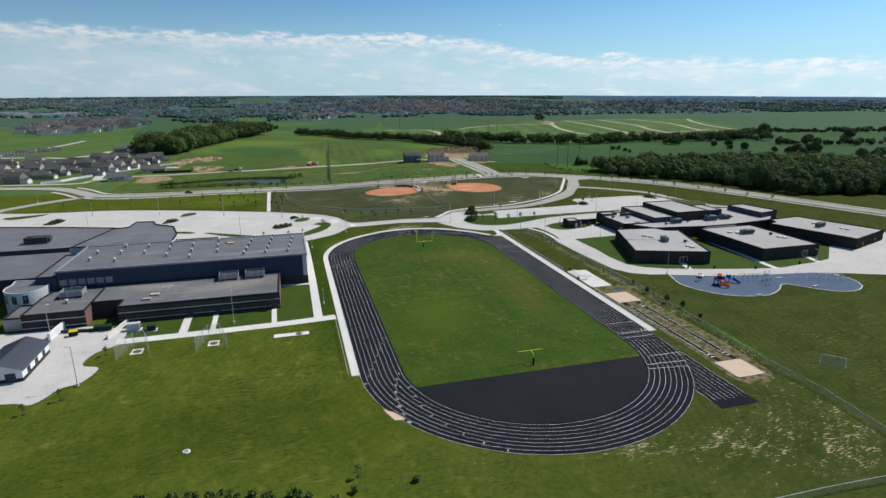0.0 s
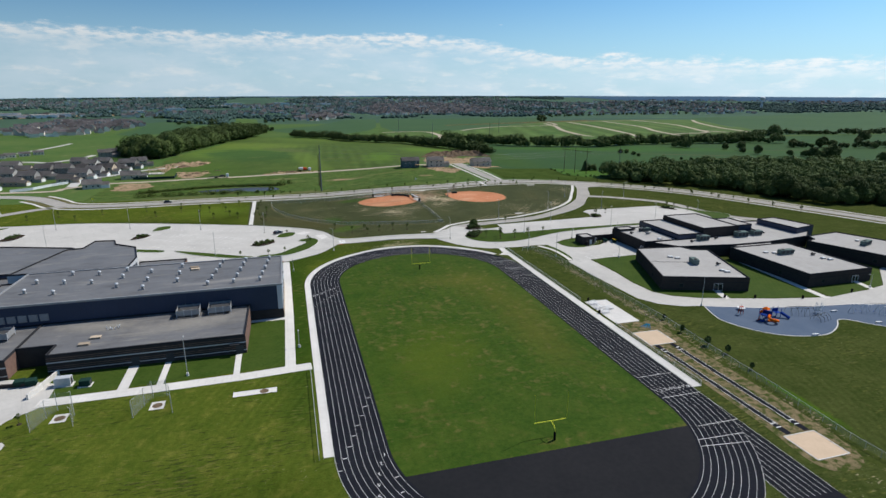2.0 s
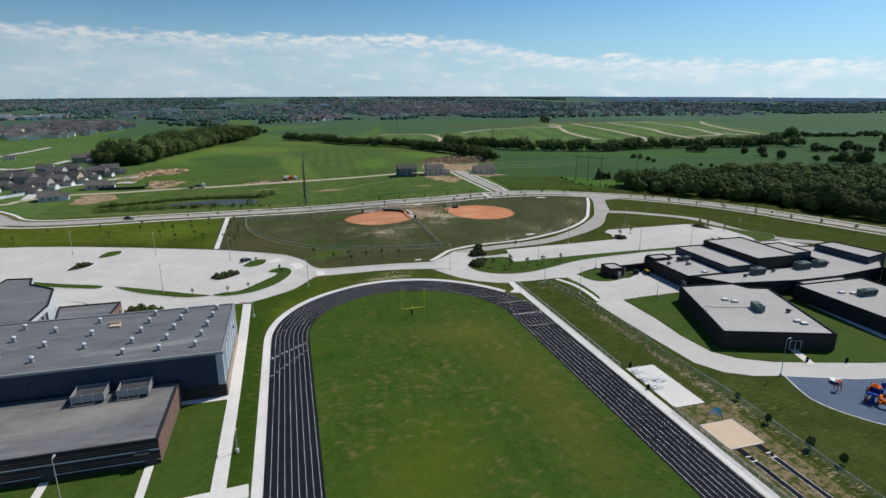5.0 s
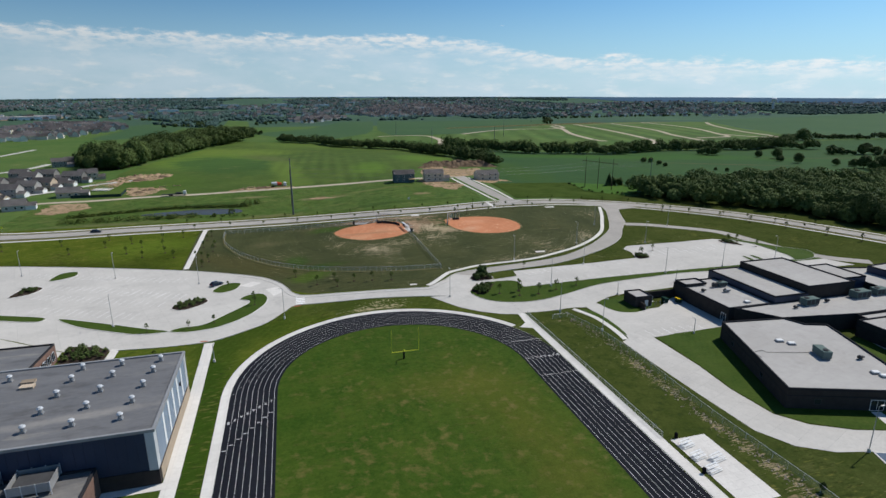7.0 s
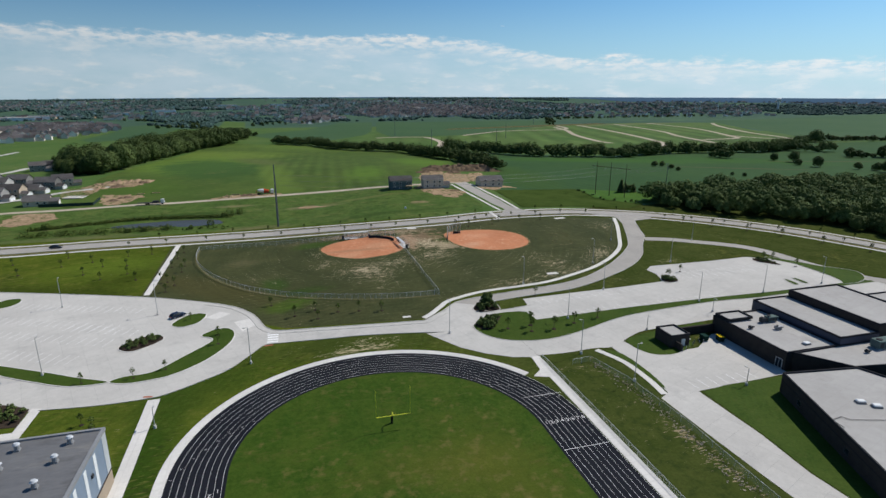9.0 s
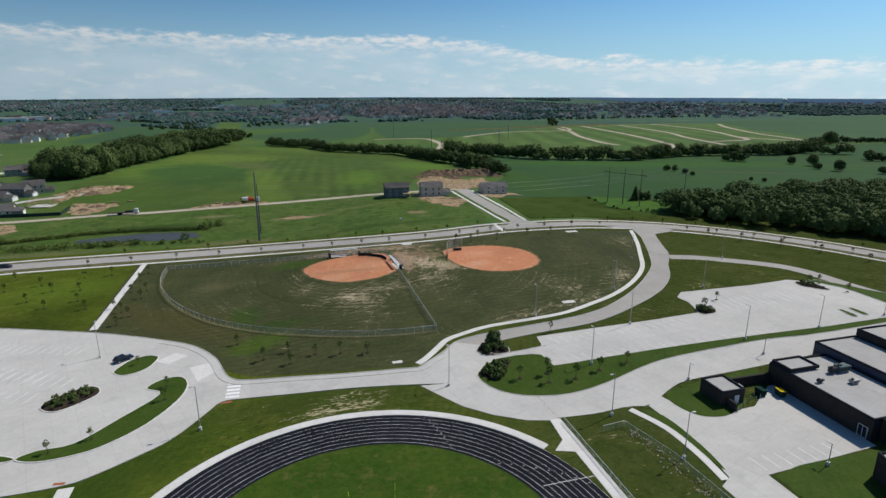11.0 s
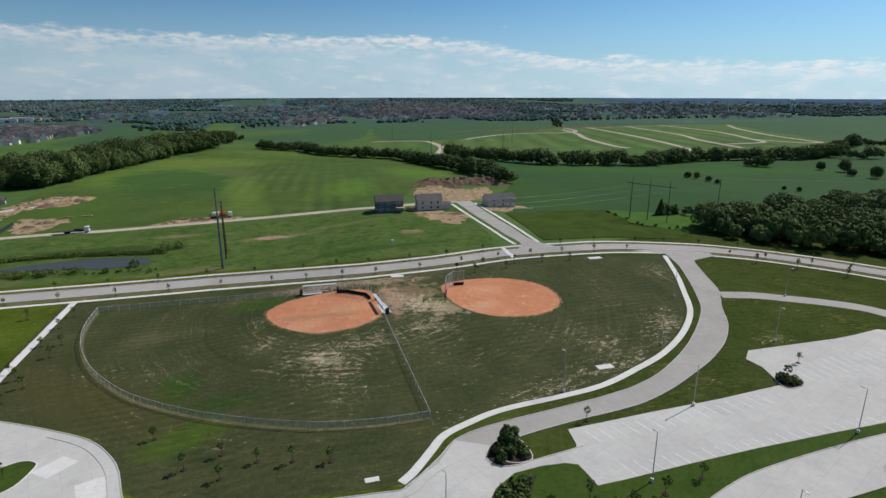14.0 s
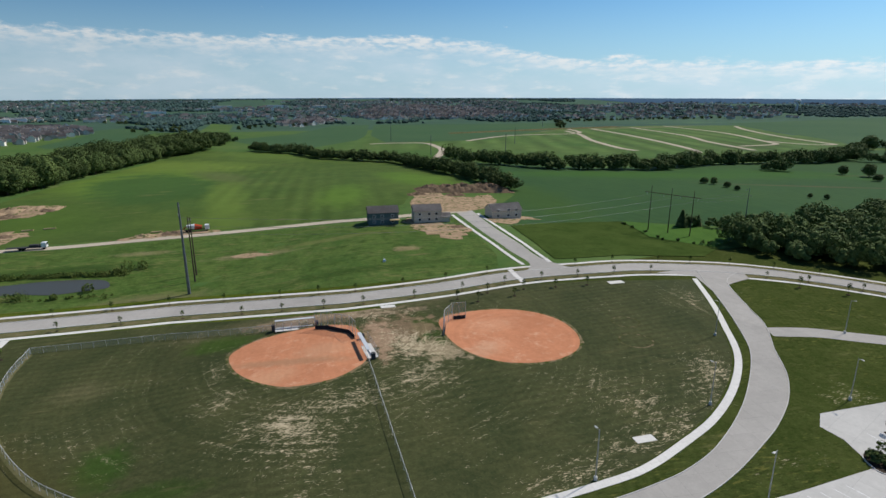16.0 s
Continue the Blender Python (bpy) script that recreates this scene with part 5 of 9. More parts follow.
def roof_vent(x, y, z, tall=1.1):
    v = thing("roof_vent", "white mushroom shaped roof vent", "roof vent", (x, y, z), group="gym roof vents")
    part("base", box(-0.42, -0.42, 0, 0.42, 0.42, 0.3), "metal_grey", v)
    part("drum", rod((0, 0, 0.3), (0, 0, tall), 0.42, 0.38, 12), "metal_grey", v)
    part("cap", rod((0, 0, tall), (0, 0, tall + 0.30), 0.56, 0.34, 14), "metal_light", v)
    return v


def roof_unit(x, y, z, lx, ly, h, mat, label, turn=0.0):
    u = thing("roof_unit", label, "roof unit", (x, y, z), turn, group="rooftop air units")
    part("casing", box(-lx / 2, -ly / 2, 0.25, lx / 2, ly / 2, h, bevel=0.05), mat, u)
    part("curb", box(-lx / 2 + 0.2, -ly / 2 + 0.2, 0, lx / 2 - 0.2, ly / 2 - 0.2, 0.25), "metal_grey", u)
    for k in range(3):
        xx = -lx / 2 + lx * (k + 0.5) / 3
        part("grille", box(xx - lx * 0.13, -ly / 2 - 0.03, 0.5, xx + lx * 0.13, -ly / 2 + 0.02, h - 0.3), "unit_dark", u)
    part("hood", box(lx / 2, -ly * 0.35, h * 0.45, lx / 2 + 0.7, ly * 0.35, h * 0.85, bevel=0.06), mat, u)
    part("fan", rod((-lx * 0.25, 0, h), (-lx * 0.25, 0, h + 0.22), min(lx, ly) * 0.28, None, 14), "unit_dark", u)
    return u


def skylight(x, y, z, turn=0.0):
    s = thing("skylight", "white domed roof skylight", "skylight", (x, y, z), turn, group="roof skylights")
    part("curb", box(-0.95, -0.65, 0, 0.95, 0.65, 0.25), "metal_grey", s)
    bm = box(-0.9, -0.6, 0.25, 0.9, 0.6, 0.6, bevel=0.15)
    part("dome", bm, "metal_white", s)


def hatch(x, y, z, turn=0.0):
    s = thing("roof_hatch", "tan low roof hatch", "roof hatch", (x, y, z), turn, group="roof hatches")
    part("curb", box(-1.2, -0.7, 0, 1.2, 0.7, 0.35), "siding_tan", s)
    part("lid", box(-1.25, -0.75, 0.35, 1.25, 0.75, 0.45), "siding_tan", s)


# the large school: gym, front annex and the wings behind
school = thing("large_school", "large flat-roofed school with blue metal gym and dark brick annex", "school building")
part("wall", box(-128, 78, 0, -50.6, 109, 10.6), "metal_blue", school, "blue grey ribbed metal gym wall")
part("corner_panel", box(-51.9, 77.85, 3, -50.45, 79.6, 10.6), "metal_light", school, "pale metal corner panel")
part("base_course", box(-128, 77.8, 0, -50.4, 109.2, 3.0), "brick_dark", school)
part("parapet", strip([(-128.2, 77.8), (-50.2, 77.8), (-50.2, 109.2), (-128.2, 109.2), (-128.2, 77.8)], [(-127.7, 78.3), (-50.7, 78.3), (-50.7, 108.7), (-127.7, 108.7), (-127.7, 78.3)], 11.05, 0.55), "metal_grey", school)
part("roof", box(-127.7, 78.3, 10.5, -50.7, 108.7, 10.75), "roof_grey", school)
for k in range(48):
    x = -127 + 1.6 * k
    part("panel_rib", box(x, 77.96, 3, x + 0.06, 78.02, 10.55), "metal_blue", school)
part("east_panel", box(-50.62, 79.6, 3, -50.42, 108.8, 10.55), "metal_sky", school, "blue grey metal panels on the gym's end")
part("corner_panel", box(-50.7, 107.2, 3, -50.36, 109.15, 10.6), "metal_light", school, "pale metal corner panel")
for k, y in enumerate((84.5, 89.0, 93.5, 98.0, 102.5)):
    part("light_strip", box(-50.43, y, 3.4, -50.36, y + 1.1, 9.8), "metal_white", school, "tall white translucent light strip")
part("vent_box", box(-50.45, 100.6, 7.0, -50.15, 101.2, 7.6), "unit_dark", school)
part("tan_base", box(-50.6, 79, 0, -50.3, 109, 2.6), "siding_tan", school, "tan brick base along the end wall")
for k in range(6):
    x = -127.4 + 2.6 * k
    wall_window(school, (x, 77.98), (x + 2.1, 77.98), 6.0, 8.0, frame_mat="metal_grey", bars=0)
    part("light_panel", box(x + 0.12, 77.86, 6.12, x + 1.98, 77.9, 7.88), "metal_grey", school, "pale translucent wall panel")
storey(school, [(-105.7, 55.5), (-60.0, 55.5), (-60.0, 77.9), (-114.2, 77.9), (-114.2, 61.5), (-105.7, 61.5)], 0, 5.3, "brick_dark", "roof_grey")
storey(school, [(-130.2, 55.5), (-114.2, 55.5), (-114.2, 77.9), (-128.6, 77.9), (-130.2, 70)], 0, 5.1, "brick_dark", "roof_grey")
storey(school, [(-135.3, 57), (-130.2, 57), (-130.2, 68), (-135.3, 68)], 0, 4.0, "metal_grey", "roof_grey")
for x0, x1, y in ((-105.7, -60.0, 55.5), (-130.2, -114.2, 55.5)):
    part("stone_band", box(x0 - 0.03, y - 0.06, 3.0, x1 + 0.03, y, 3.25), "metal_light", school, "thin pale stone band")
    part("stone_band", box(x0 - 0.03, y - 0.06, 0.9, x1 + 0.03, y, 1.05), "metal_light", school, "thin pale stone band")
for x in (-87.4, -79.4, -62.6):
    part("door", box(x, 55.42, 0, x + 1.9, 55.5, 2.3), "unit_dark", school, "dark double door")
for z in (1.5, 2.0, 3.7, 4.2):
    part("brick_course", box(-105.7, 55.47, z, -60.0, 55.5, z + 0.12), "brick_red", school, "brown brick course")
part("red_brick_end", box(-60.0, 55.6, 0, -59.92, 77.8, 4.8), "brick_red", school, "red brown brick end wall")
part("red_brick_end", box(-114.2, 55.6, 0, -114.12, 61.4, 4.6), "brick_red", school, "red brown brick end wall")
part("canopy", box(-64, 54.2, 2.9, -61.6, 55.5, 3.1), "trim_dark", school)
# curved entrance bay
bay = [(-136 + 5.8 * math.cos(a), 76.5 + 6.6 * math.sin(a)) for a in [math.radians(-205 + 230 * k / 24) for k in range(25)]]
storey(school, bay + [(-129, 82), (-142, 84)], 0, 7.2, "metal_light", "roof_grey", "metal_light", 0.3)
for k in (7, 10, 13):
    a, b = math.radians(-205 + 230 * k / 24), math.radians(-205 + 230 * (k + 1.6) / 24)
    wall_window(school, (-136 + 5.9 * math.cos(a), 76.5 + 6.7 * math.sin(a)), (-136 + 5.9 * math.cos(b), 76.5 + 6.7 * math.sin(b)), 3.6, 6.4)
storey(school, [(-190, 84), (-134, 84), (-134, 118), (-190, 118)], 0, 7.6, "brick_dark", "roof_grey")
storey(school, [(-134, 78), (-128.3, 78), (-128.3, 105), (-134, 105)], 0, 9.4, "metal_blue", "roof_grey")
storey(school, [(-240, 118.2), (-134.2, 118.2), (-128, 150), (-152, 158), (-240, 182)], 0, 8.8, "metal_blue", "roof_grey")
storey(school, [(-134, 109.3), (-99.6, 109.3), (-99.6, 122), (-103.2, 136.4), (-111.5, 143), (-113.4, 149.2), (-120.8, 150.2), (-121.8, 139.8), (-127, 138.6)], 0, 11, "metal_light", "roof_grey")
for k in range(4):
    wall_window(school, (-99.5, 110.5 + 2.6 * k), (-99.5, 112.4 + 2.6 * k), 5.8, 9.6, bars=0)
storey(school, [(-99.5, 109.3), (-76.6, 109.3), (-76.6, 118), (-86.6, 121.5), (-86.2, 136.6), (-97.8, 136.6), (-103, 136.6), (-99.5, 122)], 0, 5.0, "brick_red", "roof_grey")
for k in range(5):
    wall_window(school, (-86.1, 122.6 + 2.7 * k), (-86.1, 124.4 + 2.7 * k), 1.2, 3.4)
VENT_X = [(-121.6, 98), (-121.5, 89), (-114.0, 104.5), (-113.5, 95.5), (-113.2, 86), (-106.0, 102.5), (-105.6, 93.5), (-98.5, 104.4), (-98.0, 97.0), (-97.5, 88), (-90.6, 100.5), (-90, 92.0), (-89.6, 84.0), (-82.0, 104.2), (-81.6, 96.2), (-81.0, 88.6)]
for x, y in VENT_X:
    roof_vent(x, y, 10.75)
for x in (-70.6, -63.2, -55.6):
    for y in (83.2, 89.0, 95.0, 101.0, 106.0):
        roof_vent(x + 0.1 * (y - 95), y, 10.75)
hatch(-78.2, 102.6, 10.75)
hatch(-77.6, 100.4, 10.75)


def screened_unit(x, y, z):
    u = thing("screened_roof_unit", "grey rooftop air handler inside an open metal screen", "roof unit", (x, y, z), 2, group="screened air handlers")
    part("casing", box(-2.6, -1.7, 0.3, 2.6, 1.7, 1.7, bevel=0.06), "unit_dark", u)
    for a, b in (((-3, -2.3), (3, -2.3)), ((3, -2.3), (3, 2.3)), ((3, 2.3), (-3, 2.3)), ((-3, 2.3), (-3, -2.3))):
        d = Vector((b[0] - a[0], b[1] - a[1], 0))
        n = Vector((d.y, -d.x, 0)).normalized() * 0.05
        corners = [(a[0] - n.x, a[1] - n.y), (b[0] - n.x, b[1] - n.y), (b[0] + n.x, b[1] + n.y), (a[0] + n.x, a[1] + n.y)]
        part("screen", prism(corners, 0.6, 2.2), "metal_grey", u)
    for sx in (-3, -1, 1, 3):
        for sy in (-2.4, 2.4):
            part("post", rod((sx, sy, 0), (sx, sy, 2.35), 0.07, None, 6), "metal_light", u)
    part("shadow_duct", box(-4.2, -2.2, 0, -3.1, -1.2, 0.6), "unit_dark", u)


screened_unit(-76.4, 75.0, 4.95)
screened_unit(-68.0, 75.2, 4.95)
screened_unit(-121.5, 70.5, 4.75)
roof_vent(-121.4, 64.2, 4.75, 0.9)
hatch(-97.2, 64.2, 4.95)
hatch(-98.8, 60.4, 4.95)
for k in range(9):
    x, y = -95.2 + random.uniform(-2.4, 2.4), 69.5 + random.uniform(-1.3, 1.3)
    p = thing("roof_pipe", "thin white plastic vent pipe on the roof", "vent pipe", (x, y, 4.95), group="roof vent pipes")
    part("pipe", rod((0, 0, 0), (0, 0, 0.7), 0.09, None, 8), "metal_white", p)
    part("collar", rod((0, 0, 0), (0, 0, 0.15), 0.18, 0.12, 8), "metal_grey", p)
roof_unit(-152, 131, 8.45, 8, 4.4, 2.6, "unit_dark", "long dark grey rooftop air unit")
roof_unit(-158, 100, 7.25, 6, 3.4, 2.4, "metal_light", "grey rooftop air unit on the school roof")

# the metal shed in the service yard
shed = thing("field_shed", "white storage shed with a dark standing seam roof", "shed")
SX0, SX1, SY0, SY1 = -127.5, -118.0, 23.4, 39.2
part("wall", box(SX0, SY0, 0, SX1, SY1, 3.0), "metal_white", shed)
part("base_course", box(SX0 - 0.03, SY0 - 0.03, 0, SX1 + 0.03, SY1 + 0.03, 0.9), "brick_dark", shed)
xm = (SX0 + SX1) / 2
bm = bmesh.new()
for sx, ex in ((SX0 - 0.5, -1), (SX1 + 0.5, 1)):
    v = [bm.verts.new(p) for p in ((sx, SY0 - 0.5, 2.9), (sx, SY1 + 0.5, 2.9), (xm, SY1 + 0.5, 5.0), (xm, SY0 - 0.5, 5.0))]
    bm.faces.new(v)
bmesh.ops.solidify(bm, geom=bm.faces[:], thickness=0.12)
roof = part("roof", bm, "metal_roof", shed)
for k in range(27):
    y = SY0 - 0.4 + 0.62 * k
    for sx in (SX0 - 0.5, SX1 + 0.5):
        part("seam", rod((sx, y, 2.95), (xm, y, 5.05), 0.035, None, 4), "metal_roof", roof)
gab = bmesh.new()
for y in (SY0, SY1):
    vs = [gab.verts.new(p) for p in ((SX0, y, 3.0), (SX1, y, 3.0), (xm, y, 4.85))]
    gab.faces.new(vs)
part("gable", gab, "metal_white", shed)
for k in range(3):
    y = 26.0 + 4.4 * k
    part("roller_door", box(SX1, y, 0, SX1 + 0.06, y + 1.6, 2.3), "unit_dark", shed, "dark roller door")
part("roller_door", box(SX1 - 3.6, SY0 - 0.06, 0, SX1 - 1.4, SY0, 2.3), "unit_dark", shed, "dark roller door")
tagged(part("yard_wall", prism([(-121.2, 47.2), (-120.6, 47.2), (-119.6, 56), (-120.2, 56)], 0, 2.2), "metal_white"), "low white screen wall in the service yard", "wall", kind="structure")
ramp_wall = tagged(part("dock_wall", prism([(-106.0, 43.8), (-105.6, 43.8), (-103.2, 55.2), (-103.6, 55.2)], 0, 1.3), "concrete_new"), "concrete wing wall of the loading ramp", "wall", kind="structure")
tagged(part("dock_wall_low", prism([(-119.6, 51.6), (-108.2, 50.4), (-108.2, 50.9), (-119.6, 52.1)], 0, 0.9), "brick_dark"), "low dark brick dock wall", "wall", kind="structure")


def dumpster(x, y, turn, body, lid, label):
    d = thing("dumpster", label, "waste container", (x, y, 0.05), turn, group="waste containers")
    bm = bmesh.new()
    lo = [bm.verts.new(p) for p in ((-1.0, -0.6, 0.15), (1.0, -0.6, 0.15), (1.0, 0.6, 0.15), (-1.0, 0.6, 0.15))]
    hi = [bm.verts.new(p) for p in ((-1.1, -0.85, 1.35), (1.1, -0.85, 1.35), (1.1, 0.75, 1.55), (-1.1, 0.75, 1.55))]
    bm.faces.new(lo[::-1])
    bm.faces.new(hi)
    for k in range(4):
        bm.faces.new((lo[k], lo[(k + 1) % 4], hi[(k + 1) % 4], hi[k]))
    part("bin", bm, body, d)
    for sx in (-0.55, 0.55):
        l = box(sx - 0.52, -0.88, 0, sx + 0.52, 0.78, 0.07, bevel=0.02)
        l.transform(Matrix.Translation((0, 0, 1.48)) @ Matrix.Rotation(0.12, 4, "X"))
        part("lid", l, lid, d)
    for sx in (-1.15, 1.15):
        part("pocket", box(sx - 0.08, -0.5, 0.7, sx + 0.08, 0.5, 0.9), body, d)
    for sx in (-0.8, 0.8):
        for sy in (-0.45, 0.45):
            part("wheel", rod((sx - 0.04, sy, 0.1), (sx + 0.04, sy, 0.1), 0.1, None, 8), "tyre", d)


dumpster(-115.6, 49.2, 8, "dumpster_green", "yellow", "dark green dumpster with a yellow lid")
dumpster(-107.6, 51.0, 8, "dumpster_green", "dumpster_green", "dark green closed dumpster by the school")
dumpster(-110.0, 51.2, 8, "dumpster_green", "dumpster_green", "dark green closed dumpster by the school")


def cabinet(x, y, lx, ly, h, mat, label):
    c = thing("utility_cabinet", label, "utility cabinet", (x, y, 0), group="ground cabinets")
    part("pad", box(-lx / 2 - 0.3, -ly / 2 - 0.3, 0, lx / 2 + 0.3, ly / 2 + 0.3, 0.15), "concrete_new", c)
    part("casing", box(-lx / 2, -ly / 2, 0.15, lx / 2, ly / 2, h, bevel=0.06), mat, c)
    part("door", box(-lx * 0.3, -ly / 2 - 0.03, 0.3, lx * 0.3, -ly / 2, h - 0.2), mat, c)
    part("vent_panel", box(lx / 2, -ly * 0.3, 0.4, lx / 2 + 0.03, ly * 0.3, h - 0.3), "unit_dark", c)


cabinet(-100.3, 49.0, 3.4, 1.8, 2.2, "metal_light", "grey standby generator housing on a concrete pad")
cabinet(-95.4, 47.6, 2.2, 1.8, 1.6, "dumpster_green", "dark green transformer cabinet on a pad")

# the small school: three wings, a hall and a service wing
small = thing("small_school", "flat-roofed dark brick school with three splayed wings", "school building")
SCALE_MIRROR = 143.0
wing_a = [(77.0, 68.2), (105.0, 58.6), (117.2, 93.4), (111.4, 95.4), (109.4, 100.4), (90.2, 102.8)]
wing_c = [(2 * SCALE_MIRROR - x, y) for x, y in wing_a][::-1]
wing_b = rect(128.6, 56.3, 157.4, 93.6)
storey(small, wing_a, 0, 5.0, "brick_dark", "roof_light")
storey(small, wing_b, 0, 5.0, "brick_dark", "roof_light")
storey(small, wing_c, 0, 5.0, "brick_dark", "roof_light")
storey(small, [(101.6, 110.6), (109.3, 100.6), (134, 97.2), (152, 97.2), (176.7, 100.6), (189, 111), (186, 130), (164, 136), (163, 111), (116, 111)], 0, 4.9, "brick_dark", "roof_light")
storey(small, rect(133, 93.6, 153, 97.3), 0, 4.6, "brick_dark", "roof_light")
storey(small, rect(99.8, 110.8, 116.4, 136.2), 0, 5.0, "brick_dark", "roof_light")
storey(small, rect(100.2, 130.6, 108.4, 136.0), 5.0, 5.7, "brick_dark", "roof_light", parapet=0.5)
storey(small, rect(116.6, 110.8, 129.6, 139.4), 0, 7.0, "metal_blue", "roof_light")
storey(small, rect(129.6, 111.2, 148.4, 139.2), 0, 9.0, "brick_dark", "roof_light")
storey(small, rect(148.4, 119.0, 163.5, 134.0), 0, 7.0, "metal_blue", "roof_light")
storey(small, [(176.5, 106), (189.4, 109.2), (185.6, 128.4), (175.0, 127.6)], 0, 7.2, "metal_blue", "roof_light")
ang = math.atan2(58.6 - 68.2, 105 - 77)


def along(a, b, s):
    return (a[0] + (b[0] - a[0]) * s, a[1] + (b[1] - a[1]) * s)


for wing in (wing_a, wing_b, wing_c):
    pts = wing if wing is not wing_c else [wing_c[k] for k in range(len(wing_c))]
    ccw = pts if sum(a[0] * b[1] - b[0] * a[1] for a, b in zip(pts, pts[1:] + pts[:1])) > 0 else pts[::-1]
    for a, b in zip(ccw, ccw[1:] + ccw[:1]):
        L = math.dist(a, b)
        if L < 20:
            continue
        for s in (0.2, 0.66):
            wall_window(small, along(a, b, s), along(a, b, s + 1.5 / L), 1.2, 2.5, frame_mat="unit_dark", bars=0)
        part("stone_band", prism([along(a, b, 0.0), along(a, b, 1.0), tuple(Vector(along(a, b, 1.0)) + Vector((b[1] - a[1], a[0] - b[0])).normalized() * 0.05), tuple(Vector(a) + Vector((b[1] - a[1], a[0] - b[0])).normalized() * 0.05)], 3.1, 3.3), "trim_dark", small)
wall_window(small, along(wing_a[0], wing_a[1], 0.60), along(wing_a[0], wing_a[1], 0.70), 0.1, 2.7, frame_mat="metal_white")
wall_window(small, (148.6, 56.3), (151.4, 56.3), 0.1, 2.7, frame_mat="metal_white")
wall_window(small, (99.75, 113.6), (99.75, 111.6), 0.1, 2.6, frame_mat="metal_white")
wall_window(small, (139, 93.5), (147, 93.5), 0.3, 3.4, frame_mat="trim_dark", bars=4)
roof_unit(98.6, 79.0, 4.65, 4.4, 2.2, 2.0, "unit_green", "grey green rooftop air unit with a hood", 72)
roof_unit(142.6, 80.0, 4.65, 6.0, 2.2, 2.0, "unit_green", "grey green rooftop air unit with a hood", -2)
roof_unit(187.0, 82.0, 4.65, 6.0, 2.2, 2.0, "unit_green", "grey green rooftop air unit with a hood", 18)
roof_unit(126.5, 107.6, 4.55, 5.0, 2.6, 2.2, "unit_green", "grey green rooftop air unit with a hood", 0)
roof_unit(147.6, 108.4, 4.55, 5.6, 3.0, 2.4, "unit_green", "grey green rooftop air unit with a hood", 0)
roof_unit(156.4, 109.0, 4.55, 4.6, 2.8, 2.2, "unit_green", "grey green rooftop air unit with a hood", 0)
roof_unit(112.6, 128.6, 4.65, 3.0, 1.8, 1.6, "unit_green", "small rooftop air unit with pipes", 0)
roof_unit(109.6, 128.4, 4.65, 1.4, 1.2, 1.5, "unit_dark", "small dark rooftop condenser", 0)
roof_unit(109.9, 123.4, 4.65, 1.6, 1.2, 1.0, "metal_grey", "small grey rooftop condenser", 0)
roof_unit(102.8, 125.6, 4.65, 0.9, 0.9, 0.9, "unit_dark", "small dark rooftop fan", 0)
roof_unit(105.8, 75.0, 4.65, 0.9, 0.9, 0.9, "unit_dark", "small dark rooftop fan", 0)
roof_unit(151.6, 75.8, 4.65, 1.0, 1.0, 0.9, "unit_dark", "small dark rooftop fan", 0)
roof_unit(119.6, 106.0, 4.55, 0.9, 0.9, 0.8, "unit_dark", "small dark rooftop fan", 0)
roof_unit(133.6, 107.8, 4.55, 0.9, 0.9, 0.9, "unit_dark", "small dark rooftop fan", 0)
for x, y, a in ((95.4, 88.4, -19), (97.0, 86.2, -19), (102.4, 68.6, -19), (102.8, 66.8, -19), (109.2, 113.8, 0), (136.6, 83.6, 0), (139.4, 82.0, 0), (151.4, 71.0, 0), (152.6, 69.0, 0), (190, 88, 19), (193, 76, 19), (194, 74, 19)):
    skylight(x, y, 4.65, a)
# bin enclosure and yard
enc = thing("bin_enclosure", "small dark brick flat-roofed yard building", "outbuilding")
storey(enc, rect(80.6, 129.4, 86.6, 136.2), 0, 3.6, "brick_dark", "roof_light")
part("door", box(84.0, 129.32, 0, 85.2, 129.42, 2.2), "metal_white", enc)
tagged(part("yard_wall_brick", prism([(86.6, 135.4), (99.8, 135.4), (99.8, 136.0), (86.6, 136.0)], 0, 2.4), "brick_dark"), "low dark brick wall round the yard", "wall", kind="structure")
dumpster(93.0, 131.2, 90, "dumpster_green", "dumpster_green", "dark green closed dumpster in the yard")
dumpster(97.0, 129.6, 80, "dumpster_green", "yellow", "dark dumpster with a yellow lid in the yard")
cabinet(88.6, 133.4, 1.8, 1.4, 1.9, "metal_grey", "grey gas and meter cabinet by the wall")
# a thin pipe run on the wing roof
pr = thing("roof_pipe_run", "thin dark gas pipe laid across a roof", "pipe", (0, 0, 4.68))
for a, b in (((83.4, 82.0), (83.6, 84.8)), ((83.6, 84.8), (86.4, 85.2)), ((86.4, 85.2), (87.2, 83.8)), ((87.2, 83.8), (97.0, 81.0))):
    part("pipe", rod((*a, 0.12), (*b, 0.12), 0.06, None, 6), "unit_dark", pr)
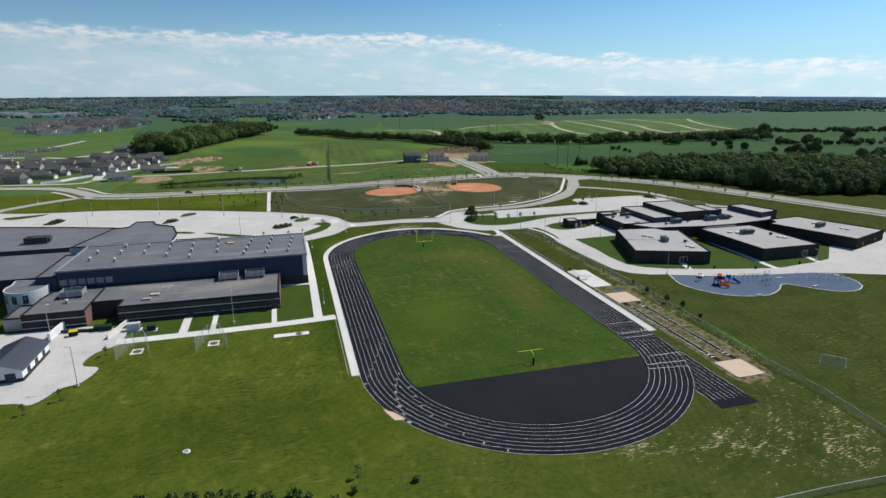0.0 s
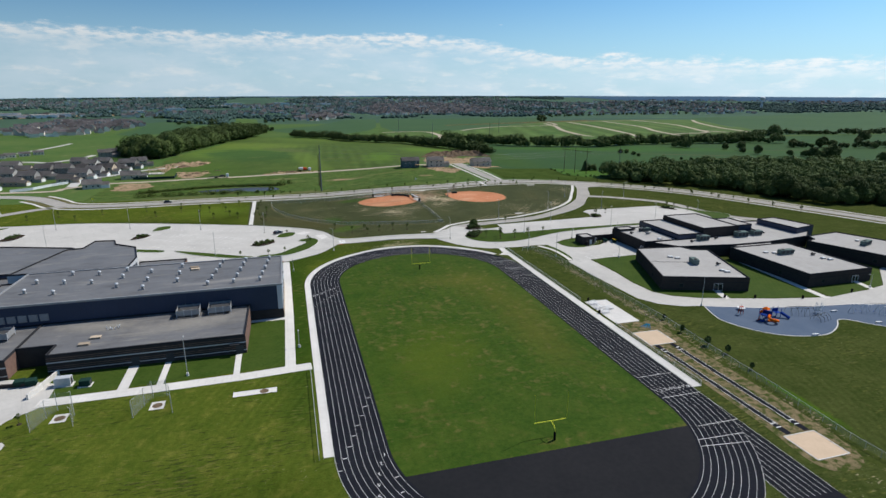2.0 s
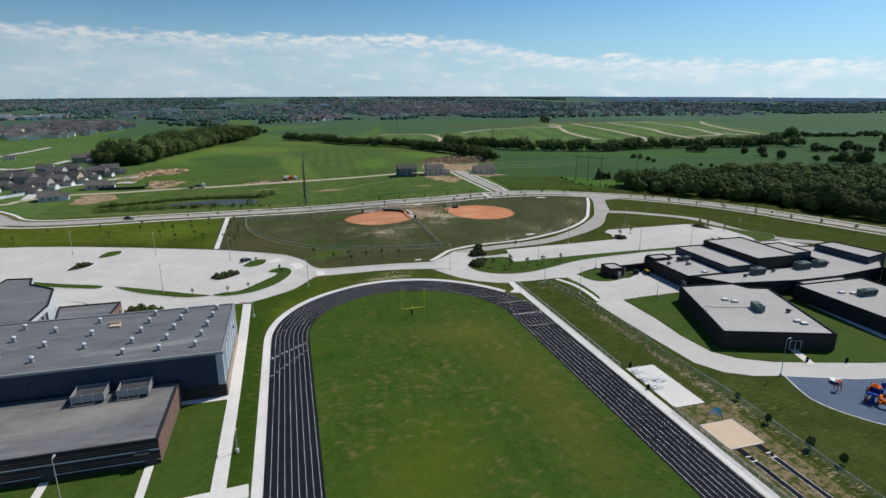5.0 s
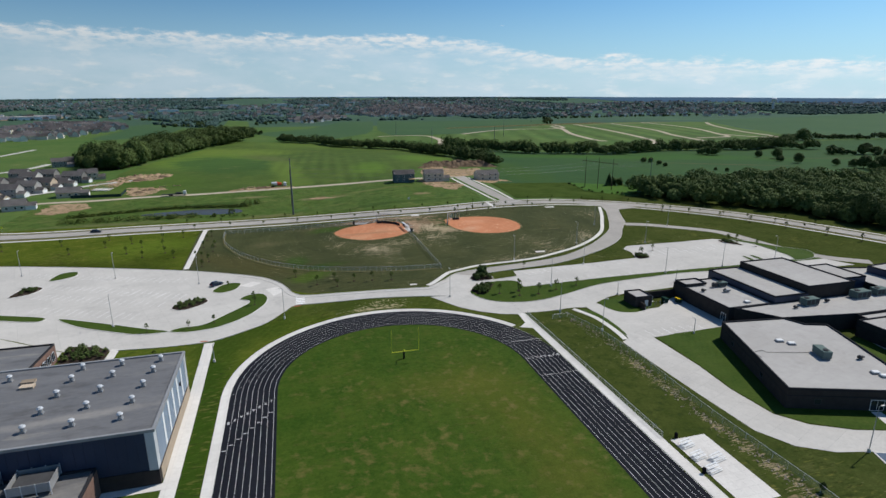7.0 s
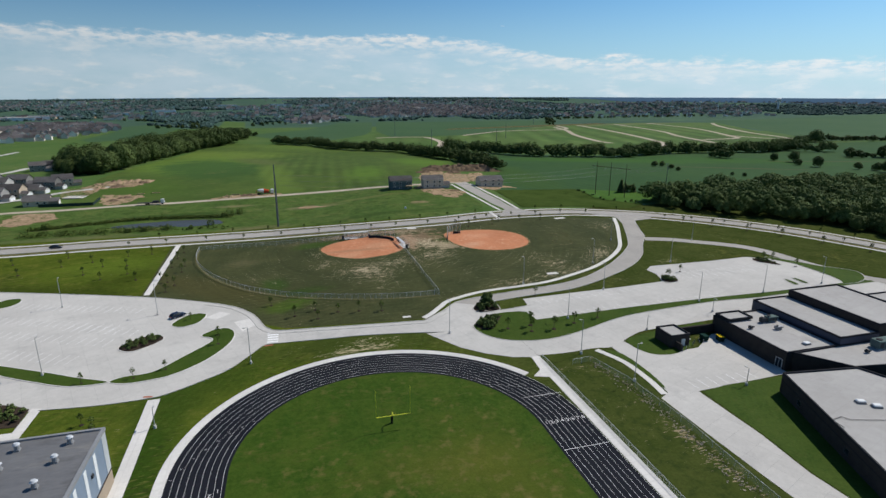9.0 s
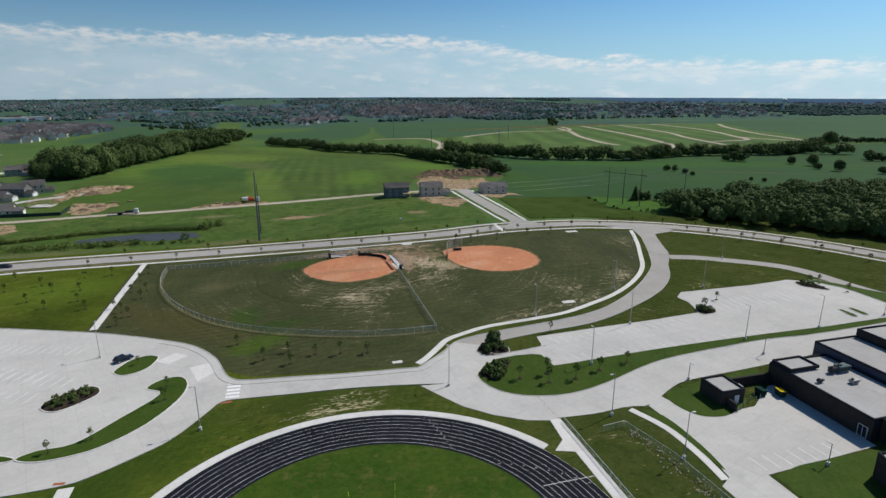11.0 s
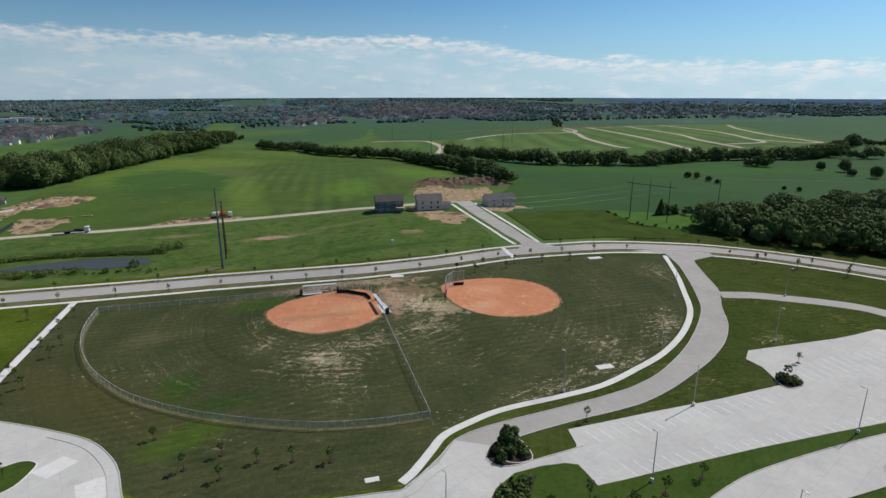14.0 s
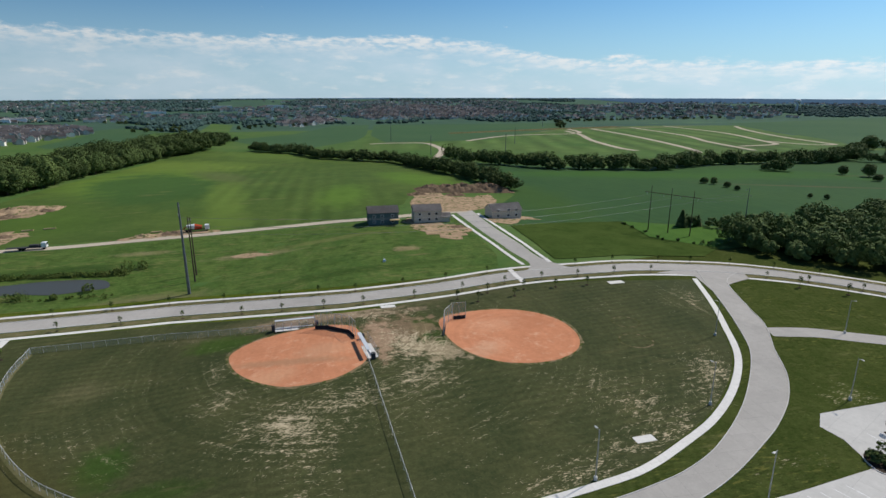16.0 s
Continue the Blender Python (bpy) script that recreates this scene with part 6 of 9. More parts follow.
# ---- fields and far land ----
area("meadow_strip", [(-175, 305), (-60, 305), (0, 307), (60, 312), (92, 316), (96.5, 330), (97, 396), (60, 392), (12, 385), (-25, 380), (-57, 377.5), (-86, 375), (-110, 375), (-150, 371), (-172, 368)], 0.05, "rough_grass", "rough green verge between road and gravel track", "grass", 6)
area("field_hill", [(-150, 383), (-60, 386), (12, 395), (46, 402), (74, 425), (84, 452), (108, 476), (132, 472), (138, 520), (138, 684), (119, 693), (16, 790), (14, 812), (-80, 915), (-122, 790), (-155, 612), (-162, 500), (-150, 420)], 0.10, "crop_hill", "rolling green crop field with mown bands", "field", 14)
area("field_right", [(150, 440), (148, 520), (150, 680), (228, 640), (288, 578), (410, 580), (560, 595), (705, 664), (1100, 640), (1000, 300), (560, 260), (440, 272), (402, 316), (366, 350), (340, 359), (308, 340), (274, 334), (244, 328), (232, 342), (212, 350), (181, 364), (119, 372), (124, 405)], 0.10, "crop", "dark green even crop field", "field", 25)
area("field_corner", [(119, 320), (150, 316), (182, 303), (198, 312), (176, 333), (180, 363), (119, 370)], 0.26, "corner_grass", "dark green field corner beside the boulevard", "field", 6)
area("field_glade", [(180.3, 363.7), (176.8, 334), (196, 313), (209.0, 318.5), (222.9, 336.3), (212, 349), (200, 352)], 0.32, "glade", "bright green glade at the wood's edge", "grass", 14)
area("field_mid", [(-100, 880), (14, 815), (20, 800), (118, 700), (128, 925), (113, 1008), (141, 1113), (60, 1160), (-60, 1060)], 0.12, "meadow", "pale green meadow behind the hill", "field", 60)
area("field_far_left", [(16, 850), (113, 1008), (141, 1113), (200, 1507), (110, 1480), (20, 1192), (-90, 1060)], 0.25, "crop_hazed", "even green crop field far off", "field", 60)
area("field_far_mid", [(150, 1113), (210, 1500), (700, 1470), (590, 1230), (400, 1060), (280, 960), (150, 950)], 0.25, "crop_hazed", "even green crop field far off", "field", 60)
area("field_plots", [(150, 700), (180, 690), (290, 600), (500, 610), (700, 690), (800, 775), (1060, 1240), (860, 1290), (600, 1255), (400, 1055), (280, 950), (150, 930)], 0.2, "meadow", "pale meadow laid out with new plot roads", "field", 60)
area("field_far_right", [(760, 690), (1150, 660), (1900, 900), (2100, 1500), (1100, 1330), (1040, 1200), (830, 790)], 0.25, "crop_hazed", "broad even green crop field far off", "field", 80)
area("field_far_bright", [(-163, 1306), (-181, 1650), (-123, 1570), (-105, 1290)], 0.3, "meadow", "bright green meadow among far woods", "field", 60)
area("field_far_west", [(-330, 1000), (-300, 960), (-230, 1020), (-240, 1328), (-330, 1562), (-371, 1410), (-335, 1200)], 0.25, "crop_hazed", "green field beside the housing estate", "field", 60)
area("field_west", [(-345, 560), (-250, 545), (-235, 620), (-270, 780), (-345, 830), (-460, 760)], 0.2, "meadow", "green building land with bare patches", "field", 40)
def ragged(poly, amount, seed, steps=6):
    """A closed outline broken up into bays and tongues."""
    out = []
    ln = curve(poly, steps, True)
    for k, p in enumerate(ln):
        a, b = ln[k - 1], ln[(k + 1) % len(ln)]
        t = Vector((b[0] - a[0], b[1] - a[1])).normalized()
        d = amount * noise.noise((p[0] * 0.22, p[1] * 0.22, seed)) + amount * 0.5 * noise.noise((p[0] * 0.6, p[1] * 0.6, seed + 9))
        out.append((p[0] - t.y * d, p[1] + t.x * d))
    return out


for k, pts in enumerate((([(-158, 459), (-144, 484), (-120, 472), (-124, 446), (-143, 443), (-146, 426)], [(-134, 402), (-134, 416), (-122, 413), (-110, 406), (-117, 386), (-127, 386)], [(-69, 384.5), (-54, 391), (-38, 393), (-22, 388), (-52, 385), (-67, 383)], [(-167, 345), (-165, 369), (-148, 365), (-142, 354), (-153, 341)]) + ([(84, 449), (95, 466), (110, 440), (123, 440), (135, 443), (124, 409), (101, 404), (76, 407)], [(69, 395), (86, 383), (97, 368), (86, 354), (74, 368)], [(114, 386), (138, 382), (141, 378), (117, 374)], [(-16, 346), (-10, 349), (2, 348), (0, 345), (-10, 344)]))):
    area("bare_dirt", ragged(pts, 5 if k < 7 else 2, k), 0.16, "dirt", "bare tan building site soil", "soil", 10)
area("dirt_far", [(-815, 1728), (-660, 1844), (-498, 1981), (-560, 2060), (-860, 1900)], 0.6, "dirt", "long bare brown strip of graded land", "soil", 80)
area("dirt_far", [(300, 1120), (600, 1210), (760, 1250), (740, 1290), (560, 1240), (300, 1150)], 0.5, "bare", "bare dry strip beside the plots", "soil", 60)
PLOT_ROADS = [
    [(122, 927), (160, 935), (203, 922), (206, 860), (198, 799), (167, 712)],
    [(278, 948), (330, 1000), (391, 1048), (450, 1060), (520, 1064), (560, 1110), (588, 1220)],
    [(552, 1151), (520, 1030), (474, 913), (440, 780), (439, 736)],
    [(642, 1208), (607, 1036), (569, 888), (512, 717), (465, 670)],
    [(754, 1230), (691, 971), (632, 839), (588, 700)],
    [(862, 1256), (818, 1027), (725, 828), (690, 770), (616, 757)],
    [(725, 828), (735, 754), (770, 745), (784, 775), (829, 894), (930, 1080), (1019, 1210)],
]
for ln in PLOT_ROADS:
    tagged(part("road_plot", band(curve(ln, 8), 9.0, 0.5), "gravel_road"), "pale new plot road across a meadow", "road", kind="structure")
for ln, wd in (([(-346, 573), (-300, 560), (-273, 545), (-258, 580), (-255, 620)], 7), ([(-349, 667), (-340, 740), (-337, 809)], 6), ([(-310, 470), (-260, 440), (-225, 425), (-205, 400), (-198, 366)], 7), ([(-205, 400), (-180, 420), (-166, 436), (-140, 450)], 6)):
    tagged(part("road_estate", band(curve(ln, 8), wd, 0.3), "concrete"), "pale concrete estate road", "road", kind="structure")

# pond with reeds
pond_line = curve([(-108, 327), (-98, 330.5), (-88, 332), (-77, 333), (-64, 332), (-56, 329), (-53.5, 322), (-60, 320.5), (-70, 319), (-80, 321.5), (-92, 322.5), (-104, 323.5)], 4, True)
tagged(part("pond_water", sheet(pond_line, 0.14, 12), "water"), "dark still pond water behind the boulevard", "water", kind="structure")


def clump_cloud(points, size, mat, name, parent, leaf=0.5, seed=1):
    """Many small leaf triangles round the given centres (x, y, z, r)."""
    rng = np.random.default_rng(seed)
    vs = []
    for x, y, z, r, n in points:
        d = rng.normal(size=(n, 3))
        d /= np.linalg.norm(d, axis=1)[:, None]
        c = d * (r * rng.uniform(0.55, 1.0, n) ** 0.5)[:, None] + (x, y, z)
        a, b = rng.normal(size=(n, 3)), rng.normal(size=(n, 3))
        s = leaf * rng.uniform(0.6, 1.3, n)[:, None]
        a = a / np.linalg.norm(a, axis=1)[:, None] * s
        b = b / np.linalg.norm(b, axis=1)[:, None] * s
        vs.append(np.stack([c - a * 0.5 - b * 0.3, c + a * 0.5 - b * 0.3, c + b * 0.7], 1))
    v = np.concatenate(vs).reshape(-1, 3)
    me = bpy.data.meshes.new(name)
    me.from_pydata(v.tolist(), [], np.arange(len(v)).reshape(-1, 3).tolist())
    me.materials.append(MAT[mat])
    return part(name, me, mat, parent)


rng = np.random.default_rng(5)
pts = []
for k in range(900):
    x = rng.uniform(-146, -50)
    n_bank, s_bank = 333 + 2.5 * math.sin(x * 0.05) - 1 + (0 if x > -104 else (x + 104) * 0.12), 315.5
    if rng.random() < 0.66:
        y, tall = n_bank + 2.5 + abs(rng.normal()) * 1.8, 1.0
    else:
        y, tall = s_bank + (2.5 if x < -76 else 0) - abs(rng.normal()) * 2.0, 1.9 if x < -76 else 0.7
        if x > -78 and rng.random() < 0.75:
            continue
    pts.append((x, y, height(x, y) + 0.45 * tall, rng.uniform(0.6, 1.2) * tall, 26))
for x, y, r in ((-59, 319.5, 1.9), (-51, 338, 2.6), (-54, 335, 1.6), (-46, 340, 2.0), (-138, 329, 2.2), (-90, 315, 1.4), (-68, 314.5, 1.2), (-97, 314.5, 1.3)):
    pts.append((x, y, height(x, y) + r * 0.7, r, 320))
reeds = clump_cloud(pts, 1, "reed", "pond_reeds", None, 0.5, 3)
tagged(reeds, "tall green reeds and bushes round the pond", "reeds", kind="stuff")

# spoil heap behind the houses
bm = bmesh.new()
bmesh.ops.create_grid(bm, x_segments=48, y_segments=20, size=1)
for v in bm.verts:
    x, y = 122 + v.co.x * 32, 461 + v.co.y * 10 - v.co.x * 5
    f = max(0.0, 1 - v.co.x ** 4) * max(0.0, 1 - v.co.y ** 2)
    v.co = Vector((x, y, height(x, y) + 0.05 + f * (4.0 + 3.0 * noise.noise((x * 0.25, y * 0.25, 0)) + 0.9 * noise.noise((x * 0.8, y * 0.8, 3)))))
tagged(part("spoil_heap", bm, "mound"), "long dark heap of dug soil", "soil heap")
bm = bmesh.new()
bmesh.ops.create_grid(bm, x_segments=30, y_segments=12, size=1)
for v in bm.verts:
    x, y = -133 + v.co.x * 17, 466 + v.co.y * 8 + v.co.x * 3
    f = max(0.0, 1 - v.co.x ** 4) * max(0.0, 1 - v.co.y ** 2)
    v.co = Vector((x, y, height(x, y) + 0.05 + f * (1.7 + 1.8 * noise.noise((x * 0.25, y * 0.25, 7)))))
tagged(part("spoil_heap", bm, "dirt"), "low heap of orange brown soil", "soil heap")


# ---- trees ----
def lobed_crown(rng, tall, radius, lobes, leaves, leaf, low):
    """Leaf triangles over the rounded lobes of a broad crown, (leaves, 3, 3)."""
    vs = []
    mid, half = tall * (low + 1) / 2, tall * (1 - low) / 2
    for k in range(lobes):
        u = 1 - (k + 0.5) / lobes * 1.75
        a = k * 2.39996 + rng.uniform(-0.4, 0.4)
        w = math.sqrt(max(0.0, 1 - u * u))
        f, r = rng.uniform(0.52, 0.68), radius * rng.uniform(0.34, 0.52)
        n = leaves // lobes
        d = rng.normal(size=(n, 3))
        d /= np.linalg.norm(d, axis=1)[:, None]
        c = d * (r * rng.uniform(0.6, 1.0, n) ** 0.4)[:, None] * (1, 1, 0.8) + (radius * f * w * math.cos(a), radius * f * w * math.sin(a), mid + half * f * u)
        n1 = d + rng.normal(size=(n, 3)) * 0.22 + (0, 0, 0.2)
        n1 /= np.linalg.norm(n1, axis=1)[:, None]
        t = np.cross(n1, rng.normal(size=(n, 3)))
        t /= np.linalg.norm(t, axis=1)[:, None]
        b = np.cross(n1, t)
        s = leaf * rng.uniform(0.6, 1.35, n)[:, None]
        vs.append(np.stack([c - t * s * 0.55 - b * s * 0.35, c + t * s * 0.55 - b * s * 0.35, c + b * s * 0.7], 1))
    return np.concatenate(vs)


def leaf_mesh(name, tris, mat):
    v = tris.reshape(-1, 3)
    me = bpy.data.meshes.new(name)
    me.from_pydata(v.tolist(), [], np.arange(len(v)).reshape(-1, 3).tolist())
    me.materials.append(MAT[mat])
    return me


def crown_mesh(name, seed, tall, radius, lobes, leaves, leaf, mat="leaf", low=0.25):
    return leaf_mesh(name, lobed_crown(np.random.default_rng(seed), tall, radius, lobes, leaves, leaf, low), mat)


def trunk_mesh(tall, r, seed):
    rng = random.Random(seed)
    bm = rod((0, 0, -0.2), (0, 0, tall * 0.5), r, r * 0.6, 7)
    for k in range(4):
        a = k * 1.6 + rng.random()
        z = tall * (0.28 + 0.07 * k)
        rod((0, 0, z), (math.cos(a) * tall * 0.2, math.sin(a) * tall * 0.2, z + tall * 0.22), r * 0.45, r * 0.15, 5, bm)
    return mesh_of("trunk", bm, "bark")


TREES = []
for k, (tall, rad, lobes, leaves, leaf) in enumerate([(12, 6.2, 22, 4800, 0.55), (10, 5.8, 18, 4400, 0.52), (14, 6.6, 26, 5400, 0.56), (9, 5.6, 17, 4200, 0.52), (11, 5.4, 19, 4400, 0.52)]):
    TREES.append((trunk_mesh(tall, 0.28, k), crown_mesh("crown", 10 + k, tall, rad, lobes, leaves, leaf, low=-0.06), tall))
SHRUB_TREE = (trunk_mesh(4.5, 0.12, 9), crown_mesh("crown", 31, 4.6, 2.4, 10, 500, 0.7, low=0.12), 4.6)
YOUNG = [(trunk_mesh(3.6, 0.06, 20 + k), crown_mesh("crown", 40 + k, 3.8, 0.85, 7, 130, 0.26, "leaf_young", 0.35), 3.8) for k in range(3)]


def conifer_crown(seed, tall, radius, leaves, leaf):
    """A pointed crown: sprays of needles that hang outward on a cone."""
    rng = np.random.default_rng(seed)
    u = rng.uniform(0, 1, leaves) ** 0.7
    z = tall * (1 - u * 0.93)
    r = radius * u * rng.uniform(0.72, 1.08, leaves)
    a = rng.uniform(0, 2 * math.pi, leaves)
    c = np.stack([r * np.cos(a), r * np.sin(a), z], 1)
    out = np.stack([np.cos(a), np.sin(a), np.full(leaves, -0.35)], 1)
    side = np.stack([-np.sin(a), np.cos(a), rng.uniform(-0.3, 0.3, leaves)], 1)
    s = leaf * rng.uniform(0.6, 1.3, leaves)[:, None]
    return leaf_mesh("crown", np.stack([c - side * s * 0.5, c + side * s * 0.5, c + out * s], 1), "leaf")


CONIFER = (trunk_mesh(9, 0.16, 60), conifer_crown(61, 9.0, 2.6, 1500, 0.8), 9.0)


def plant(kind, x, y, s, label, category="tree", group="", turn=None):
    t = thing("tree", label, category, (x, y, height(x, y)), (x * 37 + y * 17) % 360 if turn is None else turn, group)
    t.scale = (s, s, s * (0.9 + ((x * 7.3 + y * 3.1) % 1.0) * 0.25))
    part("trunk", kind[0], "bark", t)
    part("crown", kind[1], "leaf", t)
    return t


def scatter(poly, gap, seed, cap=None):
    rng = random.Random(seed)
    xs, ys = [p[0] for p in poly], [p[1] for p in poly]
    out, y = [], min(ys)
    while y < max(ys):
        x = min(xs) + rng.uniform(0, gap)
        while x < max(xs):
            px, py = x + rng.uniform(-0.35, 0.35) * gap, y + rng.uniform(-0.35, 0.35) * gap
            if inside(px, py, poly):
                out.append((px, py))
            x += gap
        y += gap * 0.87
    return out


def wood_stuff(name, spots, size, leaf, seed, label, mat="leaf", leaves=420, lobes=9):
    """A wood too dense to count: lobed crowns of leaves joined in one mesh."""
    rng = np.random.default_rng(seed)
    vs = []
    for x, y in spots:
        h = size * (0.62 + 0.75 * rng.random() ** 1.6)
        vs.append(lobed_crown(rng, h, h * rng.uniform(0.46, 0.6), lobes, leaves, leaf, 0.03) + (x, y, height(x, y)))
    return tagged(new(name, leaf_mesh(name, np.concatenate(vs), mat)), label, "woodland", kind="stuff")


# right-hand wood: its front edge tree by tree, the depth as one wood
wood_r = [(200, 307), (210, 294), (220, 279), (236, 264), (250, 247), (264, 228), (259, 212), (266, 195), (278, 174), (302, 162), (360, 158), (430, 180), (520, 250), (440, 268), (400, 312), (365, 346), (340, 355), (308, 336), (274, 330), (240, 322), (216, 326), (206, 318)]
front_r = [(x, y) for x, y in scatter(wood_r, 8.0, 4) if (x - 200) * 0.62 + (y - 310) * 0.78 < 34 or y > 325]
for k, (x, y) in enumerate(front_r[:130]):
    plant(TREES[k % 5], x, y, 0.62 + 0.6 * ((k * 0.37) % 1), "broad green tree at the edge of a dense wood", group="wood edge trees")
rest_r = [p for p in scatter(wood_r, 8.0, 4) if p not in set(front_r[:130])]
wood_stuff("woodland", rest_r, 12, 0.85, 21, "dense dark green wood of broad-leaved trees", leaves=1300, lobes=11)
# left-hand wood
wood_l = [(-202, 546), (-186, 530), (-171, 535), (-165, 570), (-160, 630), (-149, 692), (-131, 772), (-106, 838), (-86, 900), (-120, 945), (-170, 850), (-205, 720), (-226, 610)]
front_l = [(x, y) for x, y in scatter(wood_l, 10, 6) if x > -190 + (y - 500) * 0.20 - 12 or y < 570]
for k, (x, y) in enumerate(front_l[:60]):
    plant(TREES[k % 5], x, y, 1.1 + 0.7 * ((k * 0.41) % 1), "tall dense green tree at the field's edge", group="field edge trees")
rest_l = [p for p in scatter(wood_l, 10, 6) if p not in set(front_l[:60])]
wood_stuff("woodland", rest_l, 18.5, 1.1, 22, "dense dark green wood beside the crop field", leaves=1300, lobes=12)


def hedge_spots(line, gap, wide, seed):
    rng = random.Random(seed)
    out = []
    for a, b in zip(line, line[1:]):
        n = max(1, int(math.dist(a, b) / gap))
        for k in range(n):
            s = (k + rng.random()) / n
            out.append((a[0] + (b[0] - a[0]) * s + rng.uniform(-wide, wide), a[1] + (b[1] - a[1]) * s + rng.uniform(-wide, wide)))
    return out


hedges = hedge_spots([(-36, 862), (19, 804), (45, 742), (87, 712), (116, 684)], 4.5, 7, 1) + hedge_spots([(119, 664), (132, 598), (146, 520), (155, 456)], 4.0, 5, 2)
hedges += hedge_spots([(-36, 862), (19, 804), (45, 742), (87, 712), (116, 684), (119, 664), (132, 598), (146, 520), (155, 456)], 3.0, 4, 41)
wood_stuff("thicket", hedge_spots([(205, 347), (213, 347), (221, 343), (226, 338)], 2.4, 2.4, 61) + hedge_spots([(228, 346), (244, 344), (262, 342)], 3.0, 3, 64), 5.5, 0.55, 63, "low dark thicket at the wood's edge", leaves=420)
wood_stuff("field_scrub", hedge_spots([(179, 363), (177, 352), (179, 342), (180, 330), (199, 314)], 4.5, 1.0, 62), 1.9, 0.35, 65, "low green scrub along a field's edge", leaves=160, lobes=6)
wood_stuff("hedgerow", hedges, 10.5, 0.85, 25, "thick dark green hedgerow trees between the fields", leaves=650)
belt = hedge_spots([(192, 735), (190, 680), (196, 648), (224, 616)], 4.5, 12, 33) + hedge_spots([(224, 614), (246, 580), (288, 566), (342, 556), (372, 568)], 5.5, 9, 3) + hedge_spots([(372, 572), (408, 586), (440, 585), (484, 588)], 4.2, 10, 4) + hedge_spots([(500, 578), (520, 570), (556, 572), (600, 586), (640, 606)], 4.5, 8, 5) + hedge_spots([(436, 527), (452, 520)], 3, 5, 6) + hedge_spots([(600, 560), (632, 552)], 4, 5, 7)
belt += hedge_spots([(196, 648), (224, 616), (246, 580), (288, 566), (342, 556), (372, 570), (440, 585), (500, 580), (556, 572), (640, 606), (690, 650)], 3.6, 6, 43)
wood_stuff("hedgerow", belt, 12.5, 0.95, 26, "tall dark tree belt between the crop fields", leaves=800, lobes=11)
for k, (x, y, s) in enumerate(([(741, 671, 1.7), (480, 489, 0.75), (488, 472, 0.85), (318, 468, 0.6), (322, 462, 0.5), (321, 447, 0.45), (319, 435, 0.4), (602, 504, 0.9), (612, 500, 0.8), (630, 486, 1.3), (640, 480, 1.0), (470, 450, 0.7), (475, 433, 0.75), (505, 398, 0.9), (500, 384, 1.2), (512, 376, 1.3), (494, 370, 1.0), (502, 362, 1.1), (493, 336, 0.8)] + [(523, 325, 1.2), (532, 318, 1.0), (568, 341, 1.1), (758, 531, 1.3), (735, 520, 1.0), (495, 408, 0.7), (676, 452, 0.8), (442, 537, 0.6), (450, 534, 0.7), (458, 530, 0.6), (346, 400, 0.3), (352, 393, 0.3)])):
    plant(TREES[k % 5], x, y, s, "lone round green field tree", group="field trees")
for x, y, s in ((204.5, 347, 1.0), (209, 348, 0.62), (214, 346.5, 0.7)):
    plant(CONIFER, x, y, s, "dark pointed conifer beside the glade", group="conifers")
far_hedges = hedge_spots([(702, 668), (760, 690), (900, 660), (1150, 640)], 5, 7, 8) + hedge_spots([(585, 496), (636, 471), (730, 456), (900, 440)], 5, 6, 9)
far_hedges += hedge_spots([(-112, 951), (-100, 1000), (-60, 1040)], 12, 10, 10) + hedge_spots([(-200, 1517), (-247, 1532), (-330, 1625), (-438, 1723)], 16, 14, 11) + hedge_spots([(-180, 1100), (-160, 1200), (-225, 1400), (-264, 1290)], 16, 16, 12)
far_hedges += hedge_spots([(590, 1240), (700, 1480), (900, 1560), (1300, 1560)], 14, 14, 13) + hedge_spots([(-100, 1350), (-60, 1420), (40, 1480)], 16, 20, 14)
wood_stuff("hedgerow", far_hedges, 9, 1.8, 23, "dark hedgerow trees between far fields", leaves=150)


# the far country: woods, houses and clearings out to the horizon
def far_spots(n, lo, hi, seed, keep):
    rng = np.random.default_rng(seed)
    out = []
    while len(out) < n:
        r = math.sqrt(rng.uniform(lo * lo, hi * hi))
        a = rng.uniform(-0.52, 1.05)
        x, y = -30 + r * math.sin(a), r * math.cos(a)
        if keep(x, y):
            out.append((x, y))
    return out


def wooded(x, y):
    return noise.noise((x * 0.0022, y * 0.0011, 0)) + 0.5 * noise.noise((x * 0.007, y * 0.0035, 5)) > -0.02


def blob_stuff(name, spots, size, seed, label, mat):
    """Far tree crowns of a few faces each, joined."""
    rng = np.random.default_rng(seed)
    ico = bmesh.new()
    bmesh.ops.create_icosphere(ico, subdivisions=1, radius=1)
    base = np.array([v.co for v in ico.verts])
    tri = np.array([[v.index for v in f.verts] for f in ico.faces])
    ico.free()
    vs, fs = [], []
    for k, (x, y) in enumerate(spots):
        s = size * rng.uniform(0.6, 1.4)
        b = base * (s, s, s * 0.75) * rng.uniform(0.7, 1.25, (len(base), 1)) + (x, y, height(x, y) + s * 0.35)
        vs.append(b)
        fs.append(tri + k * len(base))
    me = bpy.data.meshes.new(name)
    me.from_pydata(np.concatenate(vs).tolist(), [], np.concatenate(fs).tolist())
    me.materials.append(MAT[mat])
    return tagged(new(name, me), label, "woodland", kind="stuff")


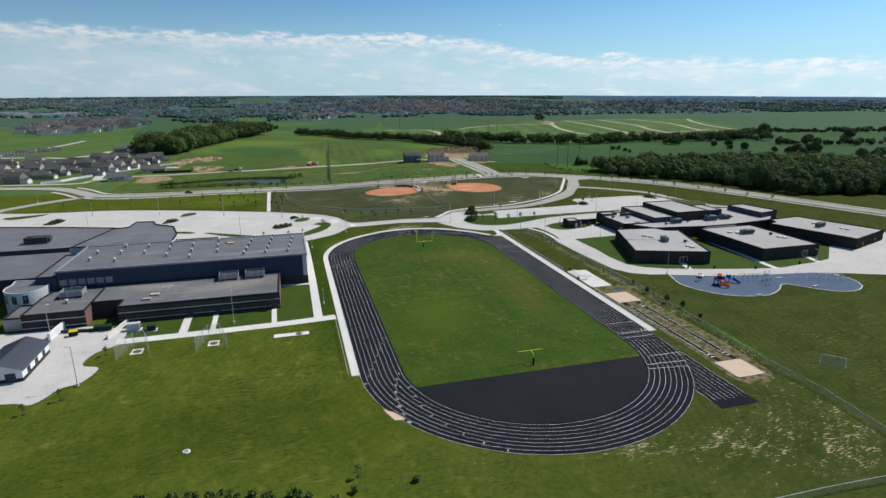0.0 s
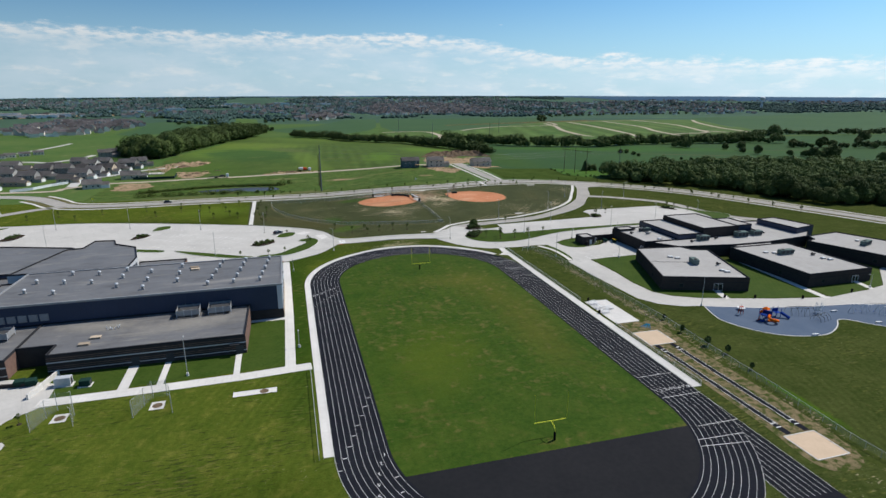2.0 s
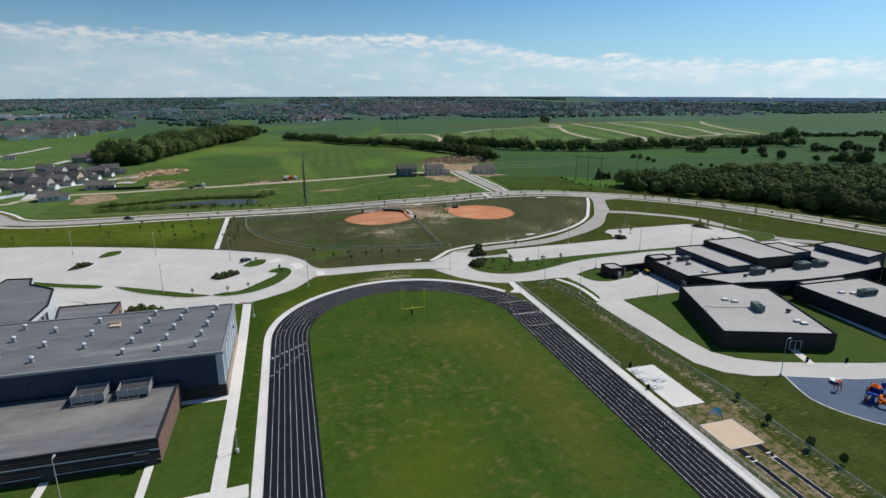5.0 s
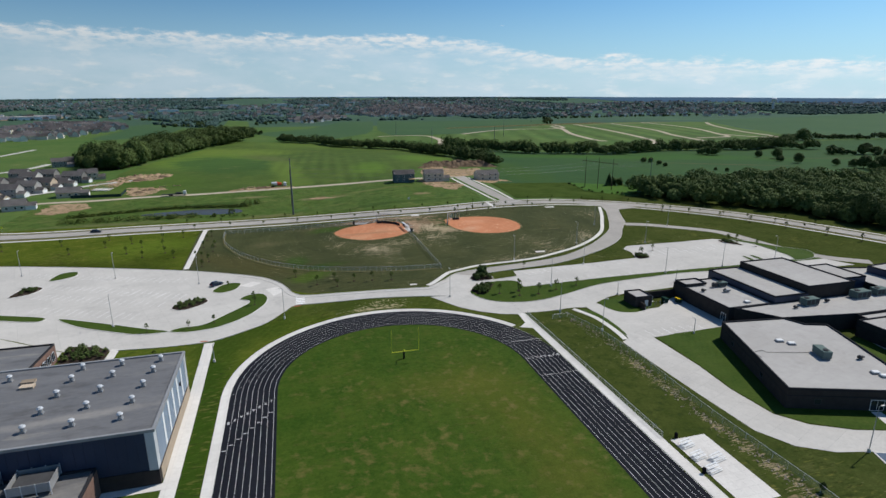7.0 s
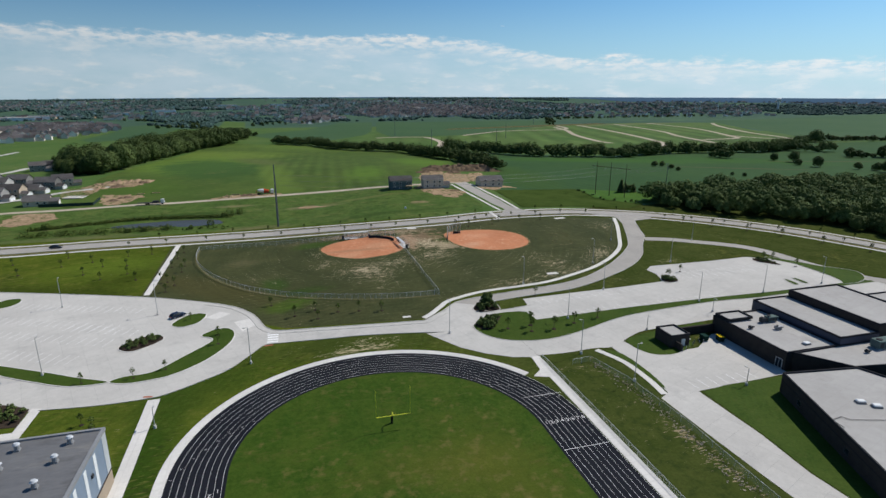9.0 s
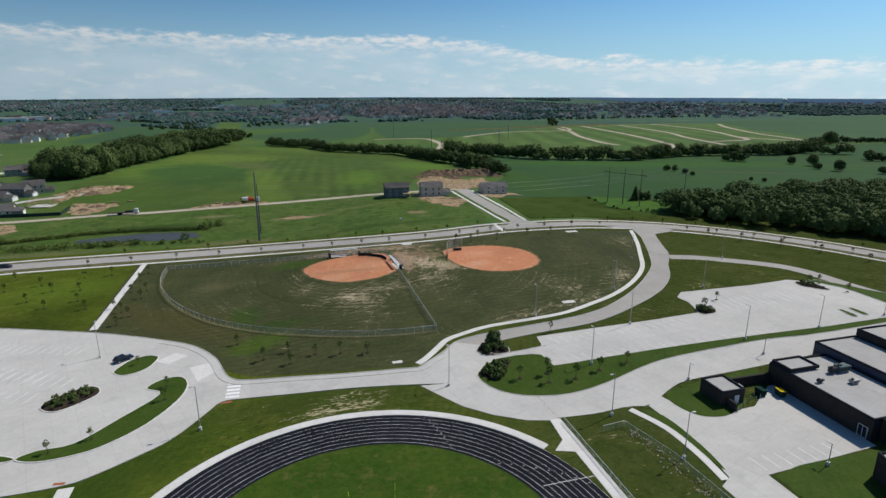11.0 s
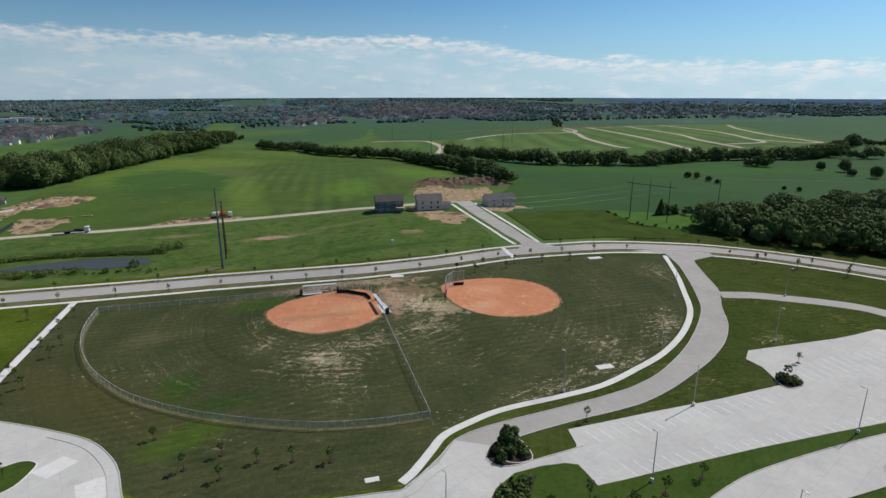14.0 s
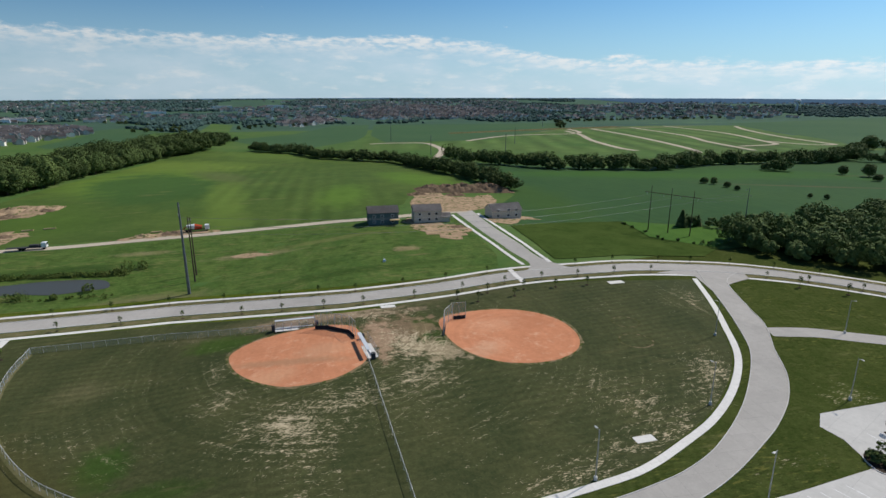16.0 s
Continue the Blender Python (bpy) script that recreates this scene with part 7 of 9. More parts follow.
ESTATE_MID = [(180, 2023), (425, 2915), (695, 3246), (890, 2792), (833, 2059), (577, 1779), (401, 1776), (248, 1761)]
ESTATE_NEAR = [(-33, 1580), (79, 1943), (152, 1676), (24, 1435)]
ESTATE_WEST = [(-432, 960), (-366, 1000), (-345, 1312), (-466, 1560), (-590, 1540), (-570, 1250), (-520, 1040)]


def clear_of(x, y):
    return not (y < 1560 and -80 < x < 1150) and not (x > 1000 and y < 1500 and x < 2000) and not (x < -300 and y < 1750) and not any(inside(x, y, e) for e in (ESTATE_MID, ESTATE_NEAR)) and not (-240 < x < -100 and y < 1650)


blob_stuff("far_woodland", far_spots(6500, 1450, 3000, 31, lambda x, y: wooded(x, y) and clear_of(x, y)), 5.5, 41, "far dark green woods toward the horizon", "leaf_hazed")
blob_stuff("far_woodland", far_spots(8000, 2600, 4780, 32, lambda x, y: clear_of(x, y) and noise.noise((x * 0.0022, y * 0.0008, 9)) + 0.5 * noise.noise((x * 0.008, y * 0.003, 3)) > -0.05 and (x < 0.52 * y or math.hypot(x, y) < 3500)), 7.5, 42, "dark green woods along the horizon", "leaf_hazed")
blob_stuff("far_copse", scatter([(-405, 1769), (-343, 1983), (-238, 2357), (-188, 2135), (-229, 1880), (-239, 1560), (-331, 1622)], 11, 81) + hedge_spots([(-192, 1314), (-204, 1595), (-188, 1724)], 5, 9, 82) + hedge_spots([(-330, 1480), (-260, 1380), (-200, 1310)], 9, 9, 85), 6.5, 84, "dark copses beyond the crop hill", "leaf_hazed")
wood_stuff("copse", scatter([(-154, 1046), (-129, 1132), (-83, 1056), (-81, 951), (-128, 967)], 8, 83), 11, 1.2, 86, "dark copse behind the crop hill", leaves=420)
tagged(part("road_far", band([(138, 2000), (142, 2100), (150, 2300), (150, 2520)], 16, 1.2), "road"), "pale far road between estates", "road", kind="structure")
town_patch = [(x, y, 0.25) for x, y in scatter(ESTATE_MID, 27, 54)] + [(x, y, 0.5) for x, y in scatter(ESTATE_NEAR, 22, 55)]


# ---- houses ----
def gable_arrays(x, y, z, lx, ly, h, rise, turn):
    c, s = math.cos(turn), math.sin(turn)

    def tr(p):
        return (x + p[0] * c - p[1] * s, y + p[0] * s + p[1] * c, z + p[2])

    a, b, o = lx / 2, ly / 2, 0.5
    walls = [tr(p) for p in ((-a, -b, -1), (a, -b, -1), (a, b, -1), (-a, b, -1), (-a, -b, h), (a, -b, h), (a, b, h), (-a, b, h), (-a, 0, h + rise), (a, 0, h + rise))]
    wf = [(0, 1, 5, 4), (1, 2, 6, 5), (2, 3, 7, 6), (3, 0, 4, 7), (4, 7, 8), (5, 9, 6)]
    k = rise / b
    roofs = [tr(p) for p in ((-a - o, -b - o, h - o * k), (a + o, -b - o, h - o * k), (a + o, 0, h + rise), (-a - o, 0, h + rise), (-a - o, b + o, h - o * k), (a + o, b + o, h - o * k))]
    rf = [(0, 1, 2, 3), (3, 2, 5, 4)]
    return walls, wf, roofs, rf


def town(name, spots, seed, label, lift=0.4):
    rng = random.Random(seed)
    W, WF, Rf, RF = [], [], [], []
    for x, y, turn in spots:
        lx, ly, h = rng.uniform(11, 16), rng.uniform(8.5, 11), rng.choice((3.2, 5.6, 5.6))
        w, wf, r, rf = gable_arrays(x, y, height(x, y) + lift, lx, ly, h, rng.uniform(3.0, 4.4), turn + rng.uniform(-0.1, 0.1) + rng.choice((0, math.pi / 2)))
        WF += [tuple(i + len(W) for i in f) for f in wf]
        RF += [tuple(i + len(Rf) for i in f) for f in rf]
        W += w
        Rf += r
    t = thing(name, label, "houses", kind="stuff")
    for nm, v, f, m in (("walls", W, WF, "town_wall"), ("roofs", Rf, RF, "town_roof")):
        me = bpy.data.meshes.new(nm)
        me.from_pydata(v, [], f)
        me.materials.append(MAT[m])
        part(nm, me, m, t)


town("housing_estate", [(x, y, 0.3) for x, y in scatter(ESTATE_WEST, 21, 51)], 61, "dense estate of grey-roofed family houses")
town("housing_estate_far", town_patch, 62, "far estate of grey-roofed houses", 0.8)
town("far_town", [(x, y, 0.3) for x, y in far_spots(2600, 1800, 4200, 53, lambda x, y: clear_of(x, y) and noise.noise((x * 0.0016, y * 0.001, 12)) > -0.15)], 63, "scattered pale houses of a far town", 2.0)
for x, y, lx, ly, h in (((-840, 1878, 70, 30, 12), (-770, 1825, 90, 40, 9), (-720, 1815, 60, 40, 9), (-690, 1850, 50, 30, 11), (560, 2500, 80, 40, 9), (-470, 2420, 70, 30, 9), (-330, 2700, 90, 30, 10), (-160, 2600, 60, 30, 8), (-60, 3100, 80, 30, 12)) + ((70, 2450, 50, 26, 8), (330, 3300, 90, 40, 12), (840, 2650, 70, 30, 9), (1080, 2300, 60, 26, 8), (1290, 2350, 50, 24, 8), (1700, 2300, 60, 30, 9), (-560, 2150, 60, 26, 9), (150, 2900, 60, 50, 14), (-300, 3000, 90, 40, 12), (1500, 2600, 80, 40, 10))):
    b = thing("far_warehouse", "pale flat-roofed commercial building far off", "building", (x, y, height(x, y) - 1), 20, group="far commercial buildings")
    part("wall", box(-lx / 2, -ly / 2, 0, lx / 2, ly / 2, h), "metal_white", b)
    part("roof", box(-lx / 2 - 0.5, -ly / 2 - 0.5, h, lx / 2 + 0.5, ly / 2 + 0.5, h + 0.8), "roof_light", b)
# the rim of the land, its blue haze painted on and faintly glowing
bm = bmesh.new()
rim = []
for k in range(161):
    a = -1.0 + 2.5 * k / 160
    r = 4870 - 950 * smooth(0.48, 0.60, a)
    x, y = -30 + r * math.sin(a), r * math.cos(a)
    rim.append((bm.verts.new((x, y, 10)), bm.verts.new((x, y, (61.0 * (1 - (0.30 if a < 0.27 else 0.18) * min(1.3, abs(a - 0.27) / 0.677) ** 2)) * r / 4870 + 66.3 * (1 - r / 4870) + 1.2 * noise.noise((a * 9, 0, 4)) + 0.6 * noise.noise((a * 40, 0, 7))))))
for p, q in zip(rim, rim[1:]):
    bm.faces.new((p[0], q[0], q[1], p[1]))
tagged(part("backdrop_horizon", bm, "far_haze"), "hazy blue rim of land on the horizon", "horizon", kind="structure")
# water tower on the skyline
tw = thing("water_tower", "pale spheroid water tower on the skyline", "water tower", (1912, 1885, height(1912, 1885)))
part("stem", rod((0, 0, 0), (0, 0, 38), 5, 3.2, 16), "metal_light", tw)
bm = bmesh.new()
bmesh.ops.create_uvsphere(bm, u_segments=20, v_segments=12, radius=11, matrix=Matrix.Translation((0, 0, 43)) @ Matrix.Diagonal((1, 1, 0.62, 1)))
part("tank", bm, "metal_white", tw)


def house(x, y, turn, lx, ly, h, wall, label, garage=True, rise=3.0, group="estate houses"):
    hs = thing("house", label, "house", (x, y, height(x, y)), turn, group=group)
    w, wf, r, rf = gable_arrays(0, 0, 0, lx, ly, h, rise, 0)
    me = bpy.data.meshes.new("wall")
    me.from_pydata(w, [], wf)
    me.materials.append(MAT[wall])
    part("wall", me, wall, hs)
    me = bpy.data.meshes.new("roof")
    bm = bmesh.new()
    vs = [bm.verts.new(p) for p in r]
    for f in rf:
        bm.faces.new([vs[i] for i in f])
    bmesh.ops.solidify(bm, geom=bm.faces[:], thickness=0.2)
    part("roof", bm, "shingle", hs)
    for sx in (-0.3, 0.05, 0.32):
        for z in ((1.0, 3.8) if h > 4 else (1.0,)):
            for sy in (-1, 1):
                yy = sy * (ly / 2)
                xx = sx * lx
                fr = part("window", box(xx - 0.75, yy - 0.06, z, xx + 0.75, yy + 0.06, z + 1.4), "metal_white", hs)
                part("pane", box(xx - 0.62, yy - 0.08, z + 0.12, xx + 0.62, yy + 0.08, z + 1.28), "glass", fr)
    if garage:
        w, wf, r, rf = gable_arrays(lx / 2 + 2.2, -ly * 0.18, 0, 5.0, 6.4, 2.8, 1.6, 0)
        me = bpy.data.meshes.new("garage")
        me.from_pydata(w, [], wf)
        front = "siding_white" if int(abs(x)) % 3 == 0 else wall
        me.materials.append(MAT[front])
        g = part("garage", me, front, hs)
        bm = bmesh.new()
        vs = [bm.verts.new(p) for p in r]
        for f in rf:
            bm.faces.new([vs[i] for i in f])
        bmesh.ops.solidify(bm, geom=bm.faces[:], thickness=0.15)
        part("garage_roof", bm, "shingle", g)
        part("garage_door", box(lx / 2 + 4.66, -ly * 0.18 - 2.3, 0, lx / 2 + 4.76, -ly * 0.18 + 2.3, 2.3), "metal_white", g)
    return hs


h1 = house(56.5, 389, 178, 15, 10, 6.4, "siding_teal", "dark teal new house with a grey shingle roof", False, 2.6, "new houses")
h2 = house(79.5, 389, -4, 14, 10, 6.2, "siding_new", "tan new house with a grey shingle roof and porch", True, 2.6, "new houses")
h3 = house(121.6, 387, 4, 17, 10, 4.6, "siding_new", "low tan new house with a broad grey roof", False, 3.0, "new houses")
part("deck", box(-7.8, 5.0, 2.6, -3.0, 8.0, 2.9), "timber", h1, "raised timber deck")
rngh = random.Random(8)
HOUSES = ([(-183, 361, 14), (-209, 393, -8), (-232, 417, -8), (-238, 404, -8), (-242, 388, -8), (-204, 407, -8), (-197, 419, -8), (-192, 431, -8), (-187, 444, -8), (-182, 459, -8), (-166, 397, 8), (-226, 442, -8), (-219, 455, -8), (-264, 464, -8), (-242, 446, -8), (-214, 468, -8), (-176, 470, 20)] + [(-258, 420, -8), (-262, 404, -8), (-266, 386, -8), (-284, 420, -8), (-288, 402, -8), (-246, 478, -6), (-280, 482, 0), (-300, 470, 0), (-310, 496, 0), (-236, 590, 20), (-228, 602, 20), (-292, 440, 5), (-268, 438, -6), (-252, 368, -8), (-282, 380, -8), (-208, 482, -8), (-230, 492, -8)])
for k, (x, y, a) in enumerate(HOUSES):
    house(x, y, a, rngh.uniform(11, 14), rngh.uniform(8.5, 10), rngh.choice((3.4, 5.8, 5.8)), ("siding_grey", "siding_tan", "siding_grey")[k % 3], "%s sided family house with a dark shingle roof" % ("grey", "tan", "pale grey")[k % 3])
for k, (x, y) in enumerate([(-348, 600), (-337, 622), (-328, 634), (-320, 650), (-356, 588), (-342, 610)]):
    house(x, y, 20, 10, 9, 3.2, "town_wall", "unfinished pale house shell on bare soil", False, 2.0, "house shells")
house(320, 280, 30, 14, 9, 5, "siding_grey", "grey farmhouse half hidden in a wood", False, 3.0, "farm houses")
# foundation walls of the plot by the pond
fd = thing("foundation", "poured concrete house foundation on bare soil", "foundation", (-156, 356, 0.15), 8)
for q in ((-7, -4.5, 7, -4.2), (-7, 4.2, 7, 4.5), (-7, -4.5, -6.7, 4.5), (6.7, -4.5, 7, 4.5), (0, -4.5, 0.3, 4.5)):
    part("footing_wall", box(q[0], q[1], 0, q[2], q[3], 1.2), "concrete_new", fd)


def board_fence(line, tall, mat, label):
    f = thing("board_fence", label, "fence", group="garden fences")
    for a, b in zip(line, line[1:]):
        n = max(1, round(math.dist(a, b) / 2.4))
        for k in range(n):
            p, q = [(a[0] + (b[0] - a[0]) * t / n, a[1] + (b[1] - a[1]) * t / n) for t in (k, k + 1)]
            d = Vector((q[1] - p[1], p[0] - q[0])).normalized() * 0.06
            part("panel", prism([p, q, (q[0] + d.x, q[1] + d.y), (p[0] + d.x, p[1] + d.y)], height(*p), height(*p) + tall), mat, f)
            part("post", box(p[0] - 0.08, p[1] - 0.08, height(*p), p[0] + 0.08, p[1] + 0.08, height(*p) + tall + 0.1), mat, f)


board_fence([(-232, 356), (-221, 363), (-214, 376), (-206, 385)], 1.9, "fence_white", "white board garden fence behind houses")
board_fence([(-163, 389), (-148, 387), (-133, 386), (-133.5, 395), (-134, 404)], 1.9, "fence_green", "dark green board fence round a building plot")
tagged(part("pond_small", sheet(curve([(-230, 519), (-224, 525), (-216, 523), (-214, 518), (-222, 515)], 4, True), 0.12), "water"), "small pale pond behind the houses", "water", kind="structure")

rngm = random.Random(77)
for k, (x, y, r, h) in enumerate([(-150, 462, 4, 1.6), (-141, 470, 5, 2.0), (-128, 470, 4, 1.8), (-146, 446, 3.5, 1.2), (-136, 450, 4, 1.5), (-122, 462, 3, 1.4), (-130, 408, 2.5, 1.0), (-120, 404, 3, 1.1), (-125, 396, 2.4, 0.9), (-56, 388, 3, 1.0), (-44, 390, 3.5, 1.1), (88, 452, 4, 1.6), (98, 448, 3, 1.2), (112, 446, 4, 1.5), (92, 374, 2.4, 0.8)]):
    bm = bmesh.new()
    bmesh.ops.create_grid(bm, x_segments=16, y_segments=16, size=1)
    for v in bm.verts:
        u, w = v.co.x * r * 1.5, v.co.y * r
        f = max(0.0, 1 - v.co.x ** 2) * max(0.0, 1 - v.co.y ** 2)
        v.co = Vector((x + u, y + w, height(x + u, y + w) + 0.1 + f * h * (0.8 + 0.9 * noise.noise(((x + u) * 0.5, (y + w) * 0.5, k)))))
    tagged(part("spoil_heap", bm, "mound" if k % 3 else "dirt"), "small heap of dug brown soil", "soil heap", group="soil heaps")


# timber frame of a house going up
fh = thing("unfinished_house", "bare timber frame of a house being built", "house", (-152, 416, height(-152, 416) + 0.1), -8)
part("slab", box(-6, -4.5, 0, 6, 4.5, 0.3), "concrete_new", fh)
for k in range(13):
    for sy in (-4.4, 4.4):
        part("stud", box(-6 + k, sy - 0.06, 0.3, -5.9 + k, sy + 0.06, 3.0), "timber", fh)
for k in range(10):
    for sx in (-5.95, 5.95):
        part("stud", box(sx - 0.06, -4.4 + 0.95 * k, 0.3, sx + 0.06, -4.3 + 0.95 * k, 3.0), "timber", fh)
for sy in (-4.4, 4.4):
    part("top_plate", box(-6.05, sy - 0.08, 3.0, 6.05, sy + 0.08, 3.15), "timber", fh)
for k in range(9):
    x = -6 + 1.5 * k
    for sy in (-1, 1):
        part("rafter", rod((x, sy * 4.8, 3.0), (x, 0, 5.4), 0.07, None, 4), "timber", fh)
part("ridge_board", box(-6.1, -0.06, 5.25, 6.1, 0.06, 5.45), "timber", fh)
sn = thing("road_sign", "small yellow warning sign by the boulevard", "road sign", (-167, 304.5, height(-167, 304.5)), 10)
part("post", rod((0, 0, 0), (0, 0, 2.2), 0.04, None, 6), "metal_grey", sn)
bm = box(-0.5, -0.03, -0.5, 0.5, 0.03, 0.5)
bm.transform(Matrix.Translation((0, -0.06, 2.3)) @ Matrix.Rotation(math.pi / 4, 4, "Y"))
part("plate", bm, "yellow_paint", sn)

mk = thing("utility_box", "small white utility box in the rough grass", "utility box", (48.2, 331.3, height(48.2, 331.3)), 12)
part("body", box(-0.5, -0.4, 0, 0.5, 0.4, 0.9, bevel=0.05), "metal_white", mk)
part("lid", box(-0.55, -0.45, 0.9, 0.55, 0.45, 1.0, bevel=0.03), "metal_light", mk)
# ---- see-through wire mesh ----
def wire(name, amount, colour):
    m = bpy.data.materials.new(name)
    m.use_nodes = True
    N, L = m.node_tree.nodes, m.node_tree.links
    p, o = N["Principled BSDF"], N["Material Output"]
    p.inputs["Base Color"].default_value, p.inputs["Roughness"].default_value, p.inputs["Metallic"].default_value = (*colour, 1), 0.5, 0.3
    t, x = N.new("ShaderNodeBsdfTransparent"), N.new("ShaderNodeMixShader")
    x.inputs[0].default_value = amount
    L.new(t.outputs[0], x.inputs[1])
    L.new(p.outputs[0], x.inputs[2])
    L.new(x.outputs[0], o.inputs["Surface"])
    return m


MAT["chain_link"] = wire("chain_link", 0.17, (0.62, 0.63, 0.63))
MAT["net"] = wire("net", 0.15, (0.55, 0.56, 0.56))


def fence(line, tall, gap, label, rail_top=True, mat="chain_link", post_r=0.035):
    f = thing("chain_link_fence", label, "fence")
    for a, b in zip(line, line[1:]):
        n = max(1, round(math.dist(a, b) / gap))
        for k in range(n):
            x, y = a[0] + (b[0] - a[0]) * k / n, a[1] + (b[1] - a[1]) * k / n
            part("post", rod((x, y, height(x, y)), (x, y, height(x, y) + tall + 0.06), post_r, None, 6), "mesh_fence", f)
        za, zb = height(*a), height(*b)
        if rail_top:
            part("rail", rod((a[0], a[1], za + tall), (b[0], b[1], zb + tall), 0.05, None, 6), "mesh_fence", f)
        bm = bmesh.new()
        bm.faces.new([bm.verts.new(p) for p in ((*a, za + 0.05), (*b, zb + 0.05), (*b, zb + tall), (*a, za + tall))])
        part("wire_mesh", bm, mat, f)
    x, y = line[-1]
    part("post", rod((x, y, height(x, y)), (x, y, height(x, y) + tall + 0.06), post_r, None, 6), "mesh_fence", f)
    return f


fence([(44.2, 133), (44.2, 100), (44.1, 66)], 1.2, 3.0, "low chain-link fence along the track apron")
fence([(44.1, 45), (44.1, 25), (44.1, 9)], 1.2, 3.0, "low chain-link fence along the track apron")
fence([(50.2, 127.7), (55.5, 128.2), (58.6, 116), (59.4, 105), (59.9, 95), (59.5, 83), (59.3, 70), (59.8, 58), (60.4, 45), (59.4, 22), (58.8, 2), (57.4, -17), (58.0, -32), (56.0, -48)], 1.5, 3.0, "chain-link fence beside the stony ditch")
fence([(-44.2, 4.5), (-44.2, 24), (-44.2, 40.4)], 1.2, 3.0, "low chain-link fence beside the track walk")
outfield = curve([(-57.8, 269.6), (-57.4, 258.0), (-55.4, 246.6), (-51.7, 236.0), (-47.0, 226.2), (-41.6, 218.0), (-34.8, 209.8), (-27.8, 203.8), (-20.5, 198.8), (-12.3, 194.8), (-3.6, 191.4), (5.0, 188.8), (12.4, 187.2), (21.2, 186.2), (30.3, 186.2)], 4)
fence(outfield, 1.8, 3.0, "curving chain-link outfield fence")
tagged(part("warning_strip", band(outfield, 1.1, 0.03), "verge"), "worn bare strip under the outfield fence", "soil", kind="structure")
fence([(-57.9, 270.0), (-33.8, 270.2), (-10, 271), (5.6, 272.2)], 1.8, 3.0, "chain-link foul line fence")
fence([(30.4, 186.0), (30.3, 215), (30.2, 246)], 1.7, 3.0, "straight chain-link foul line fence")
fence([(17.8, 272.2), (21.6, 271.8), (27.6, 267.0), (28.8, 262.5)], 5.0, 2.5, "tall chain-link backstop behind the infield", post_r=0.06)
fence([(53.4, 257.6), (55.6, 264.6), (59.4, 269.4), (63.6, 269.2)], 5.0, 2.5, "tall chain-link backstop behind the infield", post_r=0.06)
for a, b in (((17.8, 271.9), (21.6, 271.5)), ((21.6, 271.5), (27.4, 266.8)), ((27.4, 266.8), (28.5, 262.6)), ((53.6, 257.6), (55.8, 264.2)), ((59.6, 269.0), (63.4, 268.9))):
    d = Vector((b[1] - a[1], a[0] - b[0])).normalized() * 0.08
    tagged(part("backstop_board", prism([a, b, (b[0] + d.x, b[1] + d.y), (a[0] + d.x, a[1] + d.y)], 0.0, 1.1), "trim_dark"), "dark padded boards at the backstop's foot", "boards")


def dugout(x, y, turn, L=11.0):
    d = thing("dugout", "fenced ball field dugout with a metal bench and roof", "dugout", (x, y, 0), turn, group="dugouts")
    part("slab", box(-L / 2, -1.4, 0, L / 2, 1.4, 0.08), "concrete_new", d)
    part("bench", box(-L / 2 + 0.6, -0.2, 0.4, L / 2 - 0.6, 0.2, 0.47), "metal_white", d)
    part("roof", box(-L / 2, 0.5, 2.3, L / 2, 1.5, 2.38), "metal_light", d)
    for k in range(6):
        xx = -L / 2 + L * k / 5
        for yy in (-1.4, 1.4):
            part("post", rod((xx, yy, 0), (xx, yy, 2.4), 0.04, None, 6), "mesh_fence", d)
    for yy in (-1.4, 1.4):
        bm = bmesh.new()
        bm.faces.new([bm.verts.new(p) for p in ((-L / 2, yy, 0.1), (L / 2, yy, 0.1), (L / 2, yy, 2.3), (-L / 2, yy, 2.3))])
        part("wire_mesh", bm, "chain_link", d)
    for xx in (-L / 2 - 0.5, L / 2 + 0.5):
        part("locker", box(xx - 0.45, -0.5, 0, xx + 0.45, 0.5, 1.6, bevel=0.03), "unit_dark", d)


dugout(12.0, 273.6, 0)
dugout(31.2, 255.0, 96)


# ---- lamps ----
def lamp(x, y, turn, tall=10.0, label="tall grey car park lamp on a concrete base"):
    l = thing("street_lamp", label, "street lamp", (x, y, 0), turn, group="site lamps")
    part("base", rod((0, 0, 0), (0, 0, 0.75), 0.32, 0.30, 12), "concrete_new", l)
    part("pole", rod((0, 0, 0.7), (0, 0, tall), 0.10, 0.065, 8), "lamp_grey", l)
    part("arm", rod((0, 0, tall - 0.15), (0.7, 0, tall - 0.05), 0.04, None, 6), "lamp_grey", l)
    part("lamp_head", box(0.5, -0.18, tall - 0.12, 1.25, 0.18, tall, bevel=0.03), "lamp_grey", l)


for x, y, a in ((-73.1, 46.3, 90), (79.6, 51.4, 0), (55.3, 132.6, 180), (60.4, 115.9, 0), (25, 154.3, 100), (63.4, 155.3, 95), (113, 157.2, 95), (140.4, 158.2, 95), (88.0, 175.6, 200), (168.8, 160.4, 90), (-29.4, 150.2, 180), (-59.6, 192.3, 90), (-78.6, 157.1, 90), (-90.9, 207.5, 90), (-126, 219.8, 90), (-161.3, 226.7, 90), (-206.2, 277.9, 90), (-105, 17.4, 170), (-120.8, 48.2, 60), (-152, 188, 90), (63, 188.8, 100), (101, 205.2, 120), (129, 237, 120), (166, 226.5, 300), (133, 198.4, 270)):
    lamp(x, y, a)
for x, y, a in ((-46.5, 55.1, 90), (-46.9, 125.2, 90), (81.8, 141.6, 270), (110.6, 148.2, 270), (85.0, 107.2, 90), (150, 50.5, 90)):
    lamp(x, y, a, 4.6, "short grey path lamp beside a walk")


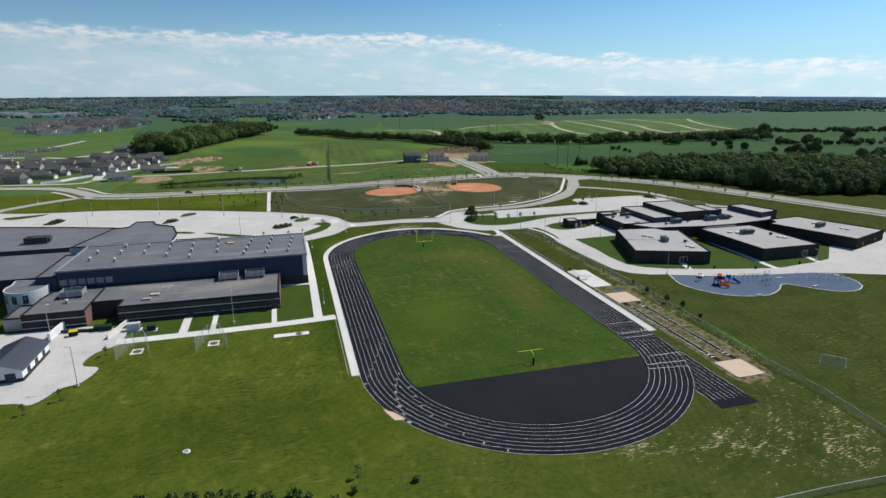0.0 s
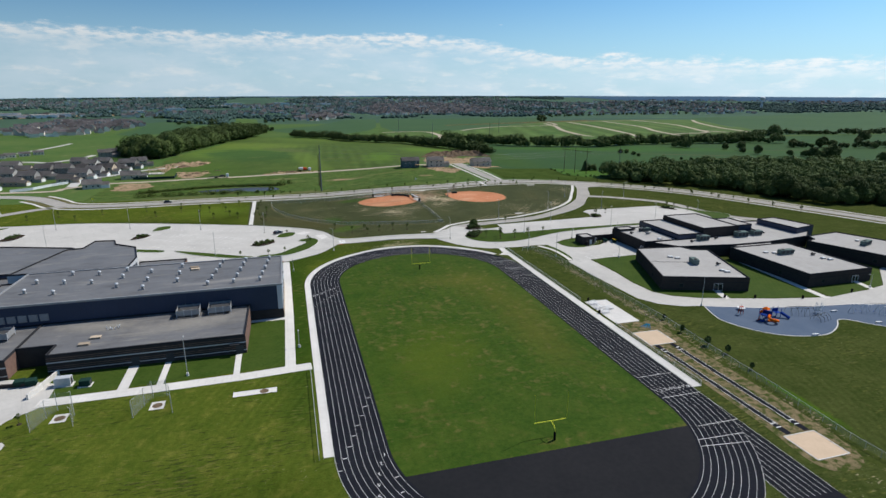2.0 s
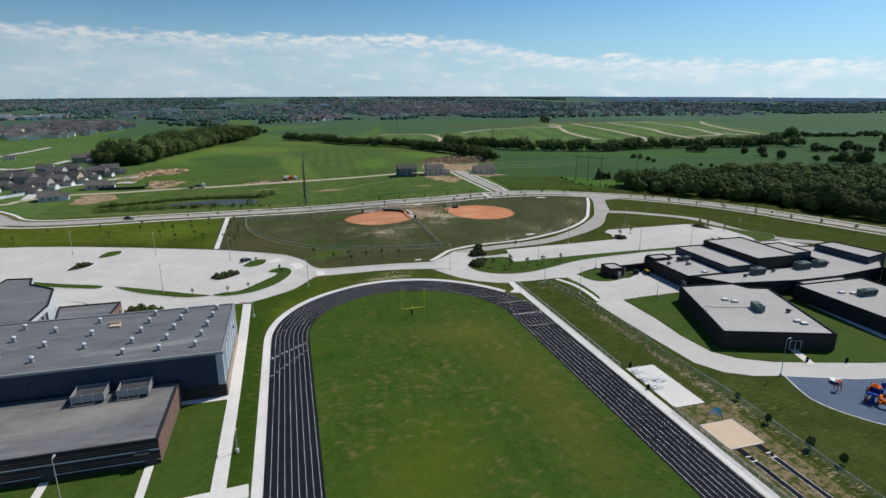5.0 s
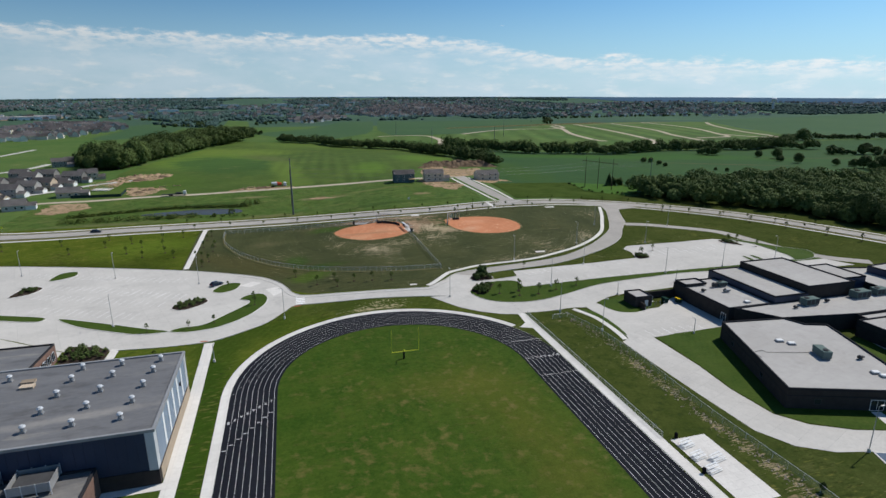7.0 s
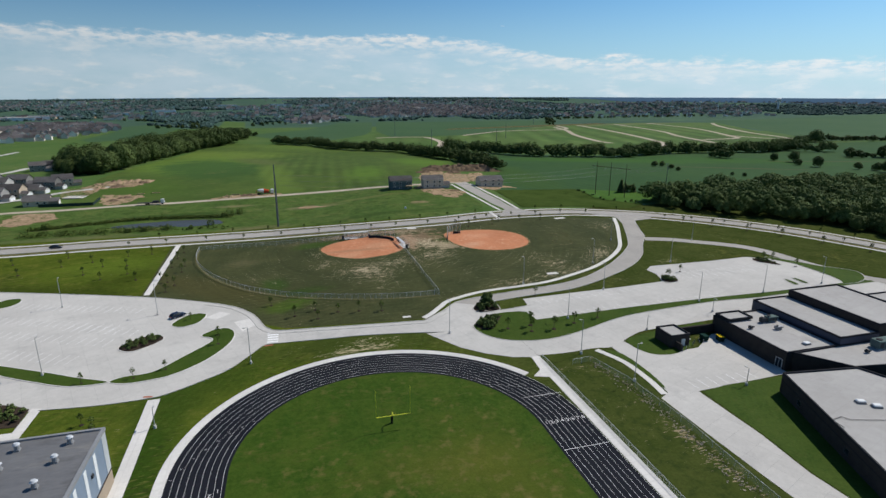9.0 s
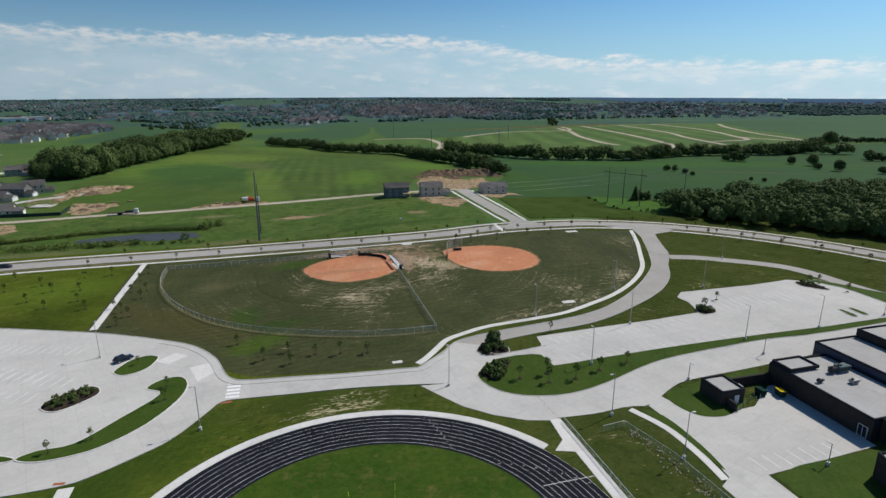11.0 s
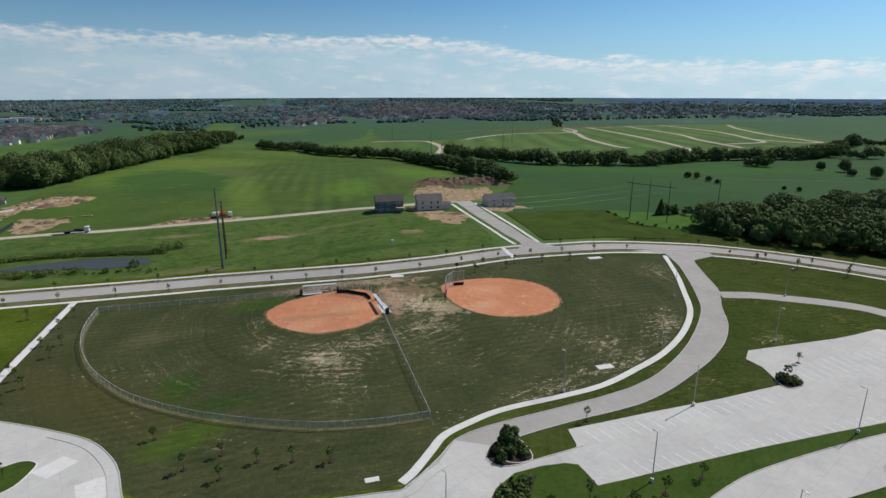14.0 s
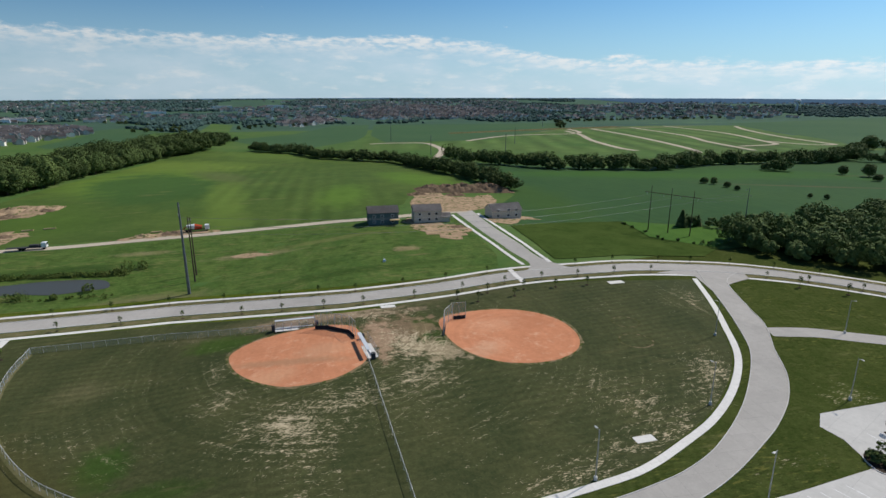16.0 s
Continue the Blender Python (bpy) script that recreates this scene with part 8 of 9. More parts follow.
# ---- goal posts ----
def goal(x, y, side):
    g = thing("goal_post", "yellow gooseneck football goal with a black padded post", "goal post", (x, y, 0), group="football goals")
    part("pad", rod((0, side * 2.0, 0), (0, side * 2.0, 1.9), 0.24, None, 12), "black_pad", g)
    neck = curve([(0, side * 2.0, 1.9), (0, side * 1.9, 2.45), (0, side * 1.3, 2.9), (0, side * 0.5, 3.02), (0, 0, 3.05)], 3)
    bm = bmesh.new()
    for a, b in zip(neck, neck[1:]):
        rod(a, b, 0.09, None, 8, bm)
    part("gooseneck", bm, "yellow_paint", g)
    part("crossbar", rod((-3.55, 0, 3.05), (3.55, 0, 3.05), 0.08, None, 8), "yellow_paint", g)
    for sx in (-3.55, 3.55):
        part("upright", rod((sx, 0, 3.05), (sx, 0, 9.2), 0.05, None, 8), "yellow_paint", g)


goal(1.0, 0.6, -1)
goal(0.8, 112.0, 1)


# ---- discus cages, benches, bins ----
def cage(x, y):
    c = thing("discus_cage", "grey net cage open toward the throwing field", "throwing cage", (x, y, 0), group="discus cages")
    pts = [(-3.9, -4.2), (-2.6, 0.6), (-1.5, 3.6), (1.4, 3.6), (2.6, 0.6), (3.8, -4.2)]
    for px, py in pts:
        part("post", rod((px, py, 0), (px, py, 4.2), 0.06, None, 8), "mesh_fence", c)
        part("arm", rod((px, py, 4.2), (px * 0.85, py * 0.85, 4.3), 0.04, None, 6), "mesh_fence", c)
    for a, b in zip(pts, pts[1:]):
        bm = bmesh.new()
        bm.faces.new([bm.verts.new(p) for p in ((*a, 0.05), (*b, 0.05), (*b, 4.1), (*a, 4.1))])
        part("net_panel", bm, "net" if a not in (pts[0], pts[4]) else "chain_link", c)


cage(-96.2, 33.6)
cage(-77.4, 33.6)


def bleacher(x, y, turn):
    b = thing("bleacher", "small white aluminium bench bleacher", "bleacher", (x, y, 0.07), turn, group="track bleachers")
    for k in range(3):
        part("seat", box(-1.5, -0.8 + 0.62 * k, 0.4 + 0.2 * k, 1.5, -0.56 + 0.62 * k, 0.45 + 0.2 * k), "metal_white", b)
        part("footboard", box(-1.5, -1.05 + 0.62 * k, 0.15 + 0.2 * k, 1.5, -0.85 + 0.62 * k, 0.19 + 0.2 * k), "metal_white", b)
    for sx in (-1.2, 0, 1.2):
        part("frame", rod((sx, -1.0, 0), (sx, 0.9, 0.8), 0.04, None, 6), "metal_light", b)
        part("leg", rod((sx, 0.8, 0), (sx, 0.8, 0.8), 0.04, None, 6), "metal_light", b)


for x, y in ((46.9, 62.6), (46.6, 58.9), (49.6, 57.4), (46.6, 54.9)):
    bleacher(x, y, 12)


def bin_(x, y):
    b = thing("litter_bin", "black round litter bin on concrete", "litter bin", (x, y, 0.07), group="litter bins")
    part("bin", rod((0, 0, 0), (0, 0, 0.95), 0.32, 0.36, 14), "black_pad", b)
    part("lid", rod((0, 0, 0.95), (0, 0, 1.15), 0.38, 0.2, 14), "black_pad", b)


for x, y in ((46.6, 65.2), (44.4, 54.6), (102, 52.6), (117.2, 48.0), (92.4, 55.6), (139.0, 48.4)):
    bin_(x, y)
for k in range(5):
    p = thing("drain_pipe", "blue plastic pipe lying on bare soil", "pipe", (52.0 + 0.35 * k, 42.6 - 0.3 * k, 0.12), 20 + 9 * k, group="loose pipes")
    part("tube", rod((-1.6, 0, 0), (1.6, 0.2, 0), 0.1, None, 8), "tarp", p)
    part("collar", rod((1.5, 0.19, 0), (1.7, 0.21, 0), 0.14, None, 8), "tarp", p)
sg = thing("soccer_goal", "white framed soccer goal with a net on the grass", "soccer goal", (73.6, -21.0, 0), -50)
for a, b in (((-2.6, 0, 0), (-2.6, 0, 2.1)), ((2.6, 0, 0), (2.6, 0, 2.1)), ((-2.6, 0, 2.1), (2.6, 0, 2.1)), ((-2.6, 0, 0), (-2.6, -1.6, 0)), ((2.6, 0, 0), (2.6, -1.6, 0)), ((-2.6, -1.6, 0), (2.6, -1.6, 0)), ((-2.6, 0, 2.1), (-2.6, -1.6, 0)), ((2.6, 0, 2.1), (2.6, -1.6, 0))):
    part("bar", rod(a, b, 0.06, None, 6), "metal_white", sg)
bm = bmesh.new()
bm.faces.new([bm.verts.new(p) for p in ((-2.6, 0, 2.1), (2.6, 0, 2.1), (2.6, -1.6, 0.02), (-2.6, -1.6, 0.02))])
part("net_panel", bm, "net", sg)

# ---- playground ----
tower = thing("play_tower", "blue and orange playground tower with twisting slide", "play tower", (90.0, 36.6, 0.06), 20)
for sx in (-1.2, 1.2):
    for sy in (-1.2, 1.2):
        part("post", rod((sx, sy, 0), (sx, sy, 3.6), 0.09, None, 8), "blue", tower)
part("deck", box(-1.25, -1.25, 1.6, 1.25, 1.25, 1.72), "blue", tower)
part("panel", box(-1.25, 1.2, 1.7, 1.25, 1.28, 2.7), "orange", tower)
part("panel", box(1.2, -1.25, 1.7, 1.28, 1.25, 2.7), "blue", tower)
bm = bmesh.new()
bmesh.ops.create_cone(bm, cap_ends=True, segments=4, radius1=1.3, radius2=0.1, depth=0.7, matrix=Matrix.Translation((0, 0, 3.9)) @ Matrix.Rotation(math.pi / 4, 4, "Z"))
part("roof", bm, "orange", tower)
bm = bmesh.new()
spiral = [(-0.4 + 1.3 * math.cos(a), -2.6 + 1.3 * math.sin(a), 2.2 - 0.26 * a) for a in [k * 0.45 + 1.2 for k in range(16)]]
for a, b in zip(spiral, spiral[1:]):
    rod(a, b, 0.38, None, 8, bm)
part("tube_slide", bm, "orange", tower, "orange twisting tube slide")
bm = bmesh.new()
for a, b in (((3.6, 0.6, 0.2), (1.3, 0.2, 1.9)), ((4.4, 0.7, 0.15), (3.6, 0.6, 0.2))):
    rod(a, b, 0.4, None, 8, bm)
part("slide", bm, "blue", tower, "dark blue slide")
part("ladder", box(-2.2, -0.5, 0, -1.3, 0.5, 0.2), "blue", tower)
for k in range(5):
    part("climber", rod((-1.3 - 0.35 * k, -0.6, 0), (-1.3 - 0.35 * k, -0.6, 1.9 - 0.3 * k), 0.05, None, 6), "blue", tower)
    part("climber", rod((-1.3 - 0.35 * k, 0.8, 0), (-1.3 - 0.35 * k, 0.8, 1.9 - 0.3 * k), 0.05, None, 6), "red", tower)
t2 = thing("play_tower", "second blue playground tower with a slide", "play tower", (95.6, 37.8, 0.06), -10)
for sx in (-0.8, 0.8):
    for sy in (-0.8, 0.8):
        part("post", rod((sx, sy, 0), (sx, sy, 3.0), 0.08, None, 8), "blue", t2)
part("deck", box(-0.85, -0.85, 1.4, 0.85, 0.85, 1.52), "blue", t2)
bm = rod((0.8, -0.6, 1.6), (2.6, -2.4, 0.3), 0.45, None, 8)
part("slide", bm, "blue", t2)
part("panel", box(-0.85, 0.8, 1.5, 0.85, 0.86, 2.4), "blue", t2)
sp = thing("spinner", "red playground climbing spinner", "play equipment", (86.4, 42.2, 0.06))
part("mast", rod((0, 0, 0), (0, 0, 2.6), 0.1, None, 8), "red", sp)
for k in range(4):
    a = k * math.pi / 2
    part("hoop", rod((1.0 * math.cos(a), 1.0 * math.sin(a), 0.3), (0.6 * math.cos(a), 0.6 * math.sin(a), 2.5), 0.07, None, 6), "red", sp)
part("ring", rod((0, 0, 2.45), (0, 0, 2.52), 0.6, None, 14), "red", sp)
um = thing("spin_disc", "pale round spinning dish on a post", "play equipment", (89.4, 45.2, 0.06))
part("dish", rod((0, 0, 0.5), (0, 0, 0.75), 0.9, 1.2, 18), "metal_white", um)
part("post", rod((0, 0, 0), (0, 0, 0.5), 0.15, None, 8), "metal_grey", um)
part("handle", rod((0, 0, 0.75), (0.1, 0.1, 1.8), 0.04, None, 6), "metal_grey", um)


def arch_set(name, label, x, y, n, step, tall, wide, turn, mat):
    s = thing(name, label, "play equipment", (x, y, 0.06), turn)
    for k in range(n):
        pts = [(k * step + 0.3 * math.sin(k), -wide * math.cos(a), tall * math.sin(a)) for a in [math.pi * j / 10 for j in range(11)]]
        bm = bmesh.new()
        for a, b in zip(pts, pts[1:]):
            rod(a, b, 0.05, None, 5, bm)
        part("arch", bm, mat, s)
    for f in (0.35, 0.5, 0.65):
        a = math.pi * f
        part("bar", rod((0, -wide * math.cos(a), tall * math.sin(a)), ((n - 1) * step, -wide * math.cos(a), tall * math.sin(a)), 0.04, None, 5), mat, s)
    return s


arch_set("climbing_arches", "dark metal climbing arches and ropes", 101.0, 38.5, 5, 1.8, 2.4, 2.0, -16, "steel_pole")
arch_set("climbing_arches", "dark metal climbing hoops", 104.0, 31.6, 4, 1.6, 1.8, 1.6, 10, "steel_pole")
cl = thing("climbing_wall", "tall white framed climbing net", "play equipment", (110.4, 36.4, 0.06), -14)
for sx in (-1.0, 1.0):
    for sy in (-0.7, 0.7):
        part("post", rod((sx, sy, 0), (sx * 0.8, sy * 0.4, 3.6), 0.07, None, 8), "metal_white", cl)
for k in range(6):
    part("rung", rod((-1.0, -0.7 + 0.06 * k, 0.4 + 0.5 * k), (1.0, -0.7 + 0.06 * k, 0.4 + 0.5 * k), 0.04, None, 6), "metal_white", cl)
part("panel", box(-0.9, 0.2, 0.6, 0.9, 0.3, 2.2), "metal_light", cl)


def swings(x, y, turn):
    s = thing("swing_set", "dark metal frame swing set", "swing set", (x, y, 0.06), turn, group="swing sets")
    part("top_bar", rod((-4, 0, 2.6), (4, 0, 2.6), 0.06, None, 8), "metal_light", s)
    for sx in (-4, 0, 4):
        for sy in (-1.1, 1.1):
            part("leg", rod((sx, sy, 0), (sx, 0, 2.6), 0.05, None, 6), "metal_light", s)
    for sx in (-2.8, -1.3, 1.3, 2.8):
        for d in (-0.22, 0.22):
            part("chain", rod((sx + d, 0, 0.5), (sx + d, 0, 2.6), 0.015, None, 4), "steel_pole", s)
        part("seat", box(sx - 0.25, -0.1, 0.46, sx + 0.25, 0.1, 0.5), "blue", s)


swings(125.0, 33.0, -18)
swings(132.5, 29.0, -18)
for x, y in ((94.8, 23.6), (116.2, 36.0), (121, 25.5)):
    b = thing("bench", "low pale metal bench by the playground", "bench", (x, y, 0.06), -10, group="playground benches")
    part("seat", box(-1.0, -0.22, 0.4, 1.0, 0.22, 0.46), "metal_white", b)
    for sx in (-0.8, 0.8):
        part("leg", box(sx - 0.05, -0.18, 0, sx + 0.05, 0.18, 0.4), "metal_grey", b)

# the rough edge of the south field
rough = hedge_spots([(-84, -28.5), (-76, -29.6), (-66, -31.6), (-56, -34.6), (-50, -37.5)], 1.1, 1.2, 171)
wood_stuff("field_scrub", rough, 1.5, 0.3, 172, "low scrub and tall weeds at the field's edge", "leaf_young", leaves=130, lobes=6)
wood_stuff("field_scrub", hedge_spots([(-48, -35.6), (-47, -36.0)], 0.9, 0.5, 173) + hedge_spots([(-38, -35.0), (-35.6, -35.4)], 1.0, 0.4, 174), 1.5, 0.28, 175, "dark low bushes in the mown field", leaves=160, lobes=6)
lid = thing("manhole_cover", "pale round concrete manhole ring in the grass", "manhole", (-76.8, -15.8, 0))
part("ring", rod((0, 0, 0), (0, 0, 0.18), 0.72, 0.66, 18), "concrete_new", lid)
part("cover", rod((0, 0, 0.18), (0, 0, 0.22), 0.42, 0.42, 16), "metal_grey", lid)
fence([(16, -57.0), (30, -57.2), (44, -57.8), (58, -58.6), (74, -60)], 1.3, 3.0, "low chain-link fence at the south edge of the grounds")

# ---- power line poles ----
def power_pole(x, y, tall, r, arms, mat, label, turn=0.0):
    p = thing("power_pole", label, "power pole", (x, y, height(x, y)), turn, group="power line poles")
    part("pole", rod((0, 0, -0.5), (0, 0, tall), r, r * 0.45, 10), mat, p)
    for k in range(arms):
        z = tall - 1.2 - 2.6 * k
        s = -1 if k % 2 else 1
        part("arm", rod((0, 0, z), (0, s * 1.6, z + 0.3), 0.08, 0.05, 6), mat, p)
        part("insulator", rod((0, s * 1.6, z + 0.3), (0, s * 1.6, z - 0.7), 0.09, None, 8), "metal_grey", p)
    return p


power_pole(-24.6, 309.4, 32.5, 0.55, 4, "steel_pole", "tall dark steel transmission pole by the boulevard")
power_pole(-24.6, 321.7, 24.5, 0.3, 1, "bark", "weathered wooden power pole of a pair")
power_pole(-25.0, 328.2, 22.5, 0.3, 1, "bark", "weathered wooden power pole of a pair")
for x, y in ((183.3, 345), (189.6, 338), (196.8, 331)):
    power_pole(x, y, 22.5, 0.28, 0, "bark", "wooden pole of a wide power line frame")
fr = thing("power_crossarm", "long crossarm of a wooden power line frame", "power line crossarm", (0, 0, 0))
part("beam", rod((181, 347.4, height(183, 345) + 19.5), (199, 328.8, height(197, 331) + 19.0), 0.16, None, 6), "bark", fr)
for s in (0.05, 0.35, 0.65, 0.95):
    q = Vector((181, 347.4, height(183, 345) + 19.5)).lerp(Vector((199, 328.8, height(197, 331) + 19.0)), s)
    part("insulator", rod(q, q - Vector((0, 0, 1.4)), 0.09, None, 6), "metal_grey", fr)
power_pole(227.5, 330.1, 23, 0.3, 2, "steel_pole", "dark steel power pole at the wood's edge")
for x, y, tall in ((163, 980, 27), (171, 751, 24), (255, 725, 25), (576, 1314, 26), (330, 880, 25)):
    power_pole(x, y, tall, 0.45, 2, "steel_pole", "far dark transmission pole across the fields")

# ---- overhead wires ----
def wire_span(a, b, sag):
    """One thin cable hanging between two points."""
    a, b = Vector(a), Vector(b)
    pts = [a.lerp(b, k / 14) - Vector((0, 0, sag * 4 * (k / 14) * (1 - k / 14))) for k in range(15)]
    bm = bmesh.new()
    side = (b - a).cross(Vector((0, 0, 1))).normalized() * 0.035
    rings = [[bm.verts.new(p + v) for v in (side, Vector((0, 0, 0.035)), -side, Vector((0, 0, -0.035)))] for p in pts]
    for r, q in zip(rings, rings[1:]):
        for k in range(4):
            bm.faces.new((r[k], r[(k + 1) % 4], q[(k + 1) % 4], q[k]))
    bm.faces.new(rings[0][::-1])
    bm.faces.new(rings[-1])
    tagged(part("power_cable", bm, "steel_pole"), "thin dark overhead power cable", "power cable", group="overhead cables")


for s, z in ((0.05, 27.0), (0.5, 24.0), (0.95, 21.5)):
    q = Vector((181, 347.4, height(183, 345) + 18.0)).lerp(Vector((199, 328.8, height(197, 331) + 17.6)), s)
    wire_span(q, (-24.6, 309.4 + 1.4, z), 5.0)
    wire_span(q, (227.5, 330.1, height(227, 330) + 20.5 - 2 * s), 1.2)

# ---- vehicles ----
def car(x, y, turn, paint, label, z=0.05, L=4.7, W=1.85):
    c = thing("car", label, "car", (x, y, height(x, y) + z), turn, group="parked vehicles")
    prof = [(-L / 2, 0.35), (-L / 2, 0.85), (-L / 2 + 0.15, 0.98), (-L * 0.30, 1.02), (-L * 0.20, 1.05), (L * 0.22, 1.0), (L / 2 - 0.25, 0.82), (L / 2, 0.62), (L / 2, 0.35)]
    bm = bmesh.new()
    rowsv = [[bm.verts.new((px, s * W / 2 * (1 if pz < 0.9 else 0.96), pz)) for px, pz in prof] for s in (-1, 1)]
    bm.faces.new(rowsv[0][::-1])
    bm.faces.new(rowsv[1])
    for k in range(len(prof)):
        j = (k + 1) % len(prof)
        bm.faces.new((rowsv[0][k], rowsv[0][j], rowsv[1][j], rowsv[1][k]))
    bmesh.ops.recalc_face_normals(bm, faces=bm.faces[:])
    bmesh.ops.bevel(bm, geom=bm.edges[:], offset=0.05, segments=2, affect="EDGES")
    body = part("body", bm, paint, c)
    cab = [(-L * 0.46, 1.0), (-L * 0.36, 1.5), (-L * 0.1, 1.62), (L * 0.08, 1.56), (L * 0.24, 1.0)]
    bm = bmesh.new()
    rowsv = [[bm.verts.new((px, s * (W / 2 - 0.06 - 0.22 * (pz - 1.0)), pz)) for px, pz in cab] for s in (-1, 1)]
    bm.faces.new(rowsv[0][::-1])
    bm.faces.new(rowsv[1])
    for k in range(len(cab)):
        j = (k + 1) % len(cab)
        bm.faces.new((rowsv[0][k], rowsv[0][j], rowsv[1][j], rowsv[1][k]))
    bmesh.ops.recalc_face_normals(bm, faces=bm.faces[:])
    part("windows", bm, "glass", c)
    part("roof", box(-L * 0.35, -W / 2 + 0.22, 1.5, L * 0.07, W / 2 - 0.22, 1.64, bevel=0.04), paint, c)
    for sx in (-L * 0.31, L * 0.31):
        for sy in (-1, 1):
            wv = part("wheel", rod((sx, sy * (W / 2 - 0.2), 0.33), (sx, sy * (W / 2 + 0.02), 0.33), 0.33, None, 16), "tyre", c)
            part("rim", rod((sx, sy * (W / 2 + 0.02), 0.33), (sx, sy * (W / 2 + 0.03), 0.33), 0.2, None, 12), "metal_light", wv)
    for sy in (-0.65, 0.65):
        part("headlight", box(L / 2 - 0.06, sy - 0.18, 0.6, L / 2 + 0.02, sy + 0.18, 0.75), "metal_white", c)
        part("tail_light", box(-L / 2 - 0.02, sy - 0.15, 0.7, -L / 2 + 0.05, sy + 0.15, 0.9), "red", c)


car(-53.2, 188.8, 40, "car_blue", "dark blue estate car parked by a grass island")
car(-121, 291.0, 2, "unit_dark", "dark car on the boulevard", L=4.9)
car(-205, 418, 60, "car_white", "white car on an estate drive")
car(-184, 428, 30, "unit_dark", "dark car on an estate drive")


def truck(x, y, turn, kind):
    t = thing("lorry", "white cab %s lorry on the gravel road" % kind, "lorry", (x, y, height(x, y) + 0.15), turn, group="site lorries")
    part("cab", box(3.0, -1.2, 0.7, 5.0, 1.2, 3.0, bevel=0.15), "car_white", t)
    part("windscreen", box(4.7, -1.0, 1.9, 5.02, 1.0, 2.8), "glass", t)
    part("chassis", box(-6.0, -0.6, 0.7, 3.0, 0.6, 1.0), "unit_dark", t)
    for sx in (-5.0, -3.8, 3.8):
        for sy in (-1.0, 1.0):
            part("wheel", rod((sx, sy - 0.15, 0.5), (sx, sy + 0.15, 0.5), 0.5, None, 14), "tyre", t)
    if kind == "mixer":
        part("drum", rod((-5.0, 0, 2.7), (-1.5, 0, 2.3), 0.7, 1.4, 14), "car_white", t)
        part("drum_nose", rod((-1.5, 0, 2.3), (1.8, 0, 1.9), 1.4, 0.9, 14), "red", t)
        part("chute", rod((-5.4, 0, 2.4), (-6.6, 0, 1.2), 0.25, 0.2, 6), "red", t)
    else:
        part("bed", box(-10.0, -1.2, 1.0, 2.6, 1.2, 1.25), "unit_dark", t)
        part("load", box(-1.5, -1.0, 1.25, 2.0, 1.0, 2.2, bevel=0.1), "unit_dark", t)


truck(-33, 391.2, 8, "mixer")
truck(-97, 378.4, 3, "flatbed")
for k, (x, y, a) in enumerate(((-117, 407, 35), (-113, 414, 10), (-104, 415, 5), (-120, 404, 60), (-52, 394, 0))):
    p = thing("timber_stack", "pale stack of sawn building timber", "timber", (x, y, height(x, y) + 0.16), a, group="timber stacks")
    for j in range(3):
        part("plank", box(-2.4, -0.8 + 0.55 * j, 0, 2.4, -0.3 + 0.55 * j, 0.5 - 0.1 * j), "timber", p)

# ---- young trees and shrubs ----
MULCH_RING = mesh_of("mulch_ring", rod((0, 0, 0.0), (0, 0, 0.16), 0.62, 0.5, 10), "mulch")


def young(x, y, s=1.0, label="slim young tree staked in mown grass"):
    t = plant(YOUNG[int(abs(x * 13 + y * 7)) % 3], x, y, s, label, group="young trees")
    t.name = "young_tree"
    part("mulch_ring", MULCH_RING, "mulch", t, "dark mulch ring")
    return t


for off, first in ((6.6, 38), (-7.0, 36)):
    line = offset(boul_line, off)
    run, last = 0.0, line[first]
    for p in line[first + 1 : 112]:
        run += math.dist(last, p)
        last = p
        if run > 12.5 and not (88 < p[0] < 122 and off > 0) and not (150 < p[0] < 184 and off < 0):
            young(p[0], p[1], 0.85, "slim street tree in the boulevard verge")
            run = 0.0
line = offset(boul_line, -15)
run, last = 0.0, line[88]
for p in line[89:118]:
    run += math.dist(last, p)
    last = p
    if run > 14:
        young(p[0], p[1], 1.15)
        run = 0.0
YOUNG_AT = [(-25.4, 191.2), (-11.6, 183.2), (-4.8, 179.7), (1.8, 178.6), (8.8, 176.8), (-11.2, 175.8), (-18, 179.8), (-65, 246), (-60, 238), (-66, 230), (-59.8, 221.4), (-61.6, 214.8), (-65, 259), (-92, 254), (-83, 253), (-80, 241), (-77, 269), (-75, 232), (-86, 268), (-98, 262), (-96, 244), (-108, 258), (-110, 272), (-120, 250), (-128, 266), (-88, 236), (-63, 226), (-60, 246), (-64, 268), (66, 270 + 16), (78, 289.5), (92, 290), (104, 289), (116, 288), (72, 282), (86, 284), (-150, 262), (-160, 250), (-172, 262), (-185, 256), (62, 176.5), (128, 186)]
for x, y in YOUNG_AT:
    young(x, y, 0.95)
for x, y in ((-112, 7.0), (-106.4, 11.4), (-103.4, 33.2), (-46.4, -31.6), (-68, 150), (-59.5, 128.6), (-58.4, 125.2), (-62, 130.4)):
    young(x, y, 0.8, "slim sapling with a dark mulch ring")
